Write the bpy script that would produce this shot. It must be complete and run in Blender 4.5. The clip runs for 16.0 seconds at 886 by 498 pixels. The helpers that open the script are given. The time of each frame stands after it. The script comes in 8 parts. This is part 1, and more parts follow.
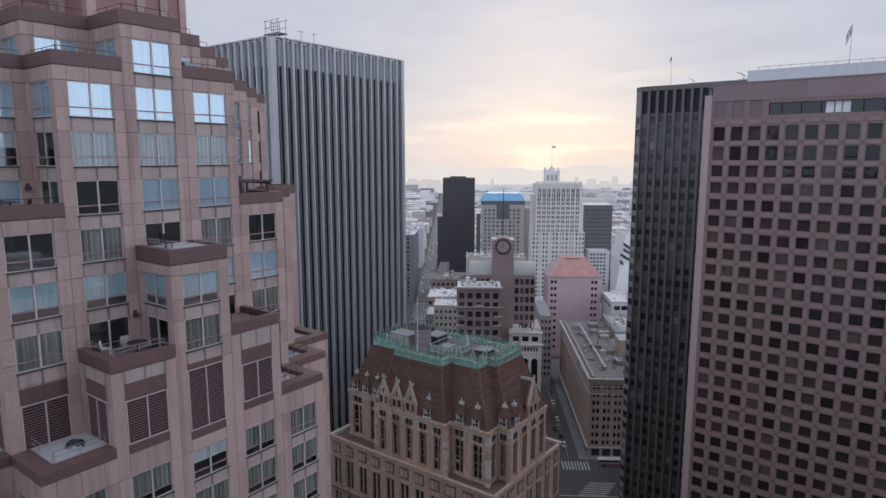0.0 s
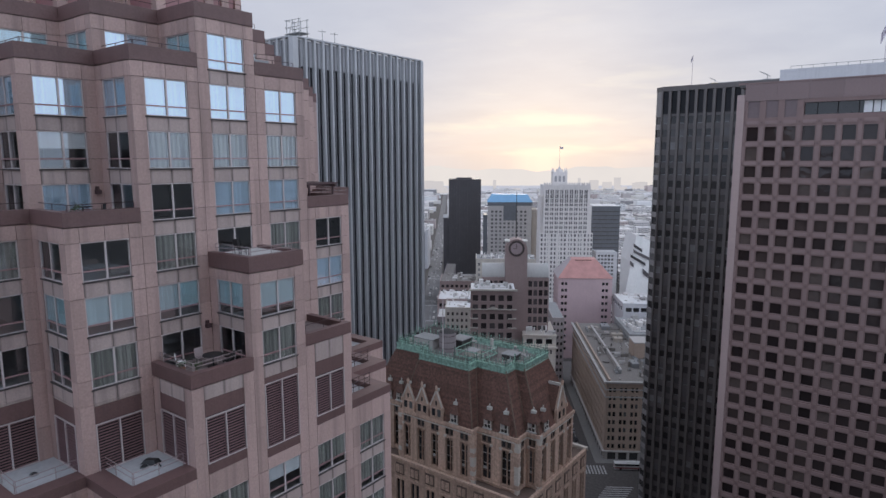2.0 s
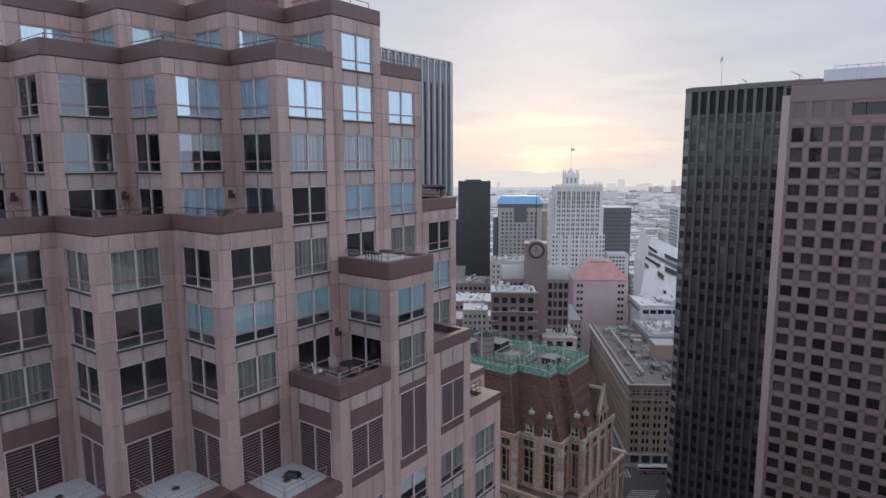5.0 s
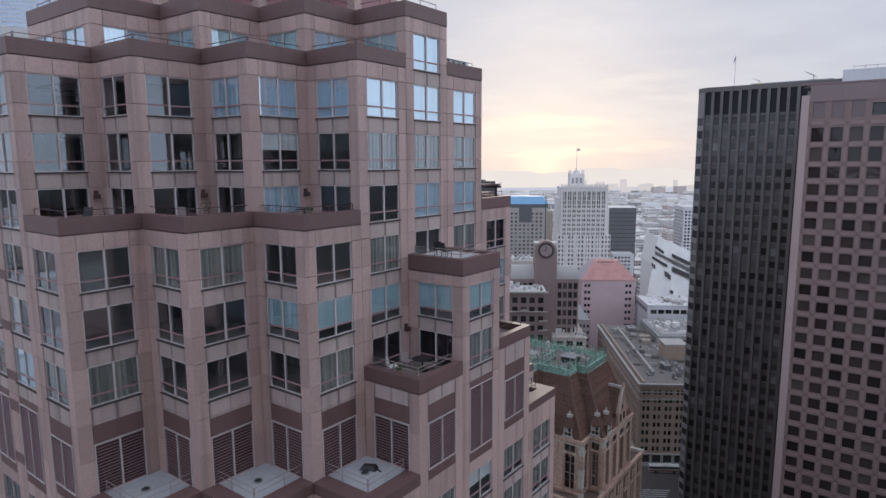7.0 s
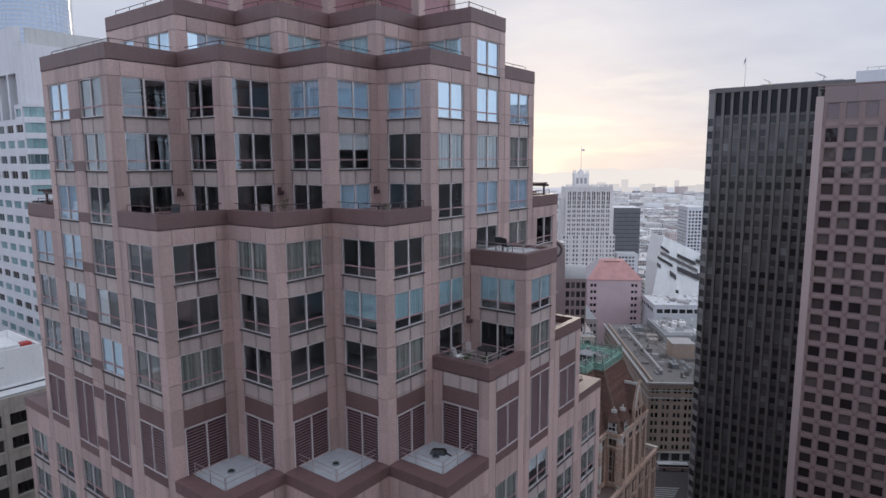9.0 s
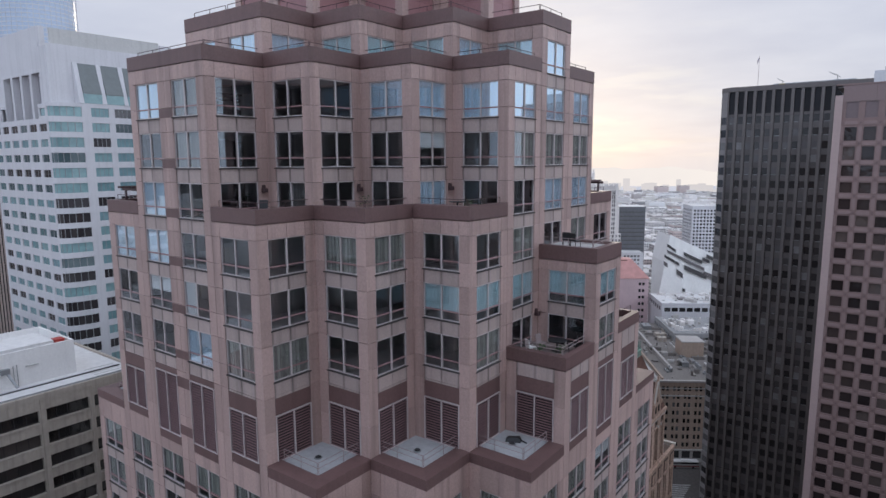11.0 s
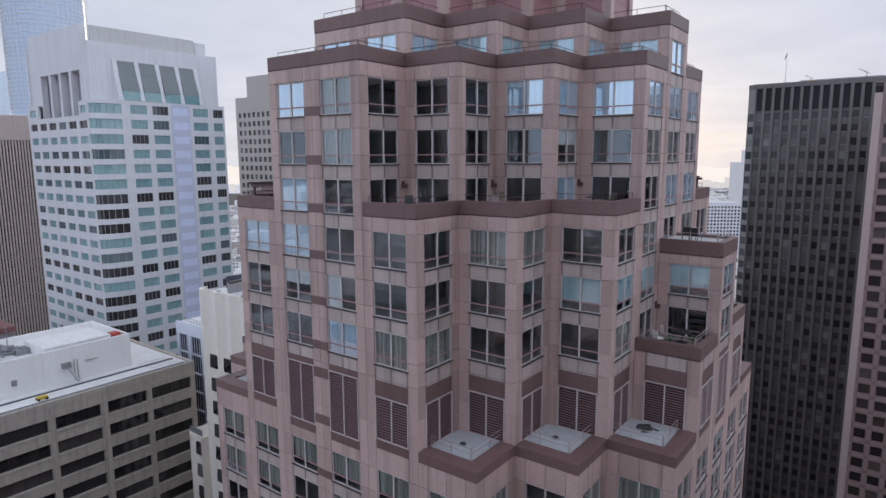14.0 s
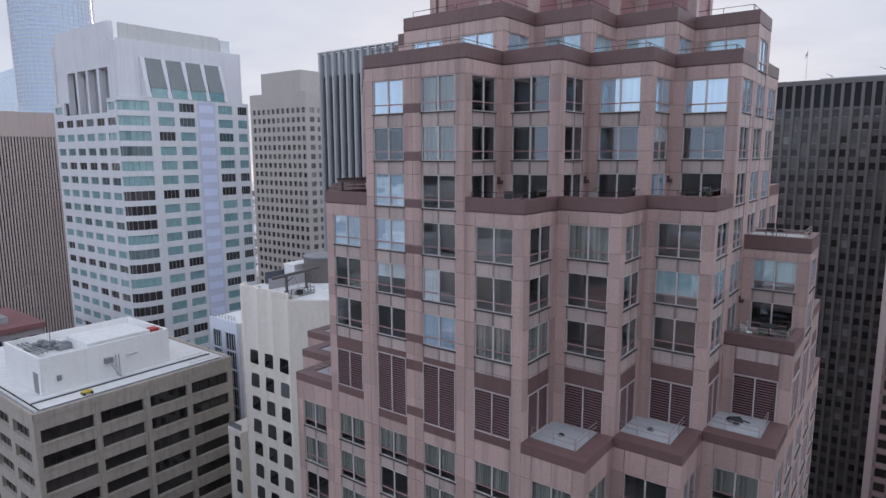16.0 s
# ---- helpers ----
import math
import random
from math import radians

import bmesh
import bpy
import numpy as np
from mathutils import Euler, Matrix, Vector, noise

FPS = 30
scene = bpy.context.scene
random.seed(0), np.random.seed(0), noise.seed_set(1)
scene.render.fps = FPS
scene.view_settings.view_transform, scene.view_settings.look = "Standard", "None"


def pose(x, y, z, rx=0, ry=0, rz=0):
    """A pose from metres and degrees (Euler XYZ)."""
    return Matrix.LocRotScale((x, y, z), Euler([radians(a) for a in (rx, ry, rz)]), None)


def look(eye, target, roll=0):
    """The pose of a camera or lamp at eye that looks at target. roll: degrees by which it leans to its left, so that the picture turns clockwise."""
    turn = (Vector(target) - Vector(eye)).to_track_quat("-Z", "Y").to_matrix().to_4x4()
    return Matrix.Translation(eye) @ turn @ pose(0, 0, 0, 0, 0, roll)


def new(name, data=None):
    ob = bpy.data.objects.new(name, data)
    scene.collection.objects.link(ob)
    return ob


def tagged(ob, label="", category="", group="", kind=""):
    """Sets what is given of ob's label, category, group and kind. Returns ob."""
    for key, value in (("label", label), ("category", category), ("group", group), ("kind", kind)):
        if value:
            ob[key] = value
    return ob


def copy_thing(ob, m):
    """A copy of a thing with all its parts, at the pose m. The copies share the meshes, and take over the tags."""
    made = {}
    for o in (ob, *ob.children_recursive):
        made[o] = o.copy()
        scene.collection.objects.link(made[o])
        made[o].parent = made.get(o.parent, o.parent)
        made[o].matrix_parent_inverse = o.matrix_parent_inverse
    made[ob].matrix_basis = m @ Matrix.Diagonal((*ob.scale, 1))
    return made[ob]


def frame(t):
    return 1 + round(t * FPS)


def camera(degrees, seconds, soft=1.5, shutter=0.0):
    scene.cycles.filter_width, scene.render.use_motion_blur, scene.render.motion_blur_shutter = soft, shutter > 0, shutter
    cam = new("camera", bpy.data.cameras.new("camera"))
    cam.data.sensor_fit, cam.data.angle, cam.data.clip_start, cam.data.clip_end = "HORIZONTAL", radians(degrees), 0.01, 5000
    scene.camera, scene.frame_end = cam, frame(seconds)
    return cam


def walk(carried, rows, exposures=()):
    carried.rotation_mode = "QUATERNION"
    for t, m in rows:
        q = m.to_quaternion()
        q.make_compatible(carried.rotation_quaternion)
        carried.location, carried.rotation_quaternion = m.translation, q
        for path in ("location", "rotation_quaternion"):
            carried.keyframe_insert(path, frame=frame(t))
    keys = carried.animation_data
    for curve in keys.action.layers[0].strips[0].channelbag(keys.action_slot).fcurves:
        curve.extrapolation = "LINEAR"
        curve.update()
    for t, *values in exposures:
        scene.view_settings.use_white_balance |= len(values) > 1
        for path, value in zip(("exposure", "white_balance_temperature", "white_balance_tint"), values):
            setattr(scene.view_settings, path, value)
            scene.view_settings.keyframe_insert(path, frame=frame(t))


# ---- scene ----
cam = camera(71.2, 16.0)
PATH = [
    (0, (-2.413, 0.212, 124.165), (-3.591, 1.801, 123.869), 0.0),
    (0.5, (-3.729, 0.082, 124.188), (-4.908, 1.67, 123.892), 0.0),
    (1, (-5.134, -0.218, 124.176), (-6.315, 1.37, 123.881), -0.0),
    (1.5, (-6.663, -0.717, 124.151), (-7.843, 0.871, 123.859), -0.1),
    (2, (-8.193, -1.307, 124.149), (-9.373, 0.28, 123.857), -0.1),
    (2.5, (-9.707, -1.926, 124.144), (-10.889, -0.339, 123.855), -0.2),
    (3, (-11.125, -2.601, 124.173), (-12.308, -1.014, 123.884), -0.3),
    (3.5, (-12.399, -3.295, 124.175), (-13.582, -1.708, 123.887), -0.2),
    (4, (-13.496, -3.974, 124.186), (-14.68, -2.388, 123.898), -0.2),
    (6.5, (-17.823, -7.372, 124.153), (-19.01, -5.787, 123.869), -0.3),
    (7, (-18.376, -8.255, 124.105), (-19.564, -6.671, 123.82), -0.3),
    (7.5, (-18.888, -9.183, 124.09), (-20.076, -7.6, 123.805), -0.4),
    (8, (-19.386, -10.152, 124.102), (-20.574, -8.568, 123.816), -0.3),
    (8.5, (-19.843, -11.085, 124.093), (-21.032, -9.502, 123.809), -0.3),
    (9, (-20.394, -12.025, 124.062), (-21.583, -10.442, 123.778), -0.3),
    (11.5, (-24.123, -16.783, 123.982), (-25.313, -15.202, 123.694), -0.3),
    (12, (-25.052, -17.759, 123.964), (-26.243, -16.178, 123.675), -0.3),
    (12.5, (-26.042, -18.714, 123.951), (-27.234, -17.135, 123.661), -0.3),
    (13, (-27.034, -19.717, 123.981), (-28.227, -18.138, 123.688), -0.3),
    (13.5, (-28.054, -20.761, 124.037), (-29.248, -19.184, 123.741), -0.3),
    (14, (-29.139, -21.791, 124.055), (-30.333, -20.215, 123.757), -0.3),
    (14.5, (-30.261, -22.848, 124.052), (-31.455, -21.272, 123.751), -0.2),
    (15, (-31.382, -23.897, 124.04), (-32.578, -22.323, 123.737), -0.3),
    (15.5, (-32.49, -24.96, 124.034), (-33.687, -23.386, 123.731), -0.2),
    (16, (-33.477, -25.958, 124.0), (-34.674, -24.386, 123.695), -0.2),
]
walk(cam, [(t, look(eye, target, roll)) for t, eye, target, roll in PATH], [(0, -0.08, 6420, 11), (4, -0.08, 6420, 11), (8, 0.0, 6420, 11), (12, 0.1, 6450, 11), (16, 0.16, 6500, 11)])

# ---- world and light ----
SUN_DIR = Vector((-0.46, 0.88, 0.16)).normalized()
world = bpy.data.worlds.new("overcast_sky")
scene.world = world
world.use_nodes = True
wt = world.node_tree
wt.nodes.clear()


def wmath(op, a, b=None, clamp=False):
    n = wt.nodes.new("ShaderNodeMath")
    n.operation, n.use_clamp = op, clamp
    for i, v in enumerate((a, b)):
        if v is None:
            continue
        if isinstance(v, (int, float)):
            n.inputs[i].default_value = v
        else:
            wt.links.new(v, n.inputs[i])
    return n.outputs[0]


def wmix(fac, a, b):
    n = wt.nodes.new("ShaderNodeMix")
    n.data_type = "RGBA"
    for i, v in ((0, fac), (6, a), (7, b)):
        if isinstance(v, (int, float)):
            n.inputs[i].default_value = v
        elif isinstance(v, tuple):
            n.inputs[i].default_value = (*v, 1)
        else:
            wt.links.new(v, n.inputs[i])
    return n.outputs[2]


sky = wt.nodes.new("ShaderNodeTexSky")
sky.sky_type, sky.sun_disc = "NISHITA", False
sky.sun_elevation, sky.sun_rotation = radians(9), math.atan2(SUN_DIR.x, SUN_DIR.y)
sky.air_density, sky.dust_density = 1.0, 1.5
coord = wt.nodes.new("ShaderNodeTexCoord")
sep = wt.nodes.new("ShaderNodeSeparateXYZ")
wt.links.new(coord.outputs["Generated"], sep.inputs[0])
up = wmath("MAXIMUM", sep.outputs[2], 0.0)
# cloud deck: the direction laid on a flat sheet above
inv = wmath("DIVIDE", 1.0, wmath("ADD", up, 0.12))
comb = wt.nodes.new("ShaderNodeCombineXYZ")
wt.links.new(wmath("MULTIPLY", sep.outputs[0], inv), comb.inputs[0])
wt.links.new(wmath("MULTIPLY", sep.outputs[1], inv), comb.inputs[1])
deck = wt.nodes.new("ShaderNodeTexNoise")
deck.inputs["Scale"].default_value, deck.inputs["Detail"].default_value = 1.25, 8.0
deck.inputs["Roughness"].default_value = 0.55
wt.links.new(comb.outputs[0], deck.inputs["Vector"])
patch = wmath("MULTIPLY", wmath("SUBTRACT", deck.outputs["Fac"], 0.32), 2.6, True)
# nearness to the low sun
dot = wt.nodes.new("ShaderNodeVectorMath")
dot.operation = "DOT_PRODUCT"
wt.links.new(coord.outputs["Generated"], dot.inputs[0])
dot.inputs[1].default_value = SUN_DIR
near_sun = wmath("POWER", wmath("MAXIMUM", dot.outputs["Value"], 0.0), 34.0)
low = wmath("POWER", wmath("SUBTRACT", 1.0, up, True), 18.0)
# long thin streaks of cloud near the horizon
azim = wmath("ARCTAN2", sep.outputs[0], sep.outputs[1])
comb2 = wt.nodes.new("ShaderNodeCombineXYZ")
wt.links.new(wmath("MULTIPLY", azim, 5.0), comb2.inputs[0])
wt.links.new(wmath("MULTIPLY", up, 30.0), comb2.inputs[1])
thin = wt.nodes.new("ShaderNodeTexNoise")
thin.inputs["Scale"].default_value, thin.inputs["Detail"].default_value = 1.0, 6.0
wt.links.new(comb2.outputs[0], thin.inputs["Vector"])
bars_ = wmath("MULTIPLY", wmath("SUBTRACT", thin.outputs["Fac"], 0.46), 6.0, True)
# the cloud is thinner and brighter away from the low sun
away = wmath("MULTIPLY", wmath("SUBTRACT", 0.5, dot.outputs["Value"]), 0.8, True)
base = wmix(low, (0.62, 0.66, 0.78), (0.72, 0.74, 0.80))
base = wmix(away, base, (1.08, 1.27, 1.62))
# extra brightness added to the unseen eastern sky to light the east walls
east = wmath("MULTIPLY", wmath("SUBTRACT", wmath("ADD", wmath("MULTIPLY", sep.outputs[0], 0.95), wmath("MULTIPLY", sep.outputs[1], 0.3)), 0.25), 1.3, True)
base = wmix(east, base, (1.66, 1.86, 2.22))
grey = wmix(patch, wmix(0.22, base, (0.42, 0.46, 0.60)), wmix(0.40, base, (0.79, 0.82, 0.90)))
warm = wmath("MULTIPLY", wmath("MULTIPLY", near_sun, low), wmath("ADD", wmath("MULTIPLY", bars_, 0.45), 0.33), True)
glow = wmix(warm, grey, (0.85, 0.815, 0.735))
lit = wmath("MULTIPLY", wmath("MULTIPLY", near_sun, wmath("POWER", low, 0.5)), wmath("MULTIPLY", wmath("SUBTRACT", thin.outputs["Fac"], 0.54), 9.0, True), True)
glow = wmix(lit, glow, (1.02, 0.99, 0.89))
dimsky = wt.nodes.new("ShaderNodeVectorMath")
dimsky.operation = "SCALE"
wt.links.new(sky.outputs[0], dimsky.inputs[0])
dimsky.inputs["Scale"].default_value = 0.05
allsky = wmix(0.88, dimsky.outputs[0], glow)
bg = wt.nodes.new("ShaderNodeBackground")
bg.inputs["Strength"].default_value = 1.0
wt.links.new(allsky, bg.inputs["Color"])
wout = wt.nodes.new("ShaderNodeOutputWorld")
wt.links.new(bg.outputs[0], wout.inputs[0])

sun = new("sun", bpy.data.lights.new("sun", "SUN"))
sun.data.energy, sun.data.angle, sun.data.color = 0.7, radians(14), (1.0, 0.90, 0.76)
sun.matrix_world = look((0, 0, 300), tuple(Vector((0, 0, 300)) - SUN_DIR * 10))

# ---- materials ----
def node_material(name):
    m = bpy.data.materials.new(name)
    m.use_nodes = True
    nt = m.node_tree
    return m, nt, nt.nodes["Principled BSDF"]


def link(nt, a, b):
    nt.links.new(a, b)


def ramp_node(nt, fac, stops, constant=False):
    r = nt.nodes.new("ShaderNodeValToRGB")
    el = r.color_ramp.elements
    while len(el) > 1:
        el.remove(el[-1])
    el[0].position, el[0].color = stops[0][0], (*stops[0][1], 1)
    for p, c in stops[1:]:
        e = el.new(p)
        e.color = (*c, 1)
    if constant:
        r.color_ramp.interpolation = "CONSTANT"
    if fac is not None:
        link(nt, fac, r.inputs[0])
    return r.outputs[0]


def noise_node(nt, scale, detail=4.0, stretch=None, rough=0.55):
    n = nt.nodes.new("ShaderNodeTexNoise")
    n.inputs["Scale"].default_value, n.inputs["Detail"].default_value, n.inputs["Roughness"].default_value = scale, detail, rough
    geo = nt.nodes.new("ShaderNodeNewGeometry")
    if stretch:
        mp = nt.nodes.new("ShaderNodeMapping")
        mp.inputs["Scale"].default_value = stretch
        link(nt, geo.outputs["Position"], mp.inputs[0])
        link(nt, mp.outputs[0], n.inputs["Vector"])
    else:
        link(nt, geo.outputs["Position"], n.inputs["Vector"])
    return n.outputs["Fac"]


def mix_node(nt, fac, a, b, blend="MIX"):
    n = nt.nodes.new("ShaderNodeMix")
    n.data_type, n.blend_type = "RGBA", blend
    for i, v in ((0, fac), (6, a), (7, b)):
        if isinstance(v, (int, float)):
            n.inputs[i].default_value = v
        elif isinstance(v, tuple):
            n.inputs[i].default_value = (*v, 1)
        else:
            link(nt, v, n.inputs[i])
    return n.outputs[2]


def math_node(nt, op, a, b=0.0, clamp=False):
    n = nt.nodes.new("ShaderNodeMath")
    n.operation, n.use_clamp = op, clamp
    for i, v in enumerate((a, b)):
        if isinstance(v, (int, float)):
            n.inputs[i].default_value = v
        else:
            link(nt, v, n.inputs[i])
    return n.outputs[0]


def surface(name, colour, rough=0.7, vary=0.12, grain=6.0, streak=0.0, piece=0.0, bump=0.0, metal=0.0, spec=0.5, blotch=0.15, drips=None):
    """A weathered plain surface: fine grain, broad blotches, rain streaks and a shift of tone from piece to piece."""
    m, nt, bs = node_material(name)
    dark = tuple(c * (1 - vary) for c in colour)
    light = tuple(min(1, c * (1 + vary)) for c in colour)
    fine = noise_node(nt, grain, 6)
    col = ramp_node(nt, fine, [(0.3, dark), (0.7, light)])
    broad = noise_node(nt, blotch, 4)
    col = mix_node(nt, math_node(nt, "MULTIPLY", ramp_node(nt, broad, [(0.35, (0, 0, 0)), (0.75, (1, 1, 1))]), 0.35), col, tuple(c * 0.78 for c in colour))
    if streak:
        s = noise_node(nt, 1.0, 5, (1.6, 1.6, 0.06))
        f = ramp_node(nt, s, [(0.5, (0, 0, 0)), (0.72, (1, 1, 1))])
        col = mix_node(nt, math_node(nt, "MULTIPLY", f, streak), col, tuple(c * 0.45 for c in colour))
    if drips:
        # grime washed down below the mullion and the jambs of each window, on a module (x0, dx, y0, dy)
        geo = nt.nodes.new("ShaderNodeNewGeometry")
        sp = nt.nodes.new("ShaderNodeSeparateXYZ")
        link(nt, geo.outputs["Position"], sp.inputs[0])
        best = None
        for axis, o, pitch in ((0, drips[0], drips[1]), (1, drips[2], drips[3])):
            f = math_node(nt, "FRACT", math_node(nt, "DIVIDE", math_node(nt, "SUBTRACT", sp.outputs[axis], o - 100 * pitch), pitch))
            half = math_node(nt, "ABSOLUTE", math_node(nt, "SUBTRACT", f, 0.5))
            jamb = math_node(nt, "ABSOLUTE", math_node(nt, "SUBTRACT", half, 0.312))
            d = math_node(nt, "MINIMUM", half, math_node(nt, "ADD", jamb, 0.002))
            best = d if best is None else math_node(nt, "MINIMUM", best, d)
        line = math_node(nt, "SUBTRACT", 1.0, math_node(nt, "MULTIPLY", best, 30.0), True)
        rag = ramp_node(nt, noise_node(nt, 1.0, 4, (0.9, 0.9, 0.5)), [(0.30, (0.2, 0.2, 0.2)), (0.52, (1, 1, 1))])
        col = mix_node(nt, math_node(nt, "MULTIPLY", math_node(nt, "MULTIPLY", line, rag), 0.9), col, tuple(c * 0.33 for c in colour))
    if piece:
        info = nt.nodes.new("ShaderNodeObjectInfo")
        geo = nt.nodes.new("ShaderNodeNewGeometry")
        r = math_node(nt, "FRACT", math_node(nt, "ADD", info.outputs["Random"], geo.outputs["Random Per Island"]))
        k = math_node(nt, "ADD", math_node(nt, "MULTIPLY", r, 2 * piece), 1 - piece)
        sc = nt.nodes.new("ShaderNodeVectorMath")
        sc.operation = "SCALE"
        link(nt, col, sc.inputs[0])
        link(nt, k, sc.inputs["Scale"])
        col = sc.outputs[0]
    link(nt, col, bs.inputs["Base Color"])
    rr = ramp_node(nt, fine, [(0.2, (rough * 0.85,) * 3), (0.8, (min(1, rough * 1.12),) * 3)])
    link(nt, rr, bs.inputs["Roughness"])
    bs.inputs["Metallic"].default_value = metal
    bs.inputs["Specular IOR Level"].default_value = spec
    if bump:
        b = nt.nodes.new("ShaderNodeBump")
        b.inputs["Strength"].default_value, b.inputs["Distance"].default_value = bump, 0.03
        link(nt, fine, b.inputs["Height"])
        link(nt, b.outputs[0], bs.inputs["Normal"])
    return m


def window_material(name, tones, rough=0.06, ior=1.6, wobble=0.0):
    """Opaque-looking pane of a far window: a dark or curtained room behind a glossy sheet, different from pane to pane."""
    m, nt, bs = node_material(name)
    info = nt.nodes.new("ShaderNodeObjectInfo")
    geo = nt.nodes.new("ShaderNodeNewGeometry")
    r = math_node(nt, "FRACT", math_node(nt, "ADD", info.outputs["Random"], math_node(nt, "MULTIPLY", geo.outputs["Random Per Island"], 7.31)))
    col = ramp_node(nt, r, tones, True)
    room = noise_node(nt, 0.9, 3)
    col = mix_node(nt, math_node(nt, "MULTIPLY", room, 0.5), col, (0.03, 0.03, 0.035))
    link(nt, col, bs.inputs["Base Color"])
    bs.inputs["Roughness"].default_value, bs.inputs["IOR"].default_value = rough, ior
    if wobble:
        b = nt.nodes.new("ShaderNodeBump")
        b.inputs["Strength"].default_value, b.inputs["Distance"].default_value = wobble, 0.2
        link(nt, noise_node(nt, 0.45, 2), b.inputs["Height"])
        link(nt, b.outputs[0], bs.inputs["Normal"])
    return m


def clear_glass(name, tint, straight=0.025, sheen=(0.84, 0.92, 1.0)):
    """A clear pane; straight: how much of the light it mirrors when seen straight on."""
    m, nt, bs = node_material(name)
    nt.nodes.remove(bs)
    tr, gl = (nt.nodes.new("ShaderNodeBsdf" + k) for k in ("Transparent", "Glossy"))
    lw = nt.nodes.new("ShaderNodeLayerWeight")
    lw.inputs["Blend"].default_value = 0.5
    gloss = math_node(nt, "ADD", math_node(nt, "MULTIPLY", math_node(nt, "POWER", lw.outputs["Facing"], 5.0), 1 - straight), straight)
    tr.inputs[0].default_value = (*tint, 1)
    gl.inputs["Roughness"].default_value = 0.02
    gl.inputs[0].default_value = (*sheen, 1)
    b = nt.nodes.new("ShaderNodeBump")
    b.inputs["Strength"].default_value, b.inputs["Distance"].default_value = 0.05, 0.05
    link(nt, noise_node(nt, 0.6, 2), b.inputs["Height"])
    link(nt, b.outputs[0], gl.inputs["Normal"])
    mx = nt.nodes.new("ShaderNodeMixShader")
    link(nt, gloss, mx.inputs[0])
    link(nt, tr.outputs[0], mx.inputs[1])
    link(nt, gl.outputs[0], mx.inputs[2])
    link(nt, mx.outputs[0], nt.nodes["Material Output"].inputs[0])
    return m


# ---- mesh tools ----
class Acc:
    """Collects boxes and prisms for one mesh."""

    def __init__(self):
        self.v, self.f = [], []

    def hexa(self, p):
        n = len(self.v)
        self.v += [tuple(q) for q in p]
        self.f += [(n, n + 3, n + 2, n + 1), (n + 4, n + 5, n + 6, n + 7), (n, n + 1, n + 5, n + 4), (n + 1, n + 2, n + 6, n + 5), (n + 2, n + 3, n + 7, n + 6), (n + 3, n, n + 4, n + 7)]
        return self

    def box(self, x0, x1, y0, y1, z0, z1):
        return self.hexa([(x0, y0, z0), (x1, y0, z0), (x1, y1, z0), (x0, y1, z0), (x0, y0, z1), (x1, y0, z1), (x1, y1, z1), (x0, y1, z1)])

    def wbox(self, w, a0, a1, z0, z1, d0, d1, m0=0.0, m1=0.0):
        """A box on a wall w; m0, m1: how far its inner face is drawn in at either end."""
        P = w.at
        return self.hexa([P(a0, z0, d1), P(a1, z0, d1), P(a1 - m1, z0, d0), P(a0 + m0, z0, d0), P(a0, z1, d1), P(a1, z1, d1), P(a1 - m1, z1, d0), P(a0 + m0, z1, d0)])

    def poly(self, pts, z0, z1):
        """A prism over a ring of points, anticlockwise from above."""
        n, k = len(self.v), len(pts)
        self.v += [(x, y, z0) for x, y in pts] + [(x, y, z1) for x, y in pts]
        self.f += [tuple(range(n + k - 1, n - 1, -1)), tuple(range(n + k, n + 2 * k))]
        self.f += [(n + i, n + (i + 1) % k, n + k + (i + 1) % k, n + k + i) for i in range(k)]
        return self

    def tube(self, a, b, r, k=6, r2=None):
        a, b = Vector(a), Vector(b)
        q = (b - a).to_track_quat("Z", "Y").to_matrix()
        n, r2 = len(self.v), r if r2 is None else r2
        for c, rad in ((a, r), (b, r2)):
            self.v += [tuple(c + q @ Vector((rad * math.cos(t), rad * math.sin(t), 0))) for t in (2 * math.pi * i / k for i in range(k))]
        self.f += [(n + i, n + (i + 1) % k, n + k + (i + 1) % k, n + k + i) for i in range(k)]
        self.f += [tuple(range(n + k - 1, n - 1, -1)), tuple(range(n + k, n + 2 * k))]
        return self

    def grid(self, xs, zs, filled, y0, y1):
        """One joined frame: the filled fields of a grid in the x-z plane, given depth."""
        ids = {}

        def vid(i, j, k):
            if (i, j, k) not in ids:
                ids[i, j, k] = len(self.v)
                self.v.append((xs[i], (y0, y1)[k], zs[j]))
            return ids[i, j, k]

        full = {(i, j) for i in range(len(xs) - 1) for j in range(len(zs) - 1) if filled(i, j)}
        for i, j in full:
            c = [(i, j), (i + 1, j), (i + 1, j + 1), (i, j + 1)]
            self.f.append(tuple(vid(*p, 0) for p in c))
            self.f.append(tuple(vid(*p, 1) for p in reversed(c)))
            for k, (di, dj) in enumerate(((0, -1), (1, 0), (0, 1), (-1, 0))):
                if (i + di, j + dj) not in full:
                    p, q = c[k], c[(k + 1) % 4]
                    self.f.append((vid(*q, 0), vid(*p, 0), vid(*p, 1), vid(*q, 1)))
        return self

    def mesh(self, name):
        me = bpy.data.meshes.new(name)
        me.from_pydata(self.v, [], self.f)
        return me


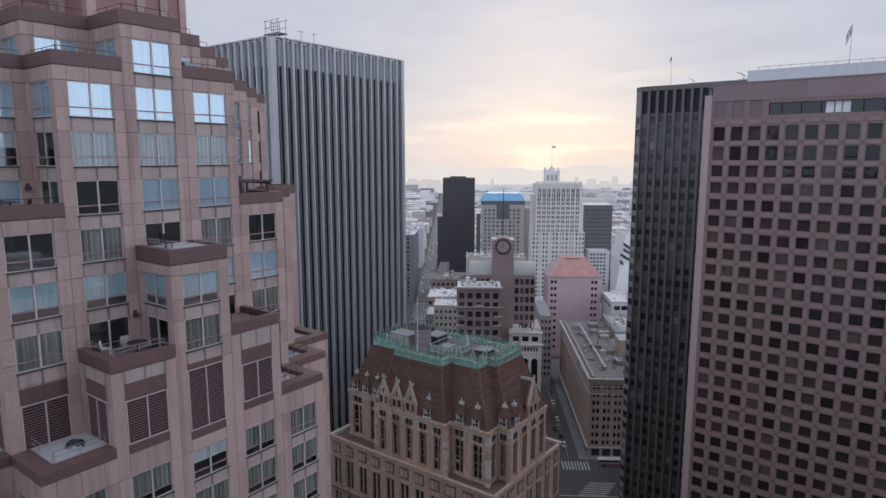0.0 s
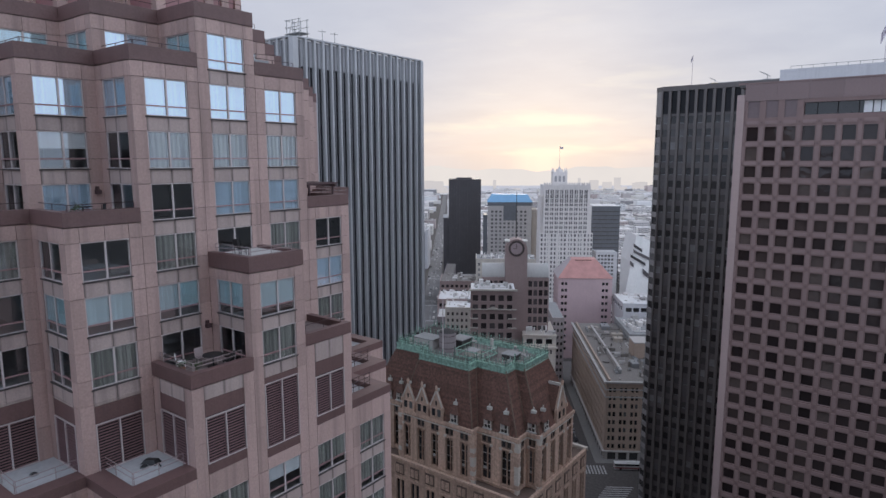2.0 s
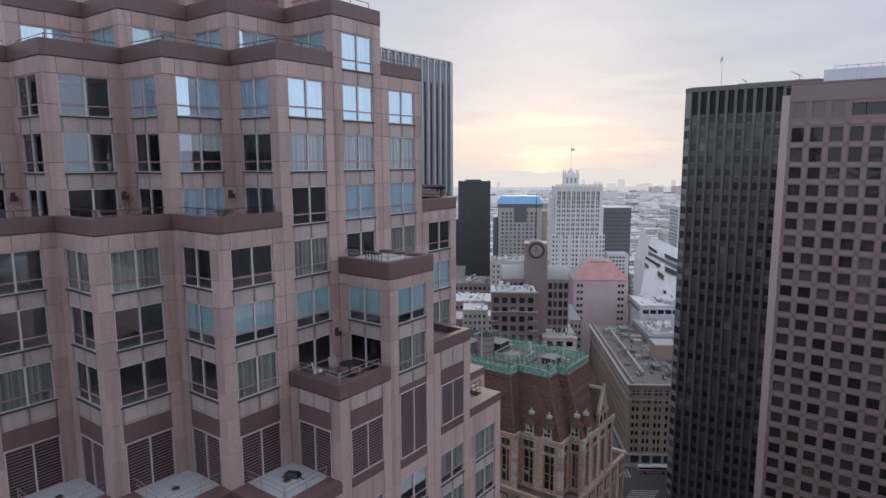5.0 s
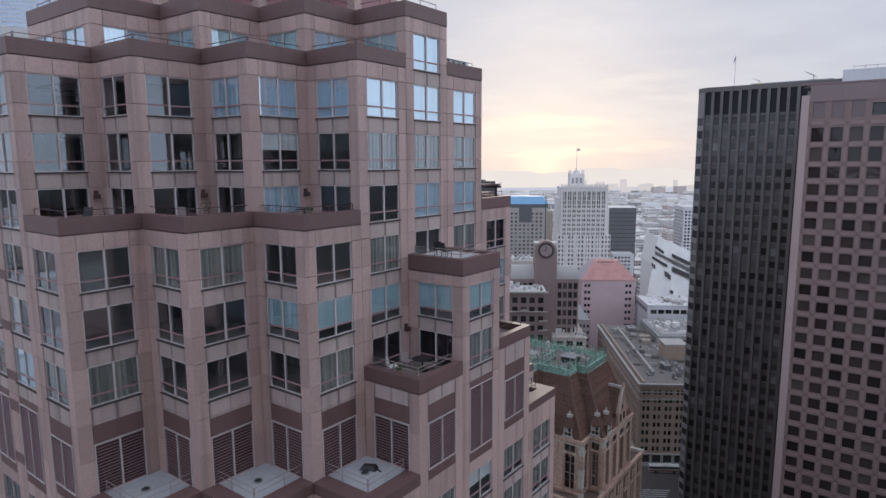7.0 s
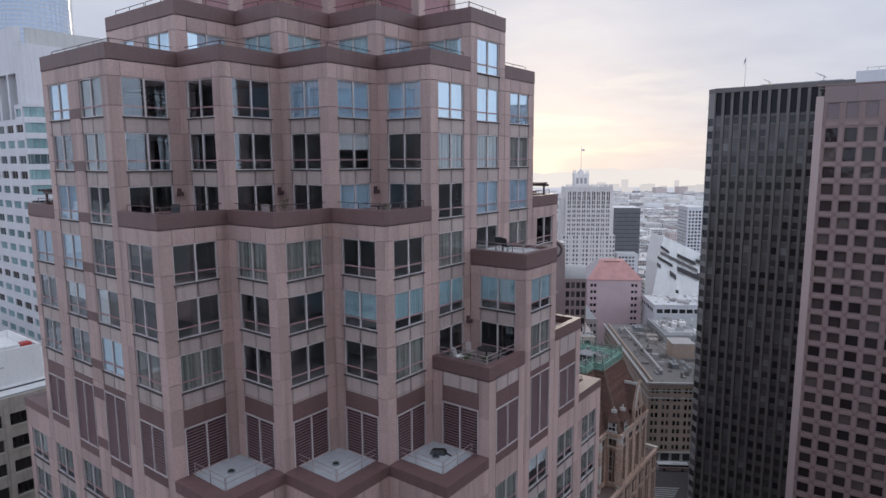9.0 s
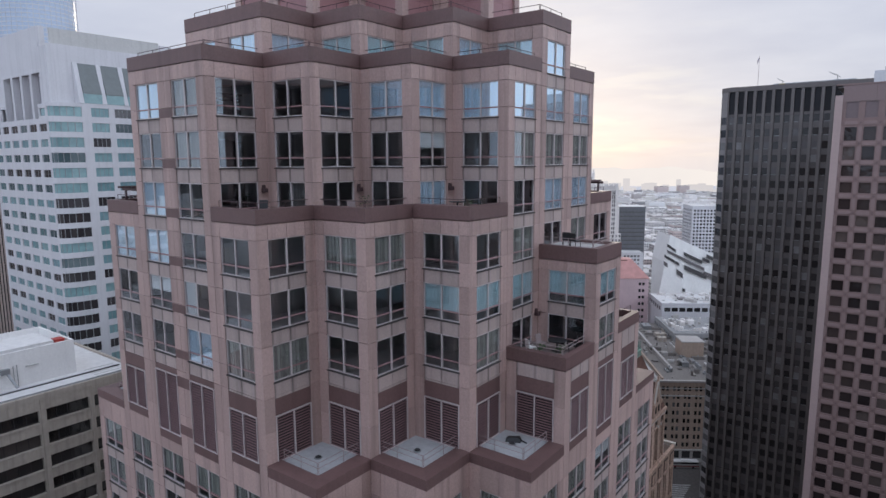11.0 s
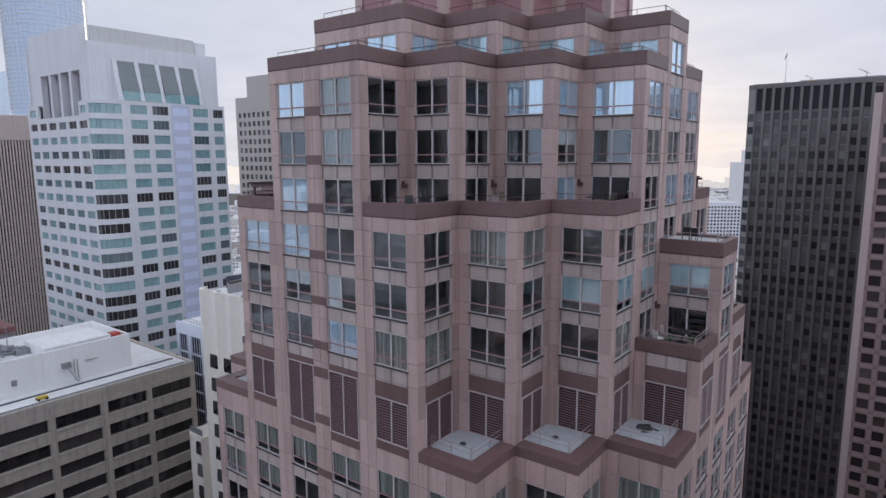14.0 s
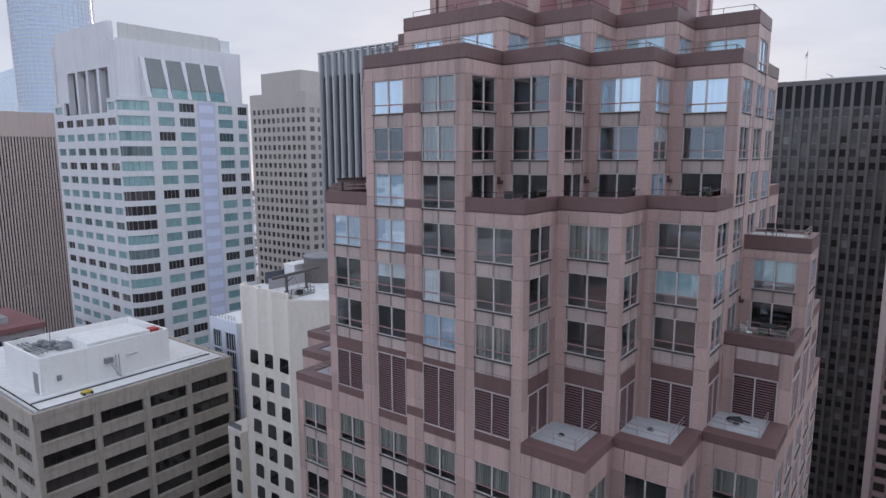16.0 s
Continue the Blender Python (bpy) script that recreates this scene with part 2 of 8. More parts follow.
class Wall:
    """A wall's own frame: a metres along, z up, d metres out of the face."""

    def __init__(self, p0, p1):
        self.o = Vector((p0[0], p0[1]))
        along = Vector((p1[0], p1[1])) - self.o
        self.length = along.length
        self.u = along.normalized()
        self.n = Vector((self.u.y, -self.u.x))

    def at(self, a, z, d):
        p = self.o + self.u * a + self.n * d
        return (p.x, p.y, z)

    def matrix(self, a, z, d):
        """Local x along the wall, local y into it, z up."""
        x, y, _ = self.at(a, z, d)
        return Matrix(((self.u.x, -self.n.x, 0, x), (self.u.y, -self.n.y, 0, y), (0, 0, 1, z), (0, 0, 0, 1)))


def part(name, shape, material, parent, label="", kind="", at=None):
    """Links a mesh or an Acc as one mesh object under its thing."""
    me = shape if isinstance(shape, bpy.types.Mesh) else shape.mesh(name)
    if material is not None and not me.materials:
        me.materials.append(material)
    ob = new(name, me)
    ob.parent = parent
    if at is not None:
        ob.matrix_basis = at
    return tagged(ob, label=label, kind=kind)


def thing(name, label, category, group="", kind="", at=None):
    ob = new(name)
    if at is not None:
        ob.matrix_basis = at
    return tagged(ob, label, category, group, kind)


def solid(name, acc, material, label, category, kind="", group="", at=None):
    ob = part(name, acc, material, None, at=at)
    return tagged(ob, label, category, group, kind)

GRANITE = surface("pink_granite_panel", (0.500, 0.354, 0.318), 0.55, 0.12, 9.0, streak=0.55, piece=0.13, bump=0.1)
GRANITE_LOW = surface("pink_granite_spandrel", (0.500, 0.400, 0.368), 0.55, 0.10, 9.0, streak=0.45, piece=0.09, bump=0.1, drips=(-42.6, 4.07, 4.25, 4.06))
MAROON = surface("maroon_granite_band", (0.172, 0.100, 0.094), 0.5, 0.14, 8.0, streak=0.25, piece=0.10)
ROSE = surface("rose_panel", (0.36, 0.185, 0.19), 0.5, 0.08, 5.0, piece=0.05)
JOINT = surface("dark_joint_backing", (0.085, 0.07, 0.067), 0.9)
SILL = surface("weathered_grey_sill", (0.085, 0.074, 0.072), 0.85, 0.2, 6.0, streak=0.3)
FRAME = surface("pale_rose_window_frame", (0.60, 0.535, 0.525), 0.45, 0.05, 20.0)
RED_FRAME = surface("dusky_rose_window_bar", (0.36, 0.215, 0.215), 0.5, 0.06, 20.0)
LOUVRE = surface("maroon_louvre_slat", (0.205, 0.116, 0.122), 0.45, 0.10, 12.0)
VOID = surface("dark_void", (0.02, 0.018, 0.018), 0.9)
ROOM = surface("room_plaster", (0.45, 0.43, 0.41), 0.9)
ROOM_FLOOR = surface("room_floor", (0.14, 0.10, 0.08), 0.7)
BLIND = surface("pale_blind", (0.84, 0.855, 0.86), 0.8, 0.03, 3.0, piece=0.12)
CURTAIN = surface("grey_olive_curtain", (0.36, 0.36, 0.325), 0.9, 0.06, 3.0, piece=0.4)
GLASS = clear_glass("clear_window_glass", (0.89, 0.90, 0.90), 0.085)
GLASS_TEAL = clear_glass("teal_window_glass", (0.82, 0.90, 0.91), 0.16)
GLASS_SILVER = clear_glass("sky_mirroring_window_glass", (0.90, 0.96, 1.0), 0.27, (0.84, 0.94, 1.0))
MEMBRANE = surface("pale_roof_membrane", (0.46, 0.465, 0.475), 0.8, 0.10, 3.0, blotch=0.6)
TERRACE = surface("terrace_paving", (0.24, 0.19, 0.18), 0.8, 0.15, 4.0)
RAIL = surface("dark_red_rail_paint", (0.085, 0.048, 0.05), 0.5, 0.05, 10.0)
RAIL_PALE = surface("weathered_rail_paint", (0.36, 0.29, 0.285), 0.5, 0.08, 10.0)
METAL = surface("grey_metal", (0.32, 0.33, 0.34), 0.45, 0.1, 8.0, metal=0.6)
BLACKTHING = surface("black_plastic", (0.025, 0.025, 0.027), 0.5)
WHITEPAINT = surface("white_painted_concrete", (0.80, 0.785, 0.77), 0.7, 0.05, 3.0, streak=0.10)
CONCRETE = surface("warm_concrete", (0.43, 0.378, 0.325), 0.8, 0.12, 1.2, streak=0.4, bump=0.15)
CONCRETE_LT = surface("light_concrete", (0.55, 0.54, 0.52), 0.8, 0.07, 2.0, streak=0.2)
WHITE_STONE = surface("white_stone_panel", (0.655, 0.645, 0.662), 0.6, 0.04, 2.0, streak=0.2)
ROOFGREY = surface("grey_roof_gravel", (0.30, 0.30, 0.30), 0.95, 0.2, 2.5, blotch=0.12)
ROOFWHITE = surface("white_flat_roof", (0.72, 0.71, 0.70), 0.8, 0.10, 1.0, blotch=0.25)
PINKGRID = surface("rose_granite_frame", (0.268, 0.182, 0.172), 0.45, 0.06, 3.0, streak=0.14)
PINKGRID_DK = surface("rose_granite_boss", (0.190, 0.130, 0.127), 0.45, 0.06, 3.0, streak=0.15)
BLACKSTONE = surface("dark_grey_granite", (0.150, 0.132, 0.126), 0.45, 0.1, 2.0, streak=0.2, piece=0.06)
BLACKGAP = surface("dark_grey_spandrel", (0.098, 0.086, 0.083), 0.35, 0.15, 2.0, piece=0.25)
STRIPE_LT = surface("pale_metal_fin", (0.47, 0.475, 0.49), 0.45, 0.06, 2.0, metal=0.2, streak=0.12)
STRIPE_MID = surface("grey_metal_panel", (0.33, 0.335, 0.35), 0.5, 0.08, 2.0, metal=0.2, streak=0.2)
STRIPE_DK = surface("dark_metal_fin", (0.17, 0.17, 0.185), 0.45, 0.08, 2.0, metal=0.2)
BROWNRIB = surface("brown_ribbed_stone", (0.49, 0.405, 0.365), 0.7, 0.08, 2.0, streak=0.2)
GREYTOWER = surface("grey_brown_stone", (0.45, 0.41, 0.38), 0.7, 0.05, 1.5, streak=0.1)
OLDSTONE = surface("tan_terracotta_stone", (0.52, 0.365, 0.282), 0.8, 0.30, 2.2, streak=0.6, piece=0.16, bump=0.3)
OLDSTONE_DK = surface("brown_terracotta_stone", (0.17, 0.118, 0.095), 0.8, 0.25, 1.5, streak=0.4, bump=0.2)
TILE = surface("brown_roof_tile", (0.145, 0.074, 0.056), 0.75, 0.5, 2.2, streak=0.35, piece=0.2)
VERDIGRIS = surface("green_copper_patina", (0.265, 0.42, 0.345), 0.7, 0.5, 1.6, streak=0.6, piece=0.25)
BRICK = surface("brown_brick_wall", (0.365, 0.275, 0.262), 0.85, 0.12, 2.0, streak=0.15)
PINKSTUCCO = surface("pink_stucco", (0.60, 0.45, 0.46), 0.85, 0.04, 1.0, streak=0.1)
REDROOF = surface("coral_red_metal_roof", (0.54, 0.275, 0.25), 0.6, 0.14, 0.25)
BLUEROOF = surface("bright_blue_metal_roof", (0.22, 0.43, 0.64), 0.55, 0.06, 0.6)
# dark glass lifted above black, haze painted into the colour
DARKGLASS = surface("dark_glass_cladding", (0.092, 0.086, 0.090), 0.5, 0.1, 0.5, piece=0.1, spec=0.2)
GREENGLASS = surface("grey_glass_cladding", (0.15, 0.155, 0.165), 0.5, 0.1, 0.5, piece=0.1, spec=0.2)
CREAM = surface("cream_stone", (0.58, 0.53, 0.47), 0.8, 0.10, 1.0, streak=0.25)
TANBRICK = surface("tan_brick", (0.44, 0.335, 0.27), 0.85, 0.14, 1.5, streak=0.3)
# city tones lightened to stand in for distance haze
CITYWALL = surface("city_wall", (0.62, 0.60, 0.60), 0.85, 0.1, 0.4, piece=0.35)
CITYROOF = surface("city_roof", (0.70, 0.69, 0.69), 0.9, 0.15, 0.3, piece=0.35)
ASPHALT = surface("worn_asphalt", (0.128, 0.117, 0.112), 0.95, 0.25, 1.0, blotch=0.08, spec=0.1)
PAVING = surface("worn_pavement", (0.235, 0.22, 0.21), 0.9, 0.12, 1.0)
ROADPAINT = surface("worn_white_road_paint", (0.46, 0.45, 0.44), 0.8, 0.25, 1.0)
HILL = surface("dark_roof_felt", (0.055, 0.05, 0.05), 0.95, 0.2, 1.5)
# matte pale colour paints in the sky's sheen and haze on the bay
WATER = surface("sky_sheen_bay_water", (0.78, 0.745, 0.725), 0.9, 0.05, 0.05, spec=0.1)
DULLRED = surface("dull_red_roof", (0.235, 0.105, 0.105), 0.7, 0.1, 1.0)
MAUVEWALL = surface("grey_mauve_wall", (0.33, 0.285, 0.29), 0.85, 0.08, 1.0, streak=0.2)
ROOFBROWN = surface("brown_grey_roof_gravel", (0.22, 0.20, 0.185), 0.95, 0.25, 1.5, blotch=0.2)
GREYSTONE = surface("warm_grey_stone", (0.46, 0.43, 0.41), 0.8, 0.07, 1.0, streak=0.15)
OFFWHITE = surface("off_white_concrete", (0.80, 0.73, 0.65), 0.75, 0.05, 1.5, streak=0.15)
ROSEBAR = surface("pale_rose_bar", (0.318, 0.226, 0.215), 0.45, 0.06, 3.0)
PANE_DARK = window_material("dark_window_pane", [(0.0, (0.012, 0.012, 0.014)), (0.5, (0.03, 0.03, 0.034)), (0.78, (0.06, 0.058, 0.056)), (0.93, (0.16, 0.16, 0.16))], wobble=0.1)
PANE_STRIP = window_material("black_strip_pane", [(0.0, (0.010, 0.010, 0.012)), (0.6, (0.018, 0.018, 0.022))], rough=0.2, ior=1.25)
PANE_BLACKTOWER = window_material("smoked_window_pane", [(0.0, (0.022, 0.020, 0.020)), (0.34, (0.055, 0.050, 0.049)), (0.62, (0.095, 0.087, 0.086)), (0.82, (0.16, 0.152, 0.152)), (0.95, (0.30, 0.29, 0.29))], rough=0.10, ior=1.45, wobble=0.1)
PANE_ROSE = window_material("rose_tinted_pane", [(0.0, (0.030, 0.020, 0.019)), (0.3, (0.055, 0.039, 0.036)), (0.6, (0.086, 0.061, 0.055)), (0.86, (0.15, 0.115, 0.102))], rough=0.05, ior=1.42, wobble=0.3)
PANE_TEAL = window_material("teal_window_pane", [(0.0, (0.24, 0.42, 0.44)), (0.30, (0.31, 0.50, 0.51)), (0.72, (0.26, 0.43, 0.46)), (0.92, (0.12, 0.16, 0.17))], ior=1.5, wobble=0.1)
PANE_BROWN = window_material("dark_brown_pane", [(0.0, (0.035, 0.030, 0.032)), (0.6, (0.07, 0.065, 0.07)), (0.93, (0.16, 0.22, 0.23))], wobble=0.1)
PANE_DULL = window_material("dull_mauve_pane", [(0.0, (0.050, 0.042, 0.042)), (0.5, (0.085, 0.072, 0.072)), (0.85, (0.15, 0.13, 0.13))], rough=0.2, ior=1.35)
# pane tones lightened so that the colour carries distance haze
PANE_FAR = window_material("hazy_far_window_pane", [(0.0, (0.14, 0.135, 0.14)), (0.5, (0.22, 0.21, 0.215)), (0.85, (0.36, 0.35, 0.35))], rough=0.2, ior=1.35)
# blue glass with haze put into its pale base colours
PANE_BLUE = window_material("hazy_blue_curtain_wall_pane", [(0.0, (0.62, 0.74, 0.90)), (0.5, (0.66, 0.78, 0.92)), (0.85, (0.72, 0.82, 0.92))], ior=1.5)
PANE_SLIM = window_material("slate_blue_pane", [(0.0, (0.05, 0.055, 0.07)), (0.5, (0.09, 0.10, 0.125)), (0.8, (0.16, 0.18, 0.21))], ior=1.5)
PANEL_BLUE = surface("pale_blue_panel", (0.62, 0.66, 0.82), 0.5, 0.03, 1.0)


def city_material(name, tones, rough):
    """Plain painted walls or roofs, each building in a tone of its own."""
    m, nt, bs = node_material(name)
    geo = nt.nodes.new("ShaderNodeNewGeometry")
    c = ramp_node(nt, geo.outputs["Random Per Island"], tones, True)
    c = mix_node(nt, math_node(nt, "MULTIPLY", noise_node(nt, 0.25, 5), 0.2), c, (0.30, 0.29, 0.29))
    link(nt, c, bs.inputs["Base Color"])
    bs.inputs["Roughness"].default_value, bs.inputs["Specular IOR Level"].default_value = rough, 0.1
    return m


# wall and roof palettes raised towards white in place of haze
CITYHOUSE = city_material("haze_paled_city_wall", [(0.0, (0.92, 0.88, 0.85)), (0.25, (0.80, 0.76, 0.735)), (0.42, (0.52, 0.47, 0.45)), (0.52, (0.80, 0.76, 0.70)), (0.72, (0.34, 0.33, 0.33)), (0.79, (0.62, 0.52, 0.49)), (0.88, (0.88, 0.87, 0.86))], 0.85)
CITYTOP = city_material("haze_paled_city_roof", [(0.0, (0.84, 0.81, 0.79)), (0.32, (0.50, 0.48, 0.465)), (0.55, (0.72, 0.68, 0.655)), (0.72, (0.28, 0.26, 0.255)), (0.86, (0.80, 0.76, 0.735))], 0.9)
ROOFTOP_OLD = city_material("weathered_rooftop_metal", [(0.0, (0.34, 0.31, 0.29)), (0.3, (0.22, 0.20, 0.19)), (0.6, (0.44, 0.42, 0.40)), (0.85, (0.62, 0.60, 0.58))], 0.9)
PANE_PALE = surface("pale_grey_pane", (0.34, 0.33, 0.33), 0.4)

# ---- apartment tower on a square module ----
MX, MY, X0, Y0 = 4.07, 4.06, -42.6, 4.25
STOREY = 2.965


def gx(i):
    return X0 + MX * i


def gy(j):
    return Y0 + MY * j


def head(s):
    """Height of the window heads of storey s, counted down from the third tier's top storey."""
    return 128.63 - STOREY * s


# for each column of modules: the first and one past the last module along y
TIERS = {
    "base": {0: (2, 7), -1: (1, 8), -2: (0, 9), -3: (0, 9), -4: (0, 9), -5: (0, 9), -6: (0, 9), -7: (0, 9), -8: (1, 8), -9: (2, 7)},
    "lower": {-1: (2, 7), -2: (1, 8), -3: (0, 9), -4: (0, 9), -5: (0, 9), -6: (0, 9), -7: (1, 8), -8: (2, 7)},
    "middle": {-1: (3, 6), -2: (2, 7), -3: (1, 8), -4: (0, 9), -5: (0, 9), -6: (1, 8), -7: (2, 7), -8: (3, 6)},
    "upper": {-1: (4, 5), -2: (3, 6), -3: (2, 7), -4: (1, 8), -5: (1, 8), -6: (2, 7), -7: (3, 6)},
    "crown": {-2: (4, 5), -3: (3, 6), -4: (2, 7), -5: (2, 7), -6: (3, 6)},
    "box_a": {0: (3, 4)}, "box_b": {0: (4, 5)}, "box_c": {0: (5, 6)},
}
cells = {k: {(c, j) for c, (lo, hi) in t.items() for j in range(lo, hi)} for k, t in TIERS.items()}


def edges(solid_cells):
    """Wall segments, one module long, anticlockwise round the cells: (cell, start, end, outward step)."""
    for c, j in sorted(solid_cells):
        for d, p, q in (((0, -1), (c, j), (c + 1, j)), ((1, 0), (c + 1, j), (c + 1, j + 1)), ((0, 1), (c + 1, j + 1), (c, j + 1)), ((-1, 0), (c, j + 1), (c, j))):
            if (c + d[0], j + d[1]) not in solid_cells:
                yield (c, j), p, q, d


def ends(solid_cells, cell, d):
    """+1 for an outer corner, -1 for an inner corner, 0 for a straight run, at the start and the end of a segment."""
    out = []
    along = (-d[1], d[0])
    for s in (-1, 1):
        side = (cell[0] + along[0] * s, cell[1] + along[1] * s)
        diag = (side[0] + d[0], side[1] + d[1])
        out.append(-1 if diag in solid_cells else (0 if side in solid_cells else 1))
    return out

T_PANEL, T_WALL, GAP = 0.10, 0.24, 0.013
PIER_X = 0.735
tower = thing("apartment_tower", "pink granite stepped apartment tower with maroon parapets and many windows", "building")


def module_wall(p, q):
    return Wall((gx(p[0]), gy(p[1])), (gx(q[0]), gy(q[1])))


# shared window meshes: x along the wall from the jamb, y into it, z up from the sill
def window_meshes(w, h):
    b = 0.055
    f = Acc().grid([0, b, w / 2 - 0.05, w / 2 + 0.05, w - b, w], [0, b * 0.8, h - b, h], lambda i, j: j != 1 or i in (0, 2, 4), 0.035, 0.15)
    t = Acc()
    for x0 in (b, w / 2 + 0.05):
        t.box(x0, x0 + w / 2 - b - 0.05, 0.045, 0.12, 0.515, 0.59)
    g = Acc().box(0, w / 2 - b - 0.05, 0.095, 0.103, b * 0.8, h - b)
    return f.mesh("window_frame"), t.mesh("window_transom"), g.mesh("window_pane")


WIN = {w: window_meshes(w, 2.10) for w in (2.60, 2.59)}
for fr, tr, gl in WIN.values():
    fr.materials.append(FRAME)
    tr.materials.append(RED_FRAME)
    gl.materials.append(GLASS)


def blind_mesh(w, h, folds):
    """A hanging cloth or blind, gently folded, from its head at z = 0 downwards."""
    a, n = Acc(), 14
    for k in range(n):
        d0, d1 = (0.03 * math.sin(k * folds), 0.03 * math.sin((k + 1) * folds))
        x0, x1 = w * k / n, w * (k + 1) / n
        a.hexa([(x0, d0, -h), (x1, d1, -h), (x1, d1 + 0.008, -h), (x0, d0 + 0.008, -h), (x0, d0, 0), (x1, d1, 0), (x1, d1 + 0.008, 0), (x0, d0 + 0.008, 0)])
    return a.mesh("blind")


HALF = 1.20
BLINDS = {("B", h): blind_mesh(HALF, h, 0.0) for h in (1.98, 1.45, 0.9)} | {("G", h): blind_mesh(HALF, h, 1.7) for h in (1.98, 1.5)}
for (k, h), me in BLINDS.items():
    me.materials.append(BLIND if k == "B" else CURTAIN)
wrng = random.Random(11)


def add_window(w, a, z, width, state):
    """One window with its sill at z; state: B blinds, G curtains, H one half covered, D a dark room, T tinted glass."""
    fr, tr, gl = WIN[width]
    at = w.matrix(a, z, -0.015)
    win = part("window", fr, None, tower, at=at)
    tagged(win, {"B": "pale framed window with white blinds drawn", "G": "pale framed window with grey curtains drawn", "H": "pale framed window, half covered by a blind", "D": "pale framed window of a dark room", "T": "pale framed window with teal tinted glass", "L": "pale framed window with olive shades half drawn"}[state])
    part("transom", tr, None, win, "dull red transom bar")
    for k in (0, 1):
        pane = part("pane", gl, None, win, at=pose(0.055 + k * (width / 2 - 0.005), 0, 0))
        if state in "TB":
            pane.material_slots[0].link = "OBJECT"
            pane.material_slots[0].material = GLASS_TEAL if state == "T" else GLASS_SILVER
    todo = {"B": (("B", 1.98), ("B", 1.98)), "G": (("G", 1.98), ("G", 1.98)), "T": (("B", 1.45), ("B", 1.45)), "D": (None, None), "L": (("G", 1.5), ("G", 1.5)), "H": (("B", 1.98), None)}[state]
    if state == "H" and wrng.random() < 0.5:
        todo = todo[::-1]
    if state == "D" and wrng.random() < 0.07:
        todo = (("B", 0.9), ("B", 0.9))
    for k, what in enumerate(todo):
        if what:
            part("blind" if what[0] == "B" else "curtain", BLINDS[what], None, win, at=pose(0.07 + k * (width / 2), 0.125 if what[0] == "B" else 0.17, 2.03))


def louvre_meshes(w, h):
    s, b = Acc(), 0.05
    f = Acc().grid([0, b, w / 2 - 0.035, w / 2 + 0.035, w - b, w], [0, b, h - b, h], lambda i, j: j != 1 or i in (0, 2, 4), 0.0, 0.12)
    n = int(h / 0.165)
    for k in range(n):
        z = b + 0.01 + (h - 2 * b - 0.10) * k / (n - 1)
        s.hexa([(b, 0.05, z), (w - b, 0.05, z), (w - b, 0.10, z + 0.03), (b, 0.10, z + 0.03), (b, 0.05, z + 0.04), (w - b, 0.05, z + 0.04), (w - b, 0.10, z + 0.07), (b, 0.10, z + 0.07)])
    return f, s


LV = {}
for w in (2.60, 2.59):
    for h in (2.75, 3.35, 4.15):
        f, s = louvre_meshes(w, h)
        LV[w, h] = (f.mesh("louvre_frame"), s.mesh("louvre_slats"))
        LV[w, h][0].materials.append(FRAME)
        LV[w, h][1].materials.append(LOUVRE)

panel_count = 0
rest_panels, rest_spandrels, rest_maroon, backing, sills = Acc(), Acc(), Acc(), Acc(), Acc()


def panel(w, a0, a1, z0, z1, mat, near, m=(0, 0), d=0.0):
    """One cladding panel with open joints round it."""
    global panel_count
    g0, g1 = (0.002 if m[0] else GAP), (0.002 if m[1] else GAP)
    args = (w, a0 + g0, a1 - g1, z0 + GAP, z1 - GAP, d - T_PANEL, d, m[0] * T_PANEL, m[1] * T_PANEL)
    if near and panel_count < 300:
        panel_count += 1
        part("cladding_panel", Acc().wbox(*args), mat, tower)
    else:
        {id(GRANITE): rest_panels, id(GRANITE_LOW): rest_spandrels}.get(id(mat), rest_maroon).wbox(*args)


def back(w, a0, a1, z0, z1, m=(0, 0)):
    backing.wbox(w, a0, a1, z0, z1, -T_WALL, -T_PANEL - 0.002, m[0] * (T_WALL - T_PANEL), m[1] * (T_WALL - T_PANEL))


hidden_glass = Acc()


def window_cell(w, m, zh, state, near, pier_tint=0, seen=True):
    """A storey of one module: half piers, a window, and the spandrel below it down to the next head."""
    width = 2.60 if abs(w.u.x) > 0.5 else 2.59
    L, zb, zs, zt = w.length, zh - STOREY, zh - 2.10, zh - 1.55
    pier = (L - width) / 2
    for z0, z1 in ((zb, zt), (zt, zh)):
        panel(w, 0, pier, z0, z1, GRANITE, near, (m[0], 0))
        panel(w, L - pier, L, z0, z1, GRANITE, near, (0, m[1]))
    if pier_tint == 1:
        rest_maroon.wbox(w, L - pier + 0.01, L - 0.001, zs - 0.02, zt - 0.03, 0.001, 0.005)
    if pier_tint == 2:
        rest_maroon.wbox(w, 0.001, pier - 0.01, zs - 0.02, zt - 0.03, 0.001, 0.005)
    panel(w, pier, L / 2, zb, zs - 0.065, GRANITE_LOW, near, d=-0.025)
    panel(w, L / 2, L - pier, zb, zs - 0.065, GRANITE_LOW, near, d=-0.025)
    back(w, m[0] * T_PANEL, pier, zb, zh, (m[0], 0))
    back(w, L - pier, L - m[1] * T_PANEL, zb, zh, (0, m[1]))
    back(w, pier, L - pier, zb, zs)
    if seen:
        sills.wbox(w, pier - 0.07, L - pier + 0.07, zs - 0.085, zs - 0.02, -0.02, 0.055)
        add_window(w, pier, zs, width, state)
    else:
        hidden_glass.wbox(w, pier, L - pier, zs, zh, -0.2, -0.12)


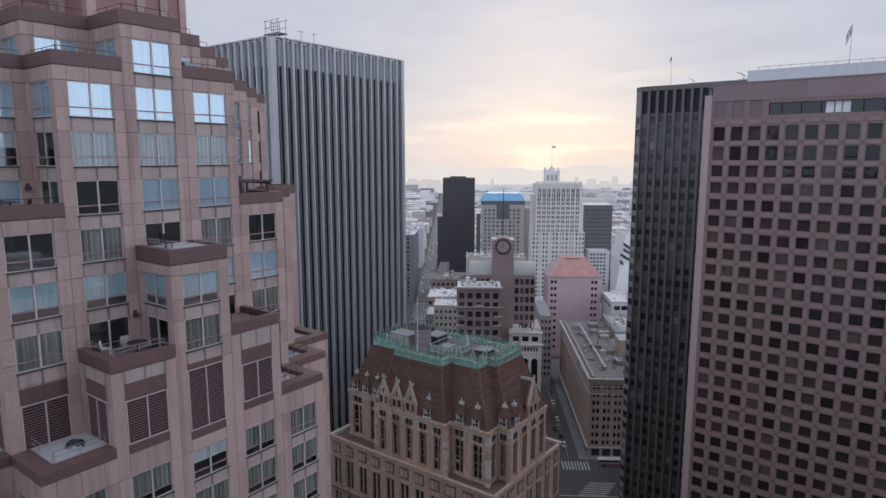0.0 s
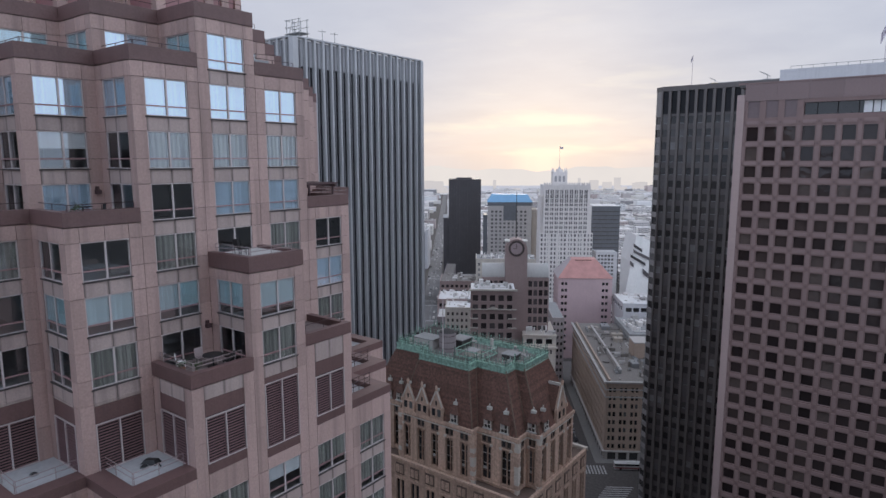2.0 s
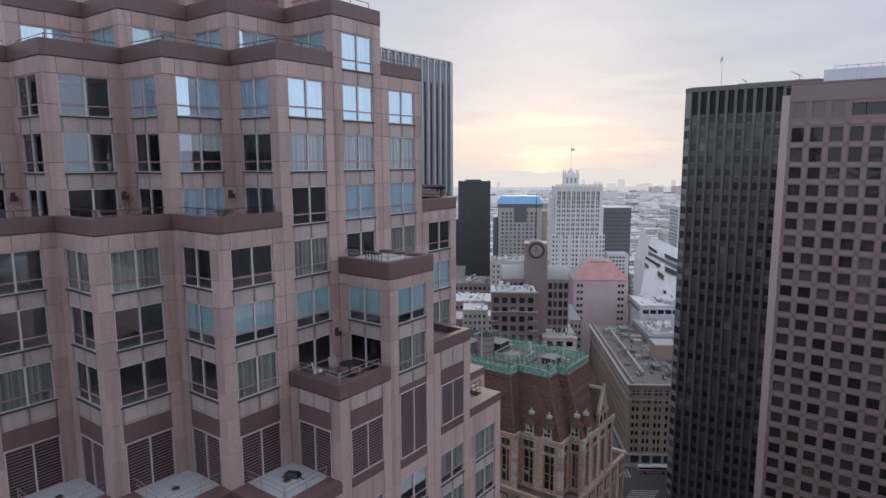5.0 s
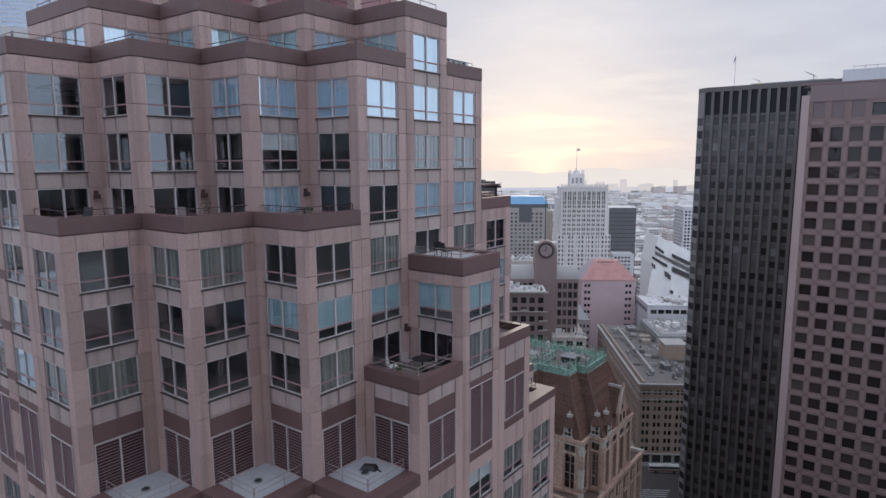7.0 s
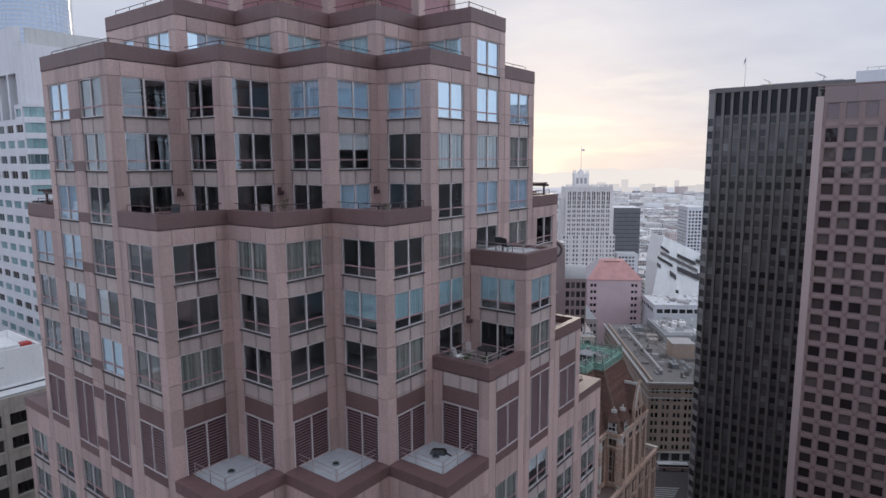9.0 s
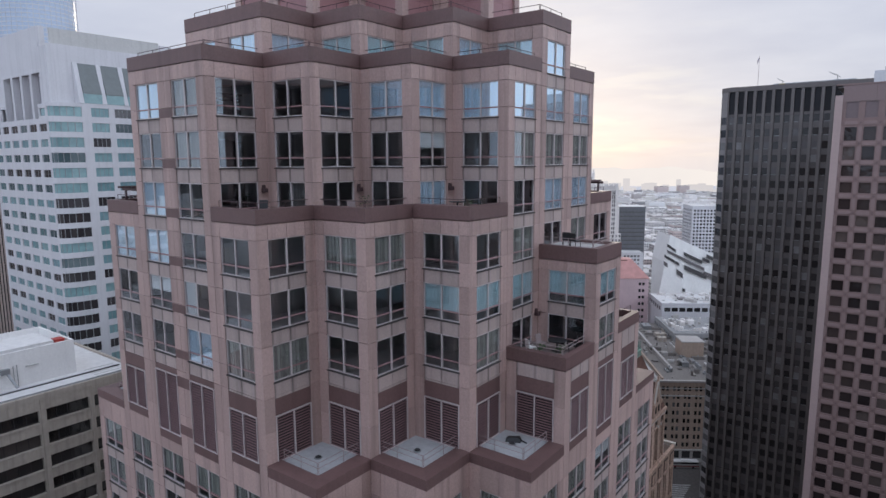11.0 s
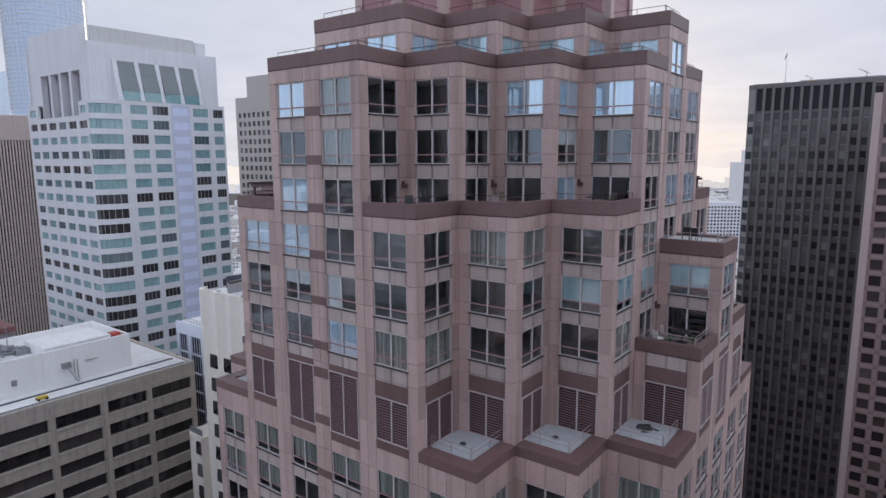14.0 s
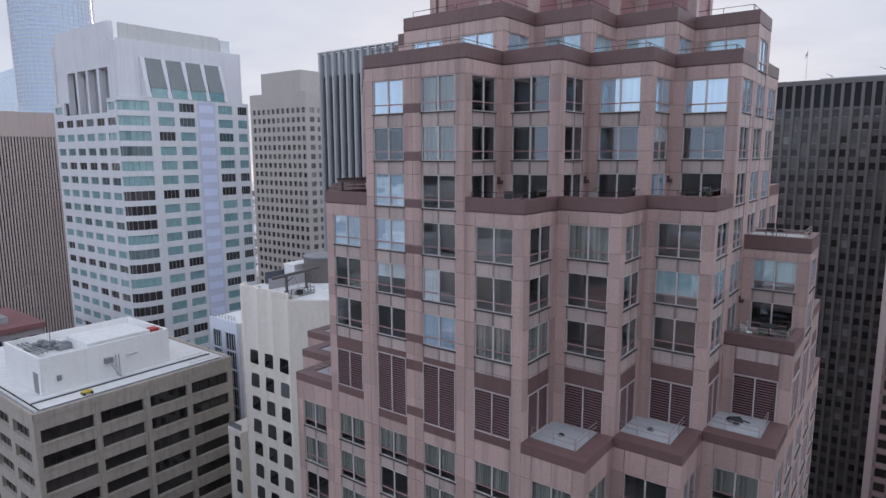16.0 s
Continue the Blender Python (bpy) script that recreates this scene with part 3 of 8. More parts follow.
def plain_cell(w, m, z0, z1, near, mat=None, split=True):
    """A strip of cladding with no opening."""
    L = w.length
    cuts = [0, PIER_X, L / 2, L - PIER_X, L] if split else [0, L]
    for k in range(len(cuts) - 1):
        panel(w, cuts[k], cuts[k + 1], z0, z1, mat or GRANITE, near, (m[0] if k == 0 else 0, m[1] if k == len(cuts) - 2 else 0))
    back(w, m[0] * T_PANEL, L - m[1] * T_PANEL, z0, z1, m)


def louvre_cell(w, m, z0, z1, lo, hi, near):
    """A two-storey machine-room bay: tall louvre between maroon head and foot panels."""
    width = 2.60 if abs(w.u.x) > 0.5 else 2.59
    L = w.length
    pier = (L - width) / 2
    zm = (z0 + z1) / 2
    for a, b in ((z0, zm), (zm, z1)):
        panel(w, 0, pier, a, b, GRANITE, near, (m[0], 0))
        panel(w, L - pier, L, a, b, GRANITE, near, (0, m[1]))
    foot = max(z0, lo - 0.62)
    top = min(z1, hi + (1.0 if hi < 110.0 else 0.66))
    panel(w, pier, L - pier, hi, top, MAROON, False, d=-0.01)
    if top < z1 - 0.05:
        panel(w, pier, L - pier, top, z1, GRANITE_LOW, False)
    if lo - foot > 0.1:
        panel(w, pier, L - pier, foot, lo, MAROON, False, d=-0.01)
    if foot > z0 + 0.05:
        panel(w, pier, L - pier, z0, foot, GRANITE, False)
    back(w, m[0] * T_PANEL, L - m[1] * T_PANEL, z0, z1, m)
    h = min((2.75, 3.35, 4.15), key=lambda v: abs(v - (hi - lo)))
    f, s = LV[width, h]
    lv = part("louvre", f, None, tower, at=w.matrix(pier, lo, 0.045))
    part("slats", s, None, lv, "maroon slanted slats")
    # near-black sheet stands in for the shade behind the slats
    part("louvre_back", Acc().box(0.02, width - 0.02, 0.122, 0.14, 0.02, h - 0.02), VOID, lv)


S_, E_ = (0, -1), (1, 0)
# what hangs behind the windows, by tier, storey and front wall
STATES = {}


def states(storey, keys, text):
    for k, s in zip(keys, text):
        STATES[storey, k] = s


MID = [((-5, 0), S_), ((-4, 0), S_), ((-4, 0), E_), ((-3, 1), S_), ((-3, 1), E_), ((-2, 2), S_), ((-2, 2), E_), ((-1, 3), S_), ((-1, 3), E_), ((-1, 4), E_), ((-1, 5), E_)]
states(0, MID, "BGDDDBBBBBB")
states(1, MID, "DGDDDDDDGGG")
states(2, MID, "BDDDDDBDDBB")
LOW = [((-6, 0), S_), ((-5, 0), S_), ((-4, 0), S_), ((-3, 0), S_), ((-3, 0), E_), ((-2, 1), S_), ((-2, 1), E_), ((-1, 2), S_), ((-1, 2), E_), ((-1, 3), E_), ((-1, 4), E_), ((-1, 5), E_), ((-1, 6), E_)]
states(3, LOW, "BBDDDGGDDGDGD")
states(4, LOW, "DDHDDDDTTTGBB")
states(5, LOW, "DDBGGDDDGDGDG")
states(4, [((0, 4), S_), ((0, 4), E_)], "TT")
states(5, [((0, 4), S_), ((0, 4), E_)], "DG")
UPP = [((-5, 1), S_), ((-4, 1), S_), ((-4, 1), E_), ((-3, 2), S_), ((-3, 2), E_), ((-2, 3), S_), ((-2, 3), E_), ((-1, 4), S_), ((-1, 4), E_)]
states(-1, UPP, "BBBTTTBTB")
srng = random.Random(5)


def state_of(s, cell, d):
    return STATES.get((s, (cell, d))) or srng.choice("LLLLGGDD" if s >= 6 else "DDDGGHLB")


def seen_side(cell, d):
    """Walls towards the open side, where the panels are built one by one."""
    return d in (S_, E_) and cell[0] >= -7 and cell[1] <= 7


def blocked(cell, d, z):
    """Whether a projecting box of the tower stands against this wall at height z."""
    out = (cell[0] + d[0], cell[1] + d[1])
    tops = {"box_a": 111.7, "box_b": 117.98, "box_c": 112.1}
    return any(out in cells[k] and z < t for k, t in tops.items())


def tier_walls(name, storeys, top, extra=None, over=None):
    for cell, p, q, d in edges(cells[name]):
        w, m = module_wall(p, q), ends(cells[name], cell, d)
        near = seen_side(cell, d)
        for s in storeys:
            zh = head(s)
            if blocked(cell, d, zh - 1.5):
                back(w, 0, w.length, zh - STOREY, zh)
                continue
            window_cell(w, m, zh, state_of(s, cell, d), near, (1 if cell[0] == -5 else 2) if d == S_ and cell[1] == 0 and cell[0] in (-5, -4) else 0, near)
        flush = over is not None and cell in cells[over] and (cell[0] + d[0], cell[1] + d[1]) not in cells[over]
        if not flush and top - head(storeys[0]) > 0.1 and not blocked(cell, d, top):
            plain_cell(w, m, head(storeys[0]), top, near)
        if extra:
            extra(cell, w, m, d, near)


def lower_louvres(cell, w, m, d, near):
    if blocked(cell, d, 109):
        back(w, 0, w.length, 107.4, head(5) - STOREY)
        return
    c, j = cell
    z1 = head(5) - STOREY
    over = (c + d[0], j + d[1]) in cells["base"]
    lo, hi = (106.95, 109.72) if over else {-6: (107.15, 109.95), -5: (106.3, 110.45), -4: (106.3, 110.45), -3: (106.95, 109.7)}.get(c, (107.15, 109.9))
    z0 = 106.9 if over else 105.8
    louvre_cell(w, m, z0 if over else head(8), z1, lo, hi, near)
    if d == S_ and j == 0 and c in (-5, -4):
        a0, a1 = (w.length - 0.80, w.length - 0.001) if c == -5 else (0.001, 0.80)
        for za_, zb_ in ((109.75, 110.45), (106.55, 107.2)):
            rest_maroon.wbox(w, a0, a1, za_, zb_, 0.001, 0.005)


tier_walls("middle", (0, 1, 2), 129.55, over="upper")
tier_walls("lower", (3, 4, 5), 120.65, lower_louvres, "middle")
tier_walls("upper", (-1,), 132.5)
for cell, p, q, d in edges(cells["box_b"]):
    if d == (-1, 0):
        continue
    w, m = module_wall(p, q), ends(cells["box_b"], cell, d)
    m = [0 if d == S_ and k == 0 else v for k, v in enumerate(m)]
    for s in (4, 5):
        window_cell(w, m, head(s), state_of(s, cell, d), True, seen=d != (0, 1))
    plain_cell(w, m, head(4), 117.5, True)
for name, lo, hi, top in (("box_a", 106.95, 109.75, 111.7), ("box_b", 106.3, 110.45, head(5) - STOREY), ("box_c", 106.95, 109.75, 112.1)):
    for cell, p, q, d in edges(cells[name]):
        if d == (-1, 0) or (cell[0] + d[0], cell[1] + d[1]) in cells["box_a"] | cells["box_b"] | cells["box_c"]:
            continue
        w = module_wall(p, q)
        m = [1 if (name, d, k) in (("box_a", S_, 1), ("box_a", E_, 0), ("box_c", E_, 1), ("box_c", (0, 1), 0)) else 0 for k in (0, 1)]
        louvre_cell(w, m, head(8) if d == E_ else 106.9, top, 106.95 if d != E_ else lo, 109.72 if d != E_ else hi, True)

# base: storeys below the machine floor
for cell, p, q, d in edges(cells["base"]):
    w, m = module_wall(p, q), ends(cells["base"], cell, d)
    near = seen_side(cell, d)
    for s in range(8, 14):
        window_cell(w, m, head(s), state_of(s, cell, d), False, (1 if cell[0] == -5 else 2) if d == S_ and cell[1] == 0 and cell[0] in (-5, -4) else 0, seen=near and s < 12)
    flush = (cell in cells["lower"] and (cell[0] + d[0], cell[1] + d[1]) not in cells["base"]) or cell in cells["box_a"] | cells["box_b"] | cells["box_c"]
    if not flush:
        plain_cell(w, m, head(8), 106.45, False)
    # the shaft goes on to the street in the same rhythm
    zb = head(13) - STOREY
    for s in range(14, 43):
        zh = head(s)
        L = w.length
        for a0, a1, mm in ((0, PIER_X, (m[0], 0)), (L - PIER_X, L, (0, m[1]))):
            rest_panels.wbox(w, a0, a1, zh - STOREY + 0.02, zh, -T_PANEL, 0, mm[0] * T_PANEL, mm[1] * T_PANEL)
        rest_spandrels.wbox(w, PIER_X, L - PIER_X, zh - STOREY + 0.02, zh - 2.1, -T_PANEL, -0.02)
part("cladding", rest_panels, GRANITE, tower, "pink granite cladding panels", "stuff")
part("spandrel_cladding", rest_spandrels, GRANITE_LOW, tower, "paler streaked granite spandrels", "stuff")
part("wall_backing", backing, JOINT, tower)
part("window_sill", sills, SILL, tower, "thin weathered window sills", "stuff")

# the shaft's dark glazing below the modelled storeys
zlow = head(13) - STOREY
a = Acc()
for cell, p, q, d in edges(cells["base"]):
    a.wbox(module_wall(p, q), 0, MX, 0.0, zlow, -0.3, -0.16, 0, 0)
a.v, a.f = a.v + hidden_glass.v, a.f + [tuple(i + len(a.v) for i in f) for f in hidden_glass.f]
part("lower_glazing", a, PANE_DARK, tower, "dark glazing of the lower storeys")

# floors, ceilings and the inner core
slabs = Acc()
for name, ss in (("base", range(8, 15)), ("lower", (4, 5, 6)), ("middle", (0, 1, 2, 3)), ("upper", (-1,)), ("box_b", (4, 5))):
    for s in ss:
        for c, j in cells[name]:
            out = {d: (c + d[0], j + d[1]) not in cells[name] for d in ((1, 0), (-1, 0), (0, 1), (0, -1))}
            e = T_WALL + 0.01
            slabs.box(gx(c) + e * out[-1, 0], gx(c + 1) - e * out[1, 0], gy(j) + e * out[0, -1], gy(j + 1) - e * out[0, 1], head(s) + 0.12, head(s) + 0.42)
part("floor_slab", slabs, ROOM, tower, "pale plaster ceilings and floors of the storeys", "stuff")
core = Acc()
for name, z0, z1 in (("base", 0, 106), ("lower", 106, 120.4), ("middle", 120.4, 129.4), ("upper", 129.4, 132.4)):
    for c, j in cells[name]:
        if all((c + dx, j + dy) in cells[name] for dx in (-1, 0, 1) for dy in (-1, 0, 1)):
            core.box(gx(c), gx(c + 1), gy(j), gy(j + 1), z0 + 0.01, z1)
part("core_wall", core, ROOM, tower, "plain inner core", "stuff")

# parapets, terrace floors and railings


def terraces(lower, upper, z0, z1, floor_z, floor_mat, rail_mat, only=None, rail_h=0.45):
    open_cells = cells[lower] - upper if only is None else only
    inset = 1.0 if lower == "base" else 0.42
    for cell, p, q, d in edges(cells[lower]):
        if cell not in open_cells:
            continue
        out = (cell[0] + d[0], cell[1] + d[1])
        if lower.startswith("box") and (d == (-1, 0) or (out in cells["box_b"] and z1 < 118)):
            continue
        w, m = module_wall(p, q), ends(cells[lower], cell, d)
        if lower.startswith("box") and d == S_:
            m[0] = 0
        if lower.startswith("box") and d == (0, 1):
            m[1] = 0
        part("parapet", Acc().wbox(w, -0.015 * m[0], w.length + 0.015 * m[1], z0 - 0.05, z1, -inset, 0.015, (inset + 0.015) * m[0], (inset + 0.015) * m[1]), MAROON, tower)
        if not seen_side(cell, d):
            continue
        r = Acc()
        a0 = 0.45 if m[0] > 0 else (0.1 if m[0] == 0 else -0.3)
        a1 = w.length - (0.45 if m[1] > 0 else (0.1 if m[1] == 0 else -0.3))
        n, top = (6, 1.0) if lower == "base" and cell[1] >= 5 else (3, rail_h)
        ri = 1.12 if lower == "base" else 0.5
        a0, a1 = (a0 + (ri - 0.5) * m[0], a1 - (ri - 0.5) * m[1])
        fat = 0.035 if n == 6 else 0.022
        for h in (top, top * 0.66, top * 0.33) if n == 6 else (top, top * 0.5) if lower in ("base", "box_a", "box_b") else (top,):
            r.tube(w.at(a0, z1 + h, -ri), w.at(a1, z1 + h, -ri), fat, 5)
        for k in range(n):
            t = a0 + (a1 - a0) * k / (n - 1)
            r.tube(w.at(t, z0 + 0.2 if n == 6 else floor_z, -ri), w.at(t, z1 + top, -ri), 0.022, 5)
        part("railing", r, RAIL if n == 6 else rail_mat, tower, "thin metal guard rail")
    for c, j in open_cells:
        if (c, j) in upper and only is None:
            continue
        e = {d: (1.003 if lower == "base" and (c + d[0], j + d[1]) not in cells["base"] else 0.0) for d in ((1, 0), (-1, 0), (0, 1), (0, -1))}
        paved = lower == "base" and j >= 5
        part("terrace_floor", Acc().box(gx(c) + e[-1, 0], gx(c + 1) - e[1, 0], gy(j) + e[0, -1], gy(j + 1) - e[0, 1], z0 - 0.1, z0 + 0.2 if paved else floor_z), MEMBRANE if paved else floor_mat, tower)


boxes = cells["box_a"] | cells["box_b"] | cells["box_c"]
terraces("base", cells["lower"] | boxes, 106.45, 107.02, 106.93, MEMBRANE, RAIL_PALE, rail_h=0.62)
terraces("lower", cells["middle"], 120.65, 121.4, 120.75, TERRACE, RAIL, rail_h=0.32)
terraces("middle", cells["upper"], 129.55, 130.32, 129.75, TERRACE, RAIL, rail_h=0.32)
terraces("upper", cells["crown"], 132.5, 133.3, 132.7, TERRACE, RAIL)
terraces("box_a", set(), 111.65, 112.4, 111.85, TERRACE, RAIL_PALE, cells["box_a"])
terraces("box_b", set(), 117.5, 118.4, 118.22, CONCRETE_LT, RAIL_PALE, cells["box_b"])
terraces("box_c", set(), 112.1, 112.8, 112.3, TERRACE, RAIL, cells["box_c"])
part("maroon_cladding", rest_maroon, MAROON, tower, "maroon granite cladding panels", "stuff")

# crown: granite piers with rose panels between them
for cell, p, q, d in edges(cells["crown"]):
    w, m = module_wall(p, q), ends(cells["crown"], cell, d)
    L = w.length
    for z0, z1 in ((132.6, 134.6), (134.6, 136.6), (136.6, 138.6), (138.6, 140.6)):
        part("pier_panel", Acc().wbox(w, 0.002, 0.62, z0 + 0.01, z1 - 0.01, -0.3, 0, 0.3 * m[0], 0), GRANITE, tower)
        part("pier_panel", Acc().wbox(w, L - 0.62, L - 0.002, z0 + 0.01, z1 - 0.01, -0.3, 0, 0, 0.3 * m[1]), GRANITE, tower)
        for a0, a1 in ((0.635, L / 2 - 0.008), (L / 2 + 0.008, L - 0.635)):
            part("rose_panel", Acc().wbox(w, a0, a1, z0 + 0.01, z1 - 0.01, -0.3, -0.16), ROSE, tower, "rose red infill panel")
    part("parapet", Acc().wbox(w, -0.05 * m[0], L + 0.05 * m[1], 140.61, 141.4, -0.42, 0.05, 0.47 * m[0], 0.47 * m[1]), MAROON, tower)
part("crown_roof", [a := Acc(), [a.box(gx(c), gx(c + 1), gy(j), gy(j + 1), 140.2, 140.6) for c, j in cells["crown"]]][0], ROOFGREY, tower)

# ---- things on the tower's terraces ----
def terrace_chair(x, y, z, turn, mat, label):
    c = thing("terrace_chair", label, "chair", "terrace chairs", at=pose(x, y, z, 0, 0, turn))
    part("seat", Acc().box(-0.25, 0.25, -0.25, 0.25, 0.40, 0.46), mat, c)
    part("backrest", Acc().hexa([(-0.25, 0.22, 0.46), (0.25, 0.22, 0.46), (0.25, 0.27, 0.46), (-0.25, 0.27, 0.46), (-0.25, 0.30, 0.95), (0.25, 0.30, 0.95), (0.25, 0.35, 0.95), (-0.25, 0.35, 0.95)]), mat, c)
    for dx in (-0.22, 0.22):
        for dy in (-0.22, 0.22):
            part("leg", Acc().tube((dx, dy, 0), (dx, dy, 0.4), 0.02, 5), mat, c)
    return c


def terrace_table(x, y, z, r, mat, label):
    t = thing("terrace_table", label, "table", at=pose(x, y, z))
    part("tabletop", Acc().tube((0, 0, 0.70), (0, 0, 0.74), r, 20), mat, t)
    part("stem", Acc().tube((0, 0, 0.03), (0, 0, 0.70), 0.05, 8), mat, t)
    part("foot", Acc().tube((0, 0, 0), (0, 0, 0.03), r * 0.6, 14), mat, t)


za = 111.85
terrace_table(gx(0) + 2.2, gy(3) + 2.6, za, 0.6, BLACKTHING, "round dark table on a terrace")
terrace_chair(gx(0) + 1.2, gy(3) + 2.4, za, 80, RAIL_PALE, "pale metal chair beside a terrace table")
terrace_chair(gx(0) + 1.1, gy(3) + 1.2, za, 150, WHITEPAINT, "white chair near the terrace wall")
terrace_chair(gx(0) + 3.0, gy(3) + 3.1, za, -60, BLACKTHING, "dark metal chair beside a terrace table")
for cb, jb in sorted(cells["box_b"])[:1]:
    terrace_chair(gx(cb) + 1.3, gy(jb) + 1.4, 118.22, 200, BLACKTHING, "dark padded chair on a railed upper terrace")
    terrace_chair(gx(cb) + 2.1, gy(jb) + 1.1, 118.22, 160, BLACKTHING, "dark padded chair on a railed upper terrace")
LEAF = surface("dull_green_leaf", (0.06, 0.10, 0.04), 0.7, 0.3, 6.0)
CLAY = surface("clay_pot", (0.30, 0.15, 0.10), 0.8, 0.1, 6.0)


def potted_plant(x, y, z, h, seed):
    r = random.Random(seed)
    p = thing("potted_plant", "small leafy plant in a clay pot on a terrace", "plant", "terrace plants", at=pose(x, y, z))
    part("pot", Acc().tube((0, 0, 0), (0, 0, 0.38), 0.16, 12, 0.23), CLAY, p)
    part("stem", Acc().tube((0, 0, 0.38), (0, 0, 0.38 + h * 0.6), 0.025, 5, 0.012), TANBRICK, p)
    a = Acc()
    for _ in range(70):
        c = Vector((r.gauss(0, 0.16), r.gauss(0, 0.16), 0.45 + h * r.uniform(0.2, 1.0)))
        d = Vector((r.uniform(-1, 1), r.uniform(-1, 1), r.uniform(-0.3, 0.8))).normalized() * 0.14
        s = d.cross(Vector((0, 0, 1))).normalized() * 0.05
        n = len(a.v)
        a.v += [tuple(c), tuple(c + d * 0.5 + s), tuple(c + d), tuple(c + d * 0.5 - s)]
        a.f.append((n, n + 1, n + 2, n + 3))
    part("leaves", a, LEAF, p)


for k, (x, y, z, h) in enumerate(((gx(0) + 3.3, gy(3) + 0.8, za, 0.5), (gx(0) + 2.0, gy(3) + 0.7, za, 0.35), (gx(-4) + 2.9, gy(0) + 3.3, 120.75, 0.7), (gx(-3) + 3.2, gy(1) + 0.9, 120.75, 0.5), (gx(-2) + 1.0, gy(1) + 3.2, 120.75, 0.6), (gx(-1) + 3.2, gy(2) + 1.0, 120.75, 0.5))):
    potted_plant(x, y, z, h, k)
terrace_chair(gx(-3) + 1.6, gy(0) + 2.3, 120.75, 30, BLACKTHING, "dark chair on a parapet terrace")
terrace_chair(gx(-2) + 1.6, gy(1) + 1.6, 120.75, 200, RAIL_PALE, "pale chair on a parapet terrace")
terrace_table(gx(-1) + 1.8, gy(2) + 2.0, 120.75, 0.5, BLACKTHING, "small dark table on a parapet terrace")
terrace_chair(gx(-1) + 2.8, gy(2) + 2.4, 120.75, -40, BLACKTHING, "dark chair beside a small terrace table")
# roof drains and machines on the white machine-floor terraces
for c, j in ((-2, 0), (-1, 1), (0, 2)):
    dr = thing("roof_drain", "round black drain cover on a white terrace roof", "drain", "roof drains", at=pose(gx(c) + 1.4, gy(j) + 2.5, 106.93))
    part("ring", Acc().tube((0, 0, 0), (0, 0, 0.05), 0.24, 16), METAL, dr)
    part("grate", Acc().tube((0, 0, 0.07), (0, 0, 0.13), 0.18, 16, 0.12), BLACKTHING, dr)
mach = thing("covered_machine", "dark covered machine lying on a white terrace roof", "machine", at=pose(gx(0) + 1.2, gy(2) + 3.0, 106.93, 0, 0, 25) @ Matrix.Scale(0.6, 4))
part("cover", Acc().hexa([(-0.8, -0.5, 0), (0.8, -0.5, 0), (0.8, 0.5, 0), (-0.8, 0.5, 0), (-0.5, -0.3, 0.4), (0.6, -0.3, 0.45), (0.6, 0.3, 0.4), (-0.5, 0.3, 0.35)]), BLACKTHING, mach)
part("hose", Acc().tube((0.7, 0, 0.1), (1.4, -0.5, 0.06), 0.08, 6), BLACKTHING, mach)
# wall lamps beside the terrace doors
for c, j, s in ((-4, 0, 0.45), (-3, 1, 0.45), (-2, 2, 0.45)):
    w = Wall((gx(c + 1), gy(j)), (gx(c + 1), gy(j + 1)))
    lamp = thing("wall_lamp", "small brown wall lamp beside a terrace door", "lamp", "terrace wall lamps")
    part("bracket", Acc().wbox(w, 3.55, 3.75, 122.3, 122.5, 0.0, 0.12), RAIL, lamp)
    part("shade", Acc().wbox(w, 3.5, 3.8, 122.05, 122.3, 0.02, 0.28), RAIL, lamp)
w = Wall((gx(0), gy(3)), (gx(0), gy(4)))
lamp = thing("wall_lamp", "small brown wall lamp beside a terrace door", "lamp", "terrace wall lamps")
part("bracket", Acc().wbox(w, 3.6, 3.8, 113.9, 114.1, 0.0, 0.12), RAIL, lamp)
part("shade", Acc().wbox(w, 3.55, 3.85, 113.65, 113.9, 0.02, 0.3), RAIL, lamp)


def pergola(x0, x1, y0, y1, z, label):
    p = thing("pergola", label, "pergola", "terrace pergolas")
    for x in (x0, x1):
        for y in (y0, y1):
            part("post", Acc().box(x - 0.06, x + 0.06, y - 0.06, y + 0.06, z, z + 1.25), RAIL, p)
    for y in (y0, y1):
        part("beam", Acc().box(x0 - 0.4, x1 + 0.4, y - 0.05, y + 0.05, z + 1.25, z + 1.42), RAIL, p)
    n = 7
    for k in range(n):
        x = x0 + (x1 - x0) * k / (n - 1)
        part("slat", Acc().box(x - 0.05, x + 0.05, y0 - 0.5, y1 + 0.5, z + 1.423, z + 1.55), RAIL, p)


pergola(gx(-1) + 0.6, gx(0) - 0.8, gy(6) + 0.5, gy(7) - 0.8, 120.75, "low red-brown slatted pergola on a terrace")
pergola(gx(-6) + 0.8, gx(-5) - 0.5, gy(0) + 0.9, gy(1) - 0.5, 120.75, "low dark slatted pergola on a terrace")
# plant on a flat roof beyond the middle tier
ac = thing("roof_condenser", "pale grey air conditioner on a high terrace", "air conditioner", at=pose(gx(-1) + 1.6, gy(5) + 1.8, 129.75))
part("casing", Acc().box(-0.9, 0.9, -0.6, 0.6, 0.08, 1.0), METAL, ac)
part("fan_grille", Acc().tube((0, 0, 1.0), (0, 0, 1.08), 0.5, 16), BLACKTHING, ac)
for x in (-0.8, 0.8):
    part("foot", Acc().box(x - 0.08, x + 0.08, -0.55, 0.55, 0, 0.08), BLACKTHING, ac)

# ---- neighbouring towers ----
STOOD = {ob.name for ob in scene.objects}


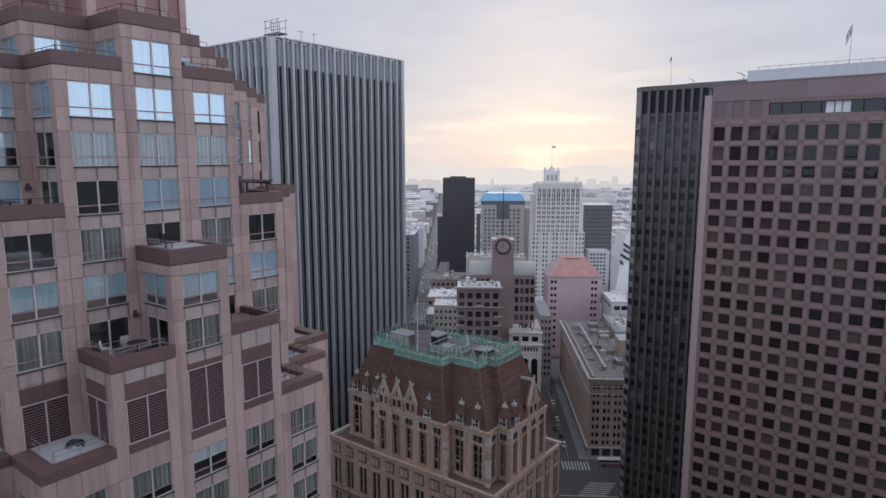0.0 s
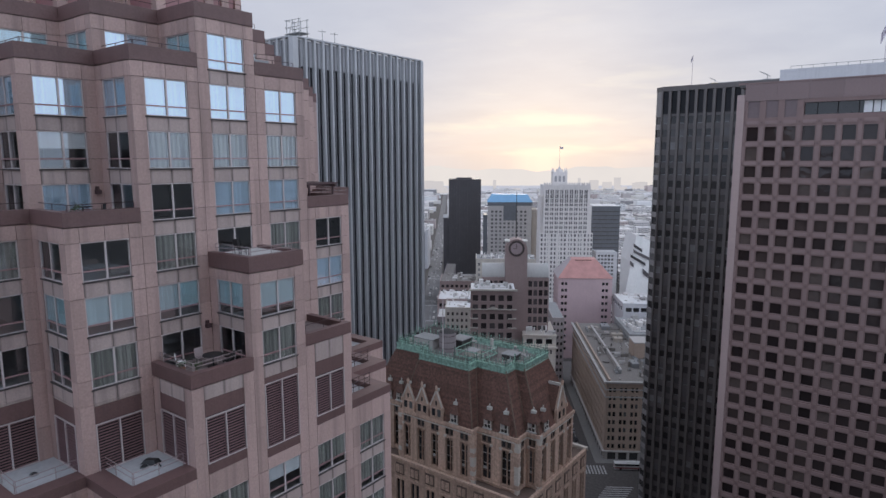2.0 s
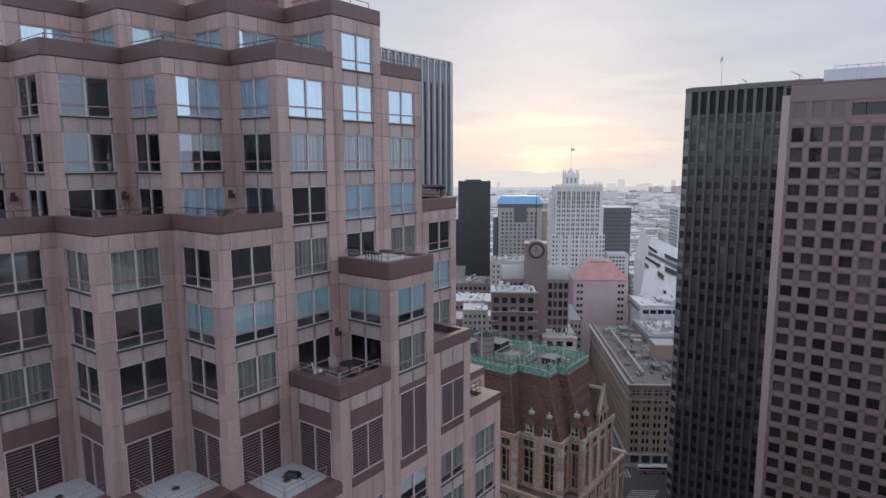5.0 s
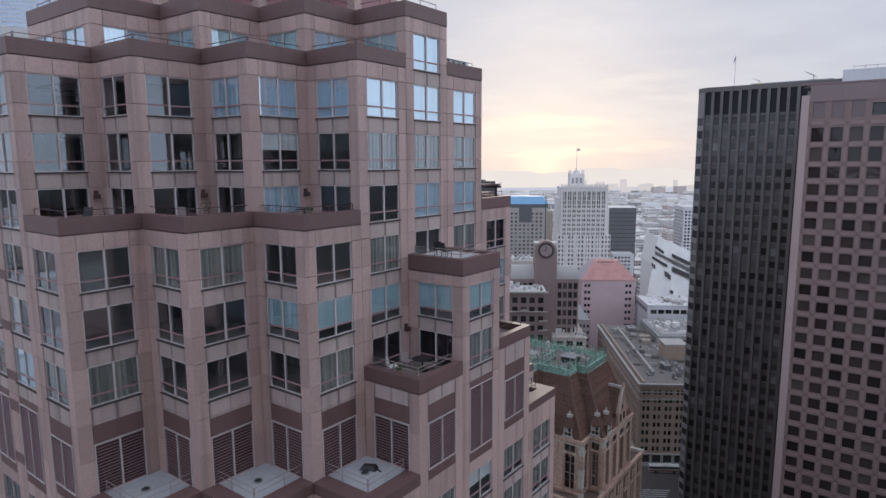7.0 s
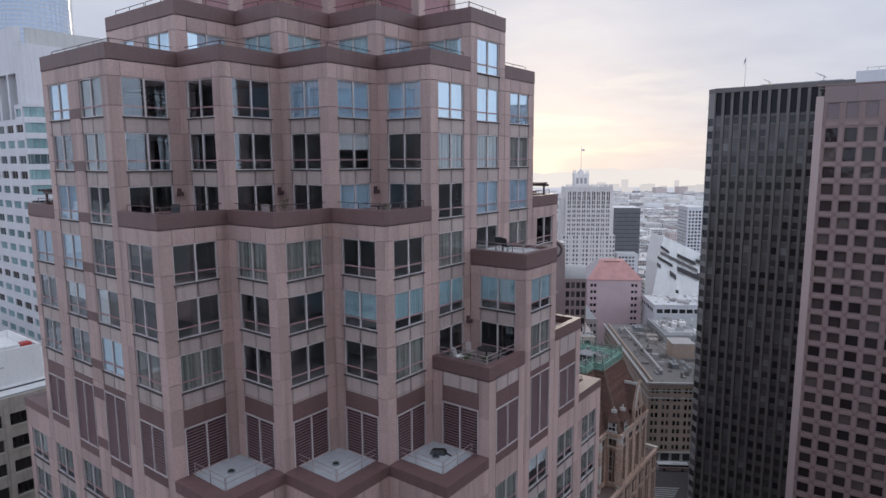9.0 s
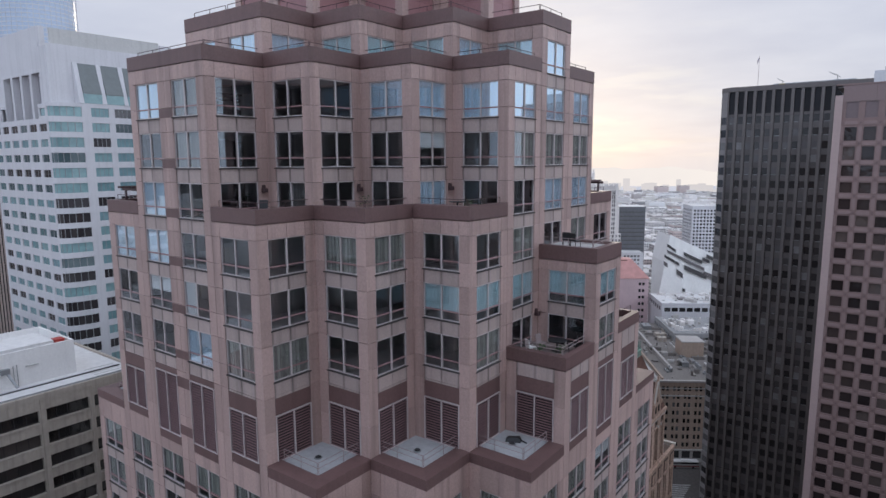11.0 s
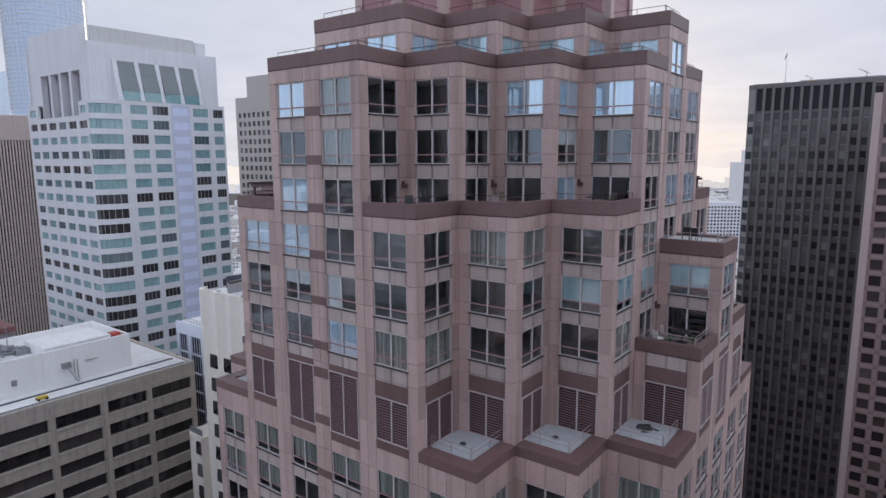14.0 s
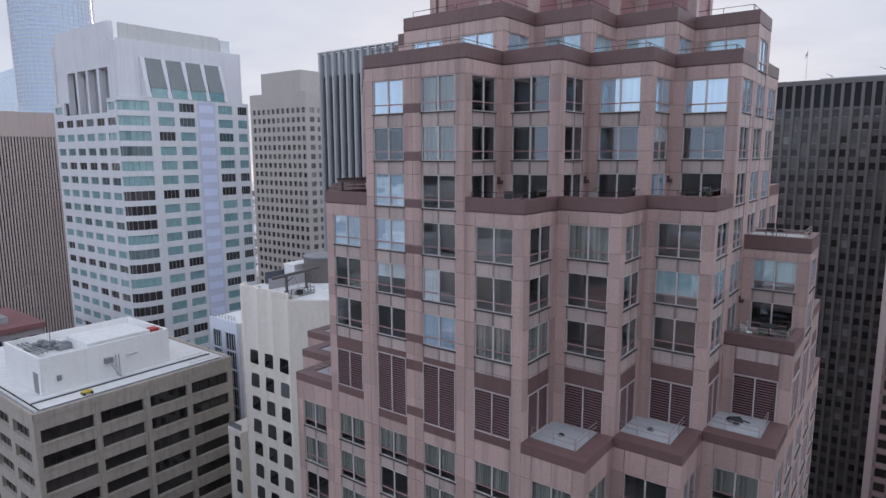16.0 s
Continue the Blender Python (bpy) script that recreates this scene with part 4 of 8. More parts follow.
def settle(middle, shift, size):
    """Moves and sizes all that was built since the last call, about a middle on the ground; what stood on the ground still reaches it."""
    m = Matrix.Translation((middle[0] + shift[0], middle[1] + shift[1], shift[2])) @ Matrix.Scale(size, 4) @ Matrix.Translation((-middle[0], -middle[1], 0))
    for ob in list(scene.objects):
        if ob.name in STOOD:
            continue
        if ob.type == "MESH" and ob.matrix_basis.translation.length < 0.001:
            for v in ob.data.vertices:
                if v.co.z < 0.02:
                    v.co.z = -shift[2] / size
        if ob.parent is None:
            ob.matrix_basis = m @ ob.matrix_basis
    STOOD.update(ob.name for ob in scene.objects)


def spread(a0, pitch, width, n):
    """n openings of one width at one pitch."""
    return [(a0 + k * pitch, a0 + k * pitch + width) for k in range(n)]


def facade(bld, w, z0, z1, cols, rows, wall_mat, pane_mat, depth=0.3, cap=300, a0=0.0, a1=None, skip=None, m=(0, 0), name="window", bars=0, bar_mat=None):
    """A wall pierced by a grid of openings, with a pane set back in each. cols, rows: (from, to) along and up. The first cap panes are parts of their own."""
    a1 = w.length if a1 is None else a1
    acc, rest, sets = Acc(), Acc(), {}
    edges_a = [a0] + [v for c in cols for v in c] + [a1]
    for k in range(0, len(edges_a), 2):
        if edges_a[k + 1] - edges_a[k] > 0.01:
            acc.wbox(w, edges_a[k], edges_a[k + 1], z0, z1, -depth - 0.25, 0, (depth + 0.25) * m[0] if k == 0 else 0, (depth + 0.25) * m[1] if k == len(edges_a) - 2 else 0)
    edges_z = [z0] + [v for r in sorted(rows) for v in r] + [z1]
    for c0, c1 in cols:
        for k in range(0, len(edges_z), 2):
            if edges_z[k + 1] - edges_z[k] > 0.01:
                acc.wbox(w, c0, c1, edges_z[k], edges_z[k + 1], -depth - 0.25, -0.003)
    part("wall", acc, wall_mat, bld)
    n = 0
    for r0, r1 in sorted(rows, reverse=True):
        for c0, c1 in cols:
            if skip and skip(c0, r0):
                continue
            mat = pane_mat if isinstance(pane_mat, bpy.types.Material) else pane_mat(c0, r0)
            key = (round(c1 - c0, 3), round(r1 - r0, 3), mat.name)
            if n < cap:
                n += 1
                if key not in sets:
                    a = Acc().box(0, key[0], depth, depth + 0.04, 0, key[1])
                    for i in range(1, bars + 1):
                        x = key[0] * i / (bars + 1)
                        a.box(x - 0.05, x + 0.05, depth - 0.06, depth - 0.003, 0, key[1])
                    sets[key] = a.mesh(name)
                    sets[key].materials.append(mat)
                    if bars:
                        sets[key].materials.append(bar_mat or FRAME)
                        sets[key].polygons.foreach_set("material_index", [0] * 6 + [1] * 6 * bars)
                part(name, sets[key], None, bld, at=w.matrix(c0, r0, 0))
            else:
                rest.wbox(w, c0, c1, r0, r1, -depth - 0.04, -depth)
    if rest.v:
        part("window_rest", rest, pane_mat if isinstance(pane_mat, bpy.types.Material) else pane_mat(0, 0), bld, "further windows like the others", "stuff")


def rows_down(top, pitch, height, n):
    return [(top - k * pitch - height, top - k * pitch) for k in range(n)]


def plain_sides(bld, x0, x1, y0, y1, z0, z1, mat, name="inner_wall"):
    part(name, Acc().box(x0, x1, y0, y1, z0, z1), mat, bld)


# rose granite office tower with a grid of square windows
rose = thing("rose_office_tower", "rose granite office tower with a grid of square windows", "building")
w = Wall((-40.6, 140.3), (22.0, 140.3))
PC = 3.28
cols = spread(2.03, PC, 2.12, 18)
rows = [(129.45, 132.2), (125.55, 128.25)] + rows_down(124.4, 3.44, 2.16, 35)
facade(rose, w, 0, 134.0, cols, rows, PINKGRID, PANE_ROSE, 0.45, a0=1.4, m=(0, 0))
part("corner_pier", Acc().wbox(w, 0, 1.396, 0, 138.6, -0.9, 0.35), surface("pale_rose_granite", (0.50, 0.38, 0.36), 0.5, 0.06, 2.0, streak=0.1), rose)
ROSE_FRIEZE = surface("polished_rose_frieze", (0.285, 0.205, 0.20), 0.4, 0.06, 3.0, piece=0.12)
for k in range(11):
    part("frieze_panel", Acc().wbox(w, 1.4 + k * 5.6, min(w.length, 6.985 + k * 5.6), 137.3, 140.6, -0.7, 0.1), ROSE_FRIEZE, rose, "polished rose granite frieze panel")
part("frieze_cap", Acc().wbox(w, 0, w.length, 140.62, 140.9, -0.9, 0.2), PINKGRID, rose)
for k in range(4):
    part("attic_pier", Acc().wbox(w, 1.4 + k * PC - (0 if k == 0 else 0.53), 2.03 + k * PC, 134.0, 137.3, -0.7, 0), PINKGRID, rose)
ATTIC_PINK = surface("dull_mauve_panel", (0.20, 0.150, 0.155), 0.35, 0.08, 2.0)
for k in range(3):
    part("attic_panel", Acc().wbox(w, 2.04 + k * PC, 1.39 + k * PC + PC - 0.53, 134.02, 137.28, -0.7, -0.2), ATTIC_PINK, rose)
part("strip_window", Acc().wbox(w, 12.0, w.length, 134.3, 136.6, -0.9, -0.8), PANE_DARK, rose, "long dark attic window")
part("strip_sill", Acc().wbox(w, 11.9, w.length, 134.0, 134.3, -0.9, 0), PINKGRID, rose)
part("strip_head", Acc().wbox(w, 11.9, w.length, 136.6, 137.3, -0.9, 0), PINKGRID, rose)
for k in range(14):
    part("strip_mullion", Acc().wbox(w, 14.0 + k * 3.3, 14.15 + k * 3.3, 134.32, 136.58, -0.79, -0.7), VOID, rose)
part("lit_blind", Acc().wbox(w, 21.4, 22.7, 134.4, 136.5, -0.78, -0.72), BLIND, rose, "pale blind in the attic window")
part("lit_blind", Acc().wbox(w, 22.9, 25.3, 134.4, 136.5, -0.78, -0.72), BLIND, rose, "pale blind in the attic window")
a, b = Acc(), Acc()
for x, _ in cols:
    above = 133.9
    for z0, z1 in rows:
        m = (above + z1) / 2
        a.wbox(w, x - 0.75, x - 0.43, m - 0.16, m + 0.16, 0.0, 0.05)
        b.wbox(w, x - 0.89, x - 0.27, z0 - 0.1, z1 + 0.1, 0.0, 0.16)
        b.wbox(w, x - 0.05, x + 2.17, m - 0.34, m + 0.34, 0.0, 0.16)
        above = z0
part("boss", a, PINKGRID_DK, rose, "dark square bosses where the ribs cross", "stuff")
part("rib", b, ROSEBAR, rose, "raised paler bars between the bosses", "stuff")
plain_sides(rose, -40.0, 22, 141.3, 190, 0, 137.5, PINKGRID, "shell")
part("roof", Acc().box(-40.5, 22, 141.5, 190, 140.2, 140.4), ROOFGREY, rose)
pent = solid("roof_screen", Acc().box(-34.8, 20, 150, 185, 140.4, 144.2), WHITE_STONE, "pale pinkish roof screen on the rose tower", "roof screen")


def pole_with_flag(x, y, z, h, colour, k_=1.0):
    flag = thing("flagpole", "thin white flagpole with a drooping flag on a roof", "flagpole", "roof flagpoles")
    part("pole", Acc().tube((x, y, z), (x, y, z + h), 0.09, 6, 0.05), FRAME, flag)
    a = Acc()
    for k in range(5):
        x0, x1 = x - 0.1 - 0.22 * k, x - 0.1 - 0.22 * (k + 1)
        y0, y1 = y + 0.18 * math.sin(k * 1.9), y + 0.18 * math.sin((k + 1) * 1.9)
        drop = 0.55 * k
        a.hexa([(x0, y0, z + h - 3.2 - drop), (x1, y1, z + h - 3.5 - drop), (x1, y1 + 0.03, z + h - 3.5 - drop), (x0, y0 + 0.03, z + h - 3.2 - drop), (x0, y0, z + h - 0.3 - drop), (x1, y1, z + h - 0.8 - drop), (x1, y1 + 0.03, z + h - 0.8 - drop), (x0, y0 + 0.03, z + h - 0.3 - drop)])
    a.v = [(x + (v[0] - x) * k_, v[1], z + h + (v[2] - z - h) * k_) for v in a.v]
    part("flag", a, colour, flag, "dull blue and red cloth")


FLAGCLOTH = surface("flag_cloth", (0.60, 0.55, 0.60), 0.8, 0.3, 2.0)
pole_with_flag(-17.4, 158, 144.2, 9.0, FLAGCLOTH, 0.8)
railrng = random.Random(3)
a = Acc()
for k in range(16):
    x = -33 + k * 2.0
    a.tube((x, 151, 144.2), (x, 151, 145.0), 0.05, 5)
a.tube((-33, 151, 144.9), (-3, 151, 144.9), 0.05, 5)
solid("roof_rail", a, METAL, "thin grey guard rail on a roof screen", "railing")

settle((-23.1, 140.3), (3.65, -1.54, -3.50), 1.0109)

# dark granite office tower with a cut corner
dark = thing("dark_office_tower", "dark grey granite office tower with narrow vertical piers", "building")
w = Wall((-76.3, 199.5), (-38.0, 199.5))
DP = 2.545
cols = spread(0.55, DP, 1.55, 15)
rows = rows_down(139.6, 3.9, 2.15, 35)
facade(dark, w, 0, 140.4, cols, rows, BLACKGAP, PANE_BLACKTOWER, 0.22, cap=300)
for k in range(16):
    part("pier", Acc().wbox(w, k * DP - 0.42 + (0.42 if k == 0 else 0), k * DP + 0.42, 0, 147.2, -0.1, 0.38), BLACKSTONE, dark)
for k in range(15):
    part("attic_louvre", Acc().wbox(w, k * DP + 0.43, (k + 1) * DP - 0.43, 140.4, 147.2, -0.7, -0.35), PANE_STRIP, dark)
part("cornice", Acc().wbox(w, 0, w.length, 147.2, 148.6, -0.9, 0.42), BLACKSTONE, dark)
ledges, lrng = Acc(), random.Random(14)
for r0, r1 in rows[:26]:
    for c0, c1 in cols:
        if lrng.random() < 0.45:
            e = lrng.uniform(0.0, 0.5)
            ledges.wbox(w, c0 + e, c1 - lrng.uniform(0.0, 0.4), r0 + 0.02, r0 + 0.16, -0.215, -0.12)
part("window_ledge", ledges, METAL, dark, "thin pale blinds and ledges at the window feet", "stuff")
wc = Wall((-78.6, 201.6), (-76.3, 199.5))
rows2 = rows_down(139.6, 3.9, 2.3, 35)
facade(dark, wc, 0, 147.2, [(0.15, wc.length - 0.2)], rows2, surface("pale_grey_granite", (0.27, 0.25, 0.245), 0.5, 0.1, 2.0, streak=0.2), PANE_BLACKTOWER, 0.25, cap=40, name="corner_window")
part("corner_cornice", Acc().wbox(wc, 0, wc.length, 147.2, 148.6, -0.9, 0.1), BLACKSTONE, dark)
part("side_wall", Acc().box(-78.6, -77.9, 201.65, 236, 0, 148.6), BLACKSTONE, dark)
plain_sides(dark, -77.8, -38, 202.2, 236, 0, 147.0, BLACKGAP, "shell")
part("roof", Acc().box(-77.8, -38, 201, 236, 147.6, 147.9), ROOFGREY, dark)
solid("roof_plant_room", Acc().box(-66, -44, 212, 230, 147.9, 150.2), METAL, "low grey plant room on the dark tower", "plant room")
pole_with_flag(-69.0, 204, 148.6, 9.5, FLAGCLOTH, 0.45)
YELLOW = surface("yellow_paint", (0.60, 0.42, 0.05), 0.5)


def roof_rig(x, y, z, s, mat, label):
    """A window-cleaning rig: a carriage with a jib arm on a mast."""
    rig = thing("roof_rig", label, "roof rig", "roof rigs")
    part("carriage", Acc().box(x - s, x + s, y - 0.6 * s, y + 0.6 * s, z, z + 0.6 * s), mat, rig)
    part("mast", Acc().tube((x, y, z + 0.6 * s), (x, y, z + 1.8 * s), 0.1 * s, 6), METAL, rig)
    part("jib", Acc().tube((x + 0.7 * s, y, z + 1.2 * s), (x - 2.0 * s, y, z + 2.7 * s), 0.09 * s, 6), METAL, rig)
    part("stay", Acc().tube((x, y, z + 1.8 * s), (x - 1.6 * s, y, z + 2.5 * s), 0.04 * s, 5), METAL, rig)


roof_rig(-62.0, 203.0, 148.6, 0.8, YELLOW, "yellow window-cleaning rig on a dark roof")
roof_rig(-48.0, 203.0, 148.6, 1.1, METAL, "grey window-cleaning rig on a dark roof")

settle((-61.8, 199.5), (5.01, -0.53, -5.20), 1.0164)

# office tower with closely set pale metal fins
fins = thing("finned_office_tower", "grey office tower striped by pale vertical metal fins", "building")
FP = 45.9 / 17.5
for wi, (p, q) in enumerate((((-127.5, 97.7), (-127.5, 143.6)), ((-173.2, 97.7), (-127.5, 97.7)))):
    w = Wall(p, q)
    n = int(w.length / FP)
    FPw = w.length / n
    for k in range(n):
        a = k * FPw
        part("fin", Acc().hexa([w.at(a + 0.2, 0, 0.75), w.at(a + 0.75, 0, 0.75), w.at(a + 0.95, 0, 0), w.at(a, 0, 0), w.at(a + 0.2, 153.6, 0.75), w.at(a + 0.75, 153.6, 0.75), w.at(a + 0.95, 153.6, 0), w.at(a, 153.6, 0)]), STRIPE_LT, fins, "pale metal fin")
        part("recess_fin", Acc().wbox(w, a + 1.45, a + 1.75, 0, 153.2, 0, 0.35), STRIPE_DK, fins, "darker metal fin")
        part("attic_panel", Acc().wbox(w, a + 0.96, a + FPw - 0.01, 147.4, 153.3, -0.4, 0.18), STRIPE_MID, fins)
        part("window_strip", Acc().wbox(w, a + 0.96, a + FPw - 0.01, 0, 147.4, -0.4, -0.05), PANE_STRIP, fins, "tall dark strip of windows")
    part("coping", Acc().wbox(w, 0.6 if wi == 0 else 0.0, w.length - (0.0 if wi == 0 else 0.6), 153.61, 153.95, -0.6, 0.8), STRIPE_LT, fins, "pale metal coping")
part("corner_column", Acc().box(-128.1, -126.7, 96.9, 98.3, 0, 153.7), STRIPE_LT, fins)
part("corner_column", Acc().box(-128.1, -126.7, 143.2, 144.4, 0, 153.7), STRIPE_LT, fins)
plain_sides(fins, -172.9, -127.95, 98.15, 143.5, 0, 153.0, STRIPE_DK, "shell")
part("roof", Acc().box(-173, -127.6, 97.8, 143.5, 153.02, 153.3), ROOFGREY, fins)
rig = thing("roof_scaffold", "grey steel scaffold frame on a tower roof", "scaffold")
x0, y0 = -133.5, 101.0
a = Acc()
for dx in (0, 2.2, 4.4):
    for dy in (0, 2.4):
        part("post", Acc().tube((x0 + dx, y0 + dy, 153.3), (x0 + dx, y0 + dy, 158.6), 0.09, 5), METAL, rig)
for h in (155.2, 156.8, 158.4):
    for dy in (0, 2.4):
        part("ledger", Acc().tube((x0 - 0.6, y0 + dy, h), (x0 + 5.0, y0 + dy, h), 0.07, 5), METAL, rig)
    part("cross_bar", Acc().tube((x0, y0 - 0.4, h), (x0, y0 + 2.8, h), 0.07, 5), METAL, rig)
for dx in (0, 2.2):
    part("brace", Acc().tube((x0 + dx, y0, 153.5), (x0 + dx + 2.2, y0, 158.3), 0.05, 5), METAL, rig)
part("deck", Acc().box(x0 - 0.5, x0 + 4.9, y0 - 0.3, y0 + 2.7, 155.3, 155.4), METAL, rig)
for y in (108.5, 112.6):
    an = thing("roof_antenna", "thin grey antenna with cross arms on a roof", "antenna", "roof antennas")
    part("mast", Acc().tube((-129.5, y, 153.3), (-129.5, y, 157.0), 0.08, 5), METAL, an)
    part("cross_arm", Acc().tube((-129.5, y - 1.2, 156.6), (-129.5, y + 1.2, 156.8), 0.07, 5), METAL, an)

settle((-135.1, 124.4), (2.90, -0.12, -4.13), 1.0149)

# white office tower with teal windows
white = thing("white_office_tower", "white stone office tower with rows of teal windows", "building")
ws, we = Wall((-215.6, 44.0), (-179.5, 44.0)), Wall((-179.5, 44.0), (-179.5, 77.7))
WR = 3.48
rows = rows_down(137.4, WR, 1.7, 38)
wrow = random.Random(17)
DULL_ROWS = {round(r[0], 2): wrow.random() < 0.45 for r in rows}


PANE_HALF = window_material("half_shaded_teal_pane", [(0.0, (0.08, 0.13, 0.14)), (0.5, (0.16, 0.28, 0.29)), (0.8, (0.24, 0.40, 0.41))], ior=1.5, wobble=0.1)
# dark storeys of each column, counted down from the top; a half-dark one as minus its number less one
DARK_PANES = {8.6: (2, 6), 14.0: (0, 6), 24.6: (-3, -5, 5, 6), 30.4: (0, 5, 6), 0: (-3, -4, 6, 7, 8)}


def white_pane(c0, r0):
    """Whole storeys share drawn blinds or dark rooms, with a few exceptions."""
    k = round((137.4 - 1.7 - r0) / WR)
    dark = DARK_PANES.get(c0, (1, 4, -1, -4, -6, -8, -9))
    if 0 <= k < 10:
        return PANE_BROWN if k in dark else PANE_HALF if -k - 1 in dark else PANE_TEAL
    dull = DULL_ROWS.get(round(r0, 2), False)
    if wrow.random() < 0.14:
        dull = not dull
    return PANE_BROWN if dull else PANE_TEAL


facade(white, ws, 0, 135.2, spread(1.2, 5.6, 4.0, 6), rows[1:], WHITE_STONE, white_pane, 0.25, cap=114, a1=33.6, bars=1, bar_mat=METAL)
facade(white, ws, 135.2, 138.4, [(1.2, 5.2)], rows[:1], WHITE_STONE, PANE_TEAL, 0.25, a1=6.6)
facade(white, ws, 135.2, 138.4, [(30.1, 33.0)], rows[:1], WHITE_STONE, PANE_TEAL, 0.25, a0=29.4, a1=33.6)
ecols = [(8.6, 12.6), (14.0, 18.0), (24.6, 28.8), (30.4, 33.2)]
facade(white, we, 0, 138.4, ecols, [(a, b + 0.35) for a, b in rows], WHITE_STONE, white_pane, 0.25, cap=104, a0=6.9, bars=3, bar_mat=METAL)


def bay_arc(inset, t):
    """A point of the rounded corner, t from 0 on one face to 1 on the other."""
    g = t * math.pi / 2
    return (-182.0 + (2.5 - inset) * math.sin(g), 50.9 - (6.9 - inset) * math.cos(g))


def bay_ring(acc, i0, i1, t0, t1, z0, z1, n=10):
    """A curved slab between two insets from the rounded corner's face."""
    for s in range(n):
        u, v = t0 + (t1 - t0) * s / n, t0 + (t1 - t0) * (s + 1) / n
        p, q, r, o = bay_arc(i0, u), bay_arc(i0, v), bay_arc(i1, v), bay_arc(i1, u)
        acc.hexa([(*p, z0), (*q, z0), (*r, z0), (*o, z0), (*p, z1), (*q, z1), (*r, z1), (*o, z1)])
    return acc


bay_rows = [(a - 0.1, b + 0.4) for a, b in rows]
bay = bay_ring(bay_ring(Acc(), 0.0, 0.5, 0.0, 0.035, 0, 138.4, 1), 0.0, 0.5, 0.965, 1.0, 0, 138.4, 1)
edges = [0.0] + [v for r in sorted(bay_rows) for v in r] + [138.4]
for i in range(0, len(edges), 2):
    if edges[i + 1] - edges[i] > 0.01:
        bay_ring(bay, 0.003, 0.5, 0.035, 0.965, edges[i], edges[i + 1])
part("bay_wall", bay, WHITE_STONE, white, "rounded white corner bay")
BAY_T = [(0.03, 0.28, 0)] + [(0.03 + i * 0.157 + e, d, m) for i in range(1, 6) for e, d, m in ((-0.009, 0.28, 1), (-0.006, 0.19, 1), (0.006, 0.19, 1), (0.009, 0.28, 0))] + [(0.97, 0.28, 0)]


def bay_window(z0, z1, mat):
    """A curved strip window with raised bars between its panes."""
    acc, kinds = Acc(), []
    for t, d, m in BAY_T:
        p, q = bay_arc(d, t), bay_arc(0.34, t)
        acc.v += [(*p, z0), (*p, z1), (*q, z0), (*q, z1)]
    for i, (t, d, m) in enumerate(BAY_T[:-1]):
        k = 4 * i
        acc.f += [(k, k + 4, k + 5, k + 1), (k + 6, k + 2, k + 3, k + 7), (k + 1, k + 5, k + 7, k + 3), (k + 4, k, k + 2, k + 6)]
        kinds += [m, 0, 0, 0]
    me = acc.mesh("bay_window")
    me.materials.append(mat)
    me.materials.append(METAL)
    me.polygons.foreach_set("material_index", kinds)
    return me


for a, b in bay_rows[:26]:
    part("bay_window", bay_window(a, b, white_pane(0, a + 0.1)), None, white, "curved strip window of the corner bay")
part("bay_roof", Acc().poly([bay_arc(0.02, i / 10) for i in range(11)] + [(-182.0, 50.9)], 138.403, 138.7), WHITE_STONE, white)
for a, b in rows[:24]:
    part("shaft_panel", Acc().wbox(we, 19.2, 23.2, a + 0.1, b + 0.15, 0.0, 0.06), PANEL_BLUE, white, "pale blue panel on the lift shaft")
part("shaft", Acc().wbox(we, 18.7, 23.7, 0, 138.4, -0.2, 0.03), surface("pale_blue_shaft", (0.52, 0.54, 0.66), 0.6, 0.03, 1.0), white, "pale blue lift shaft wall")
# attic, set a little back, with deep slots on one side and sloping glazing on the other
AD, AE = -1.1, -2.5
part("shaft_ledge", Acc().box(-181.9, -179.5, 50.903, 77.7, 138.403, 138.7), WHITE_STONE, white)
part("attic_wall", Acc().wbox(ws, 0.6, 6.6, 138.403, 152.4, -2.6, AD), WHITE_STONE, white)
part("attic_wall", Acc().wbox(ws, 29.4, 33.6, 138.403, 151.2, -2.6, AD, 0, 1.5), WHITE_STONE, white)
part("attic_wall", Acc().wbox(ws, 6.6, 29.4, 145.6, 152.4, -2.6, AD), WHITE_STONE, white)
for k in range(5):
    a0 = 6.6 + k * 5.7 - (0.55 if k else 0)
    part("slot_fin", Acc().wbox(ws, a0, a0 + (1.1 if 0 < k < 4 else 0.55), 135.2, 145.6, -2.6, AD - 0.003), WHITE_STONE, white)
# darker back wall paints in the shade deep inside the slots
part("slot_back", Acc().wbox(ws, 6.6, 29.4, 135.2, 145.6, -4.3, -3.9), surface("shaded_slot_wall", (0.34, 0.33, 0.36), 0.8), white)
part("parapet_block", Acc().wbox(ws, 1.0, 30.2, 152.403, 155.8, -2.4, AD - 0.1), WHITE_STONE, white)
part("attic_wall", Acc().wbox(ws, 29.403, 30.2, 151.203, 152.4, -2.4, AD - 0.1), WHITE_STONE, white)
part("attic_wall", Acc().wbox(we, 1.1, 33.7, 138.703, 151.7, -4.0, AE, 1.5, 0), WHITE_STONE, white)
GLAZING = surface("grey_green_glazing", (0.17, 0.19, 0.19), 0.35, 0.08, 1.0)
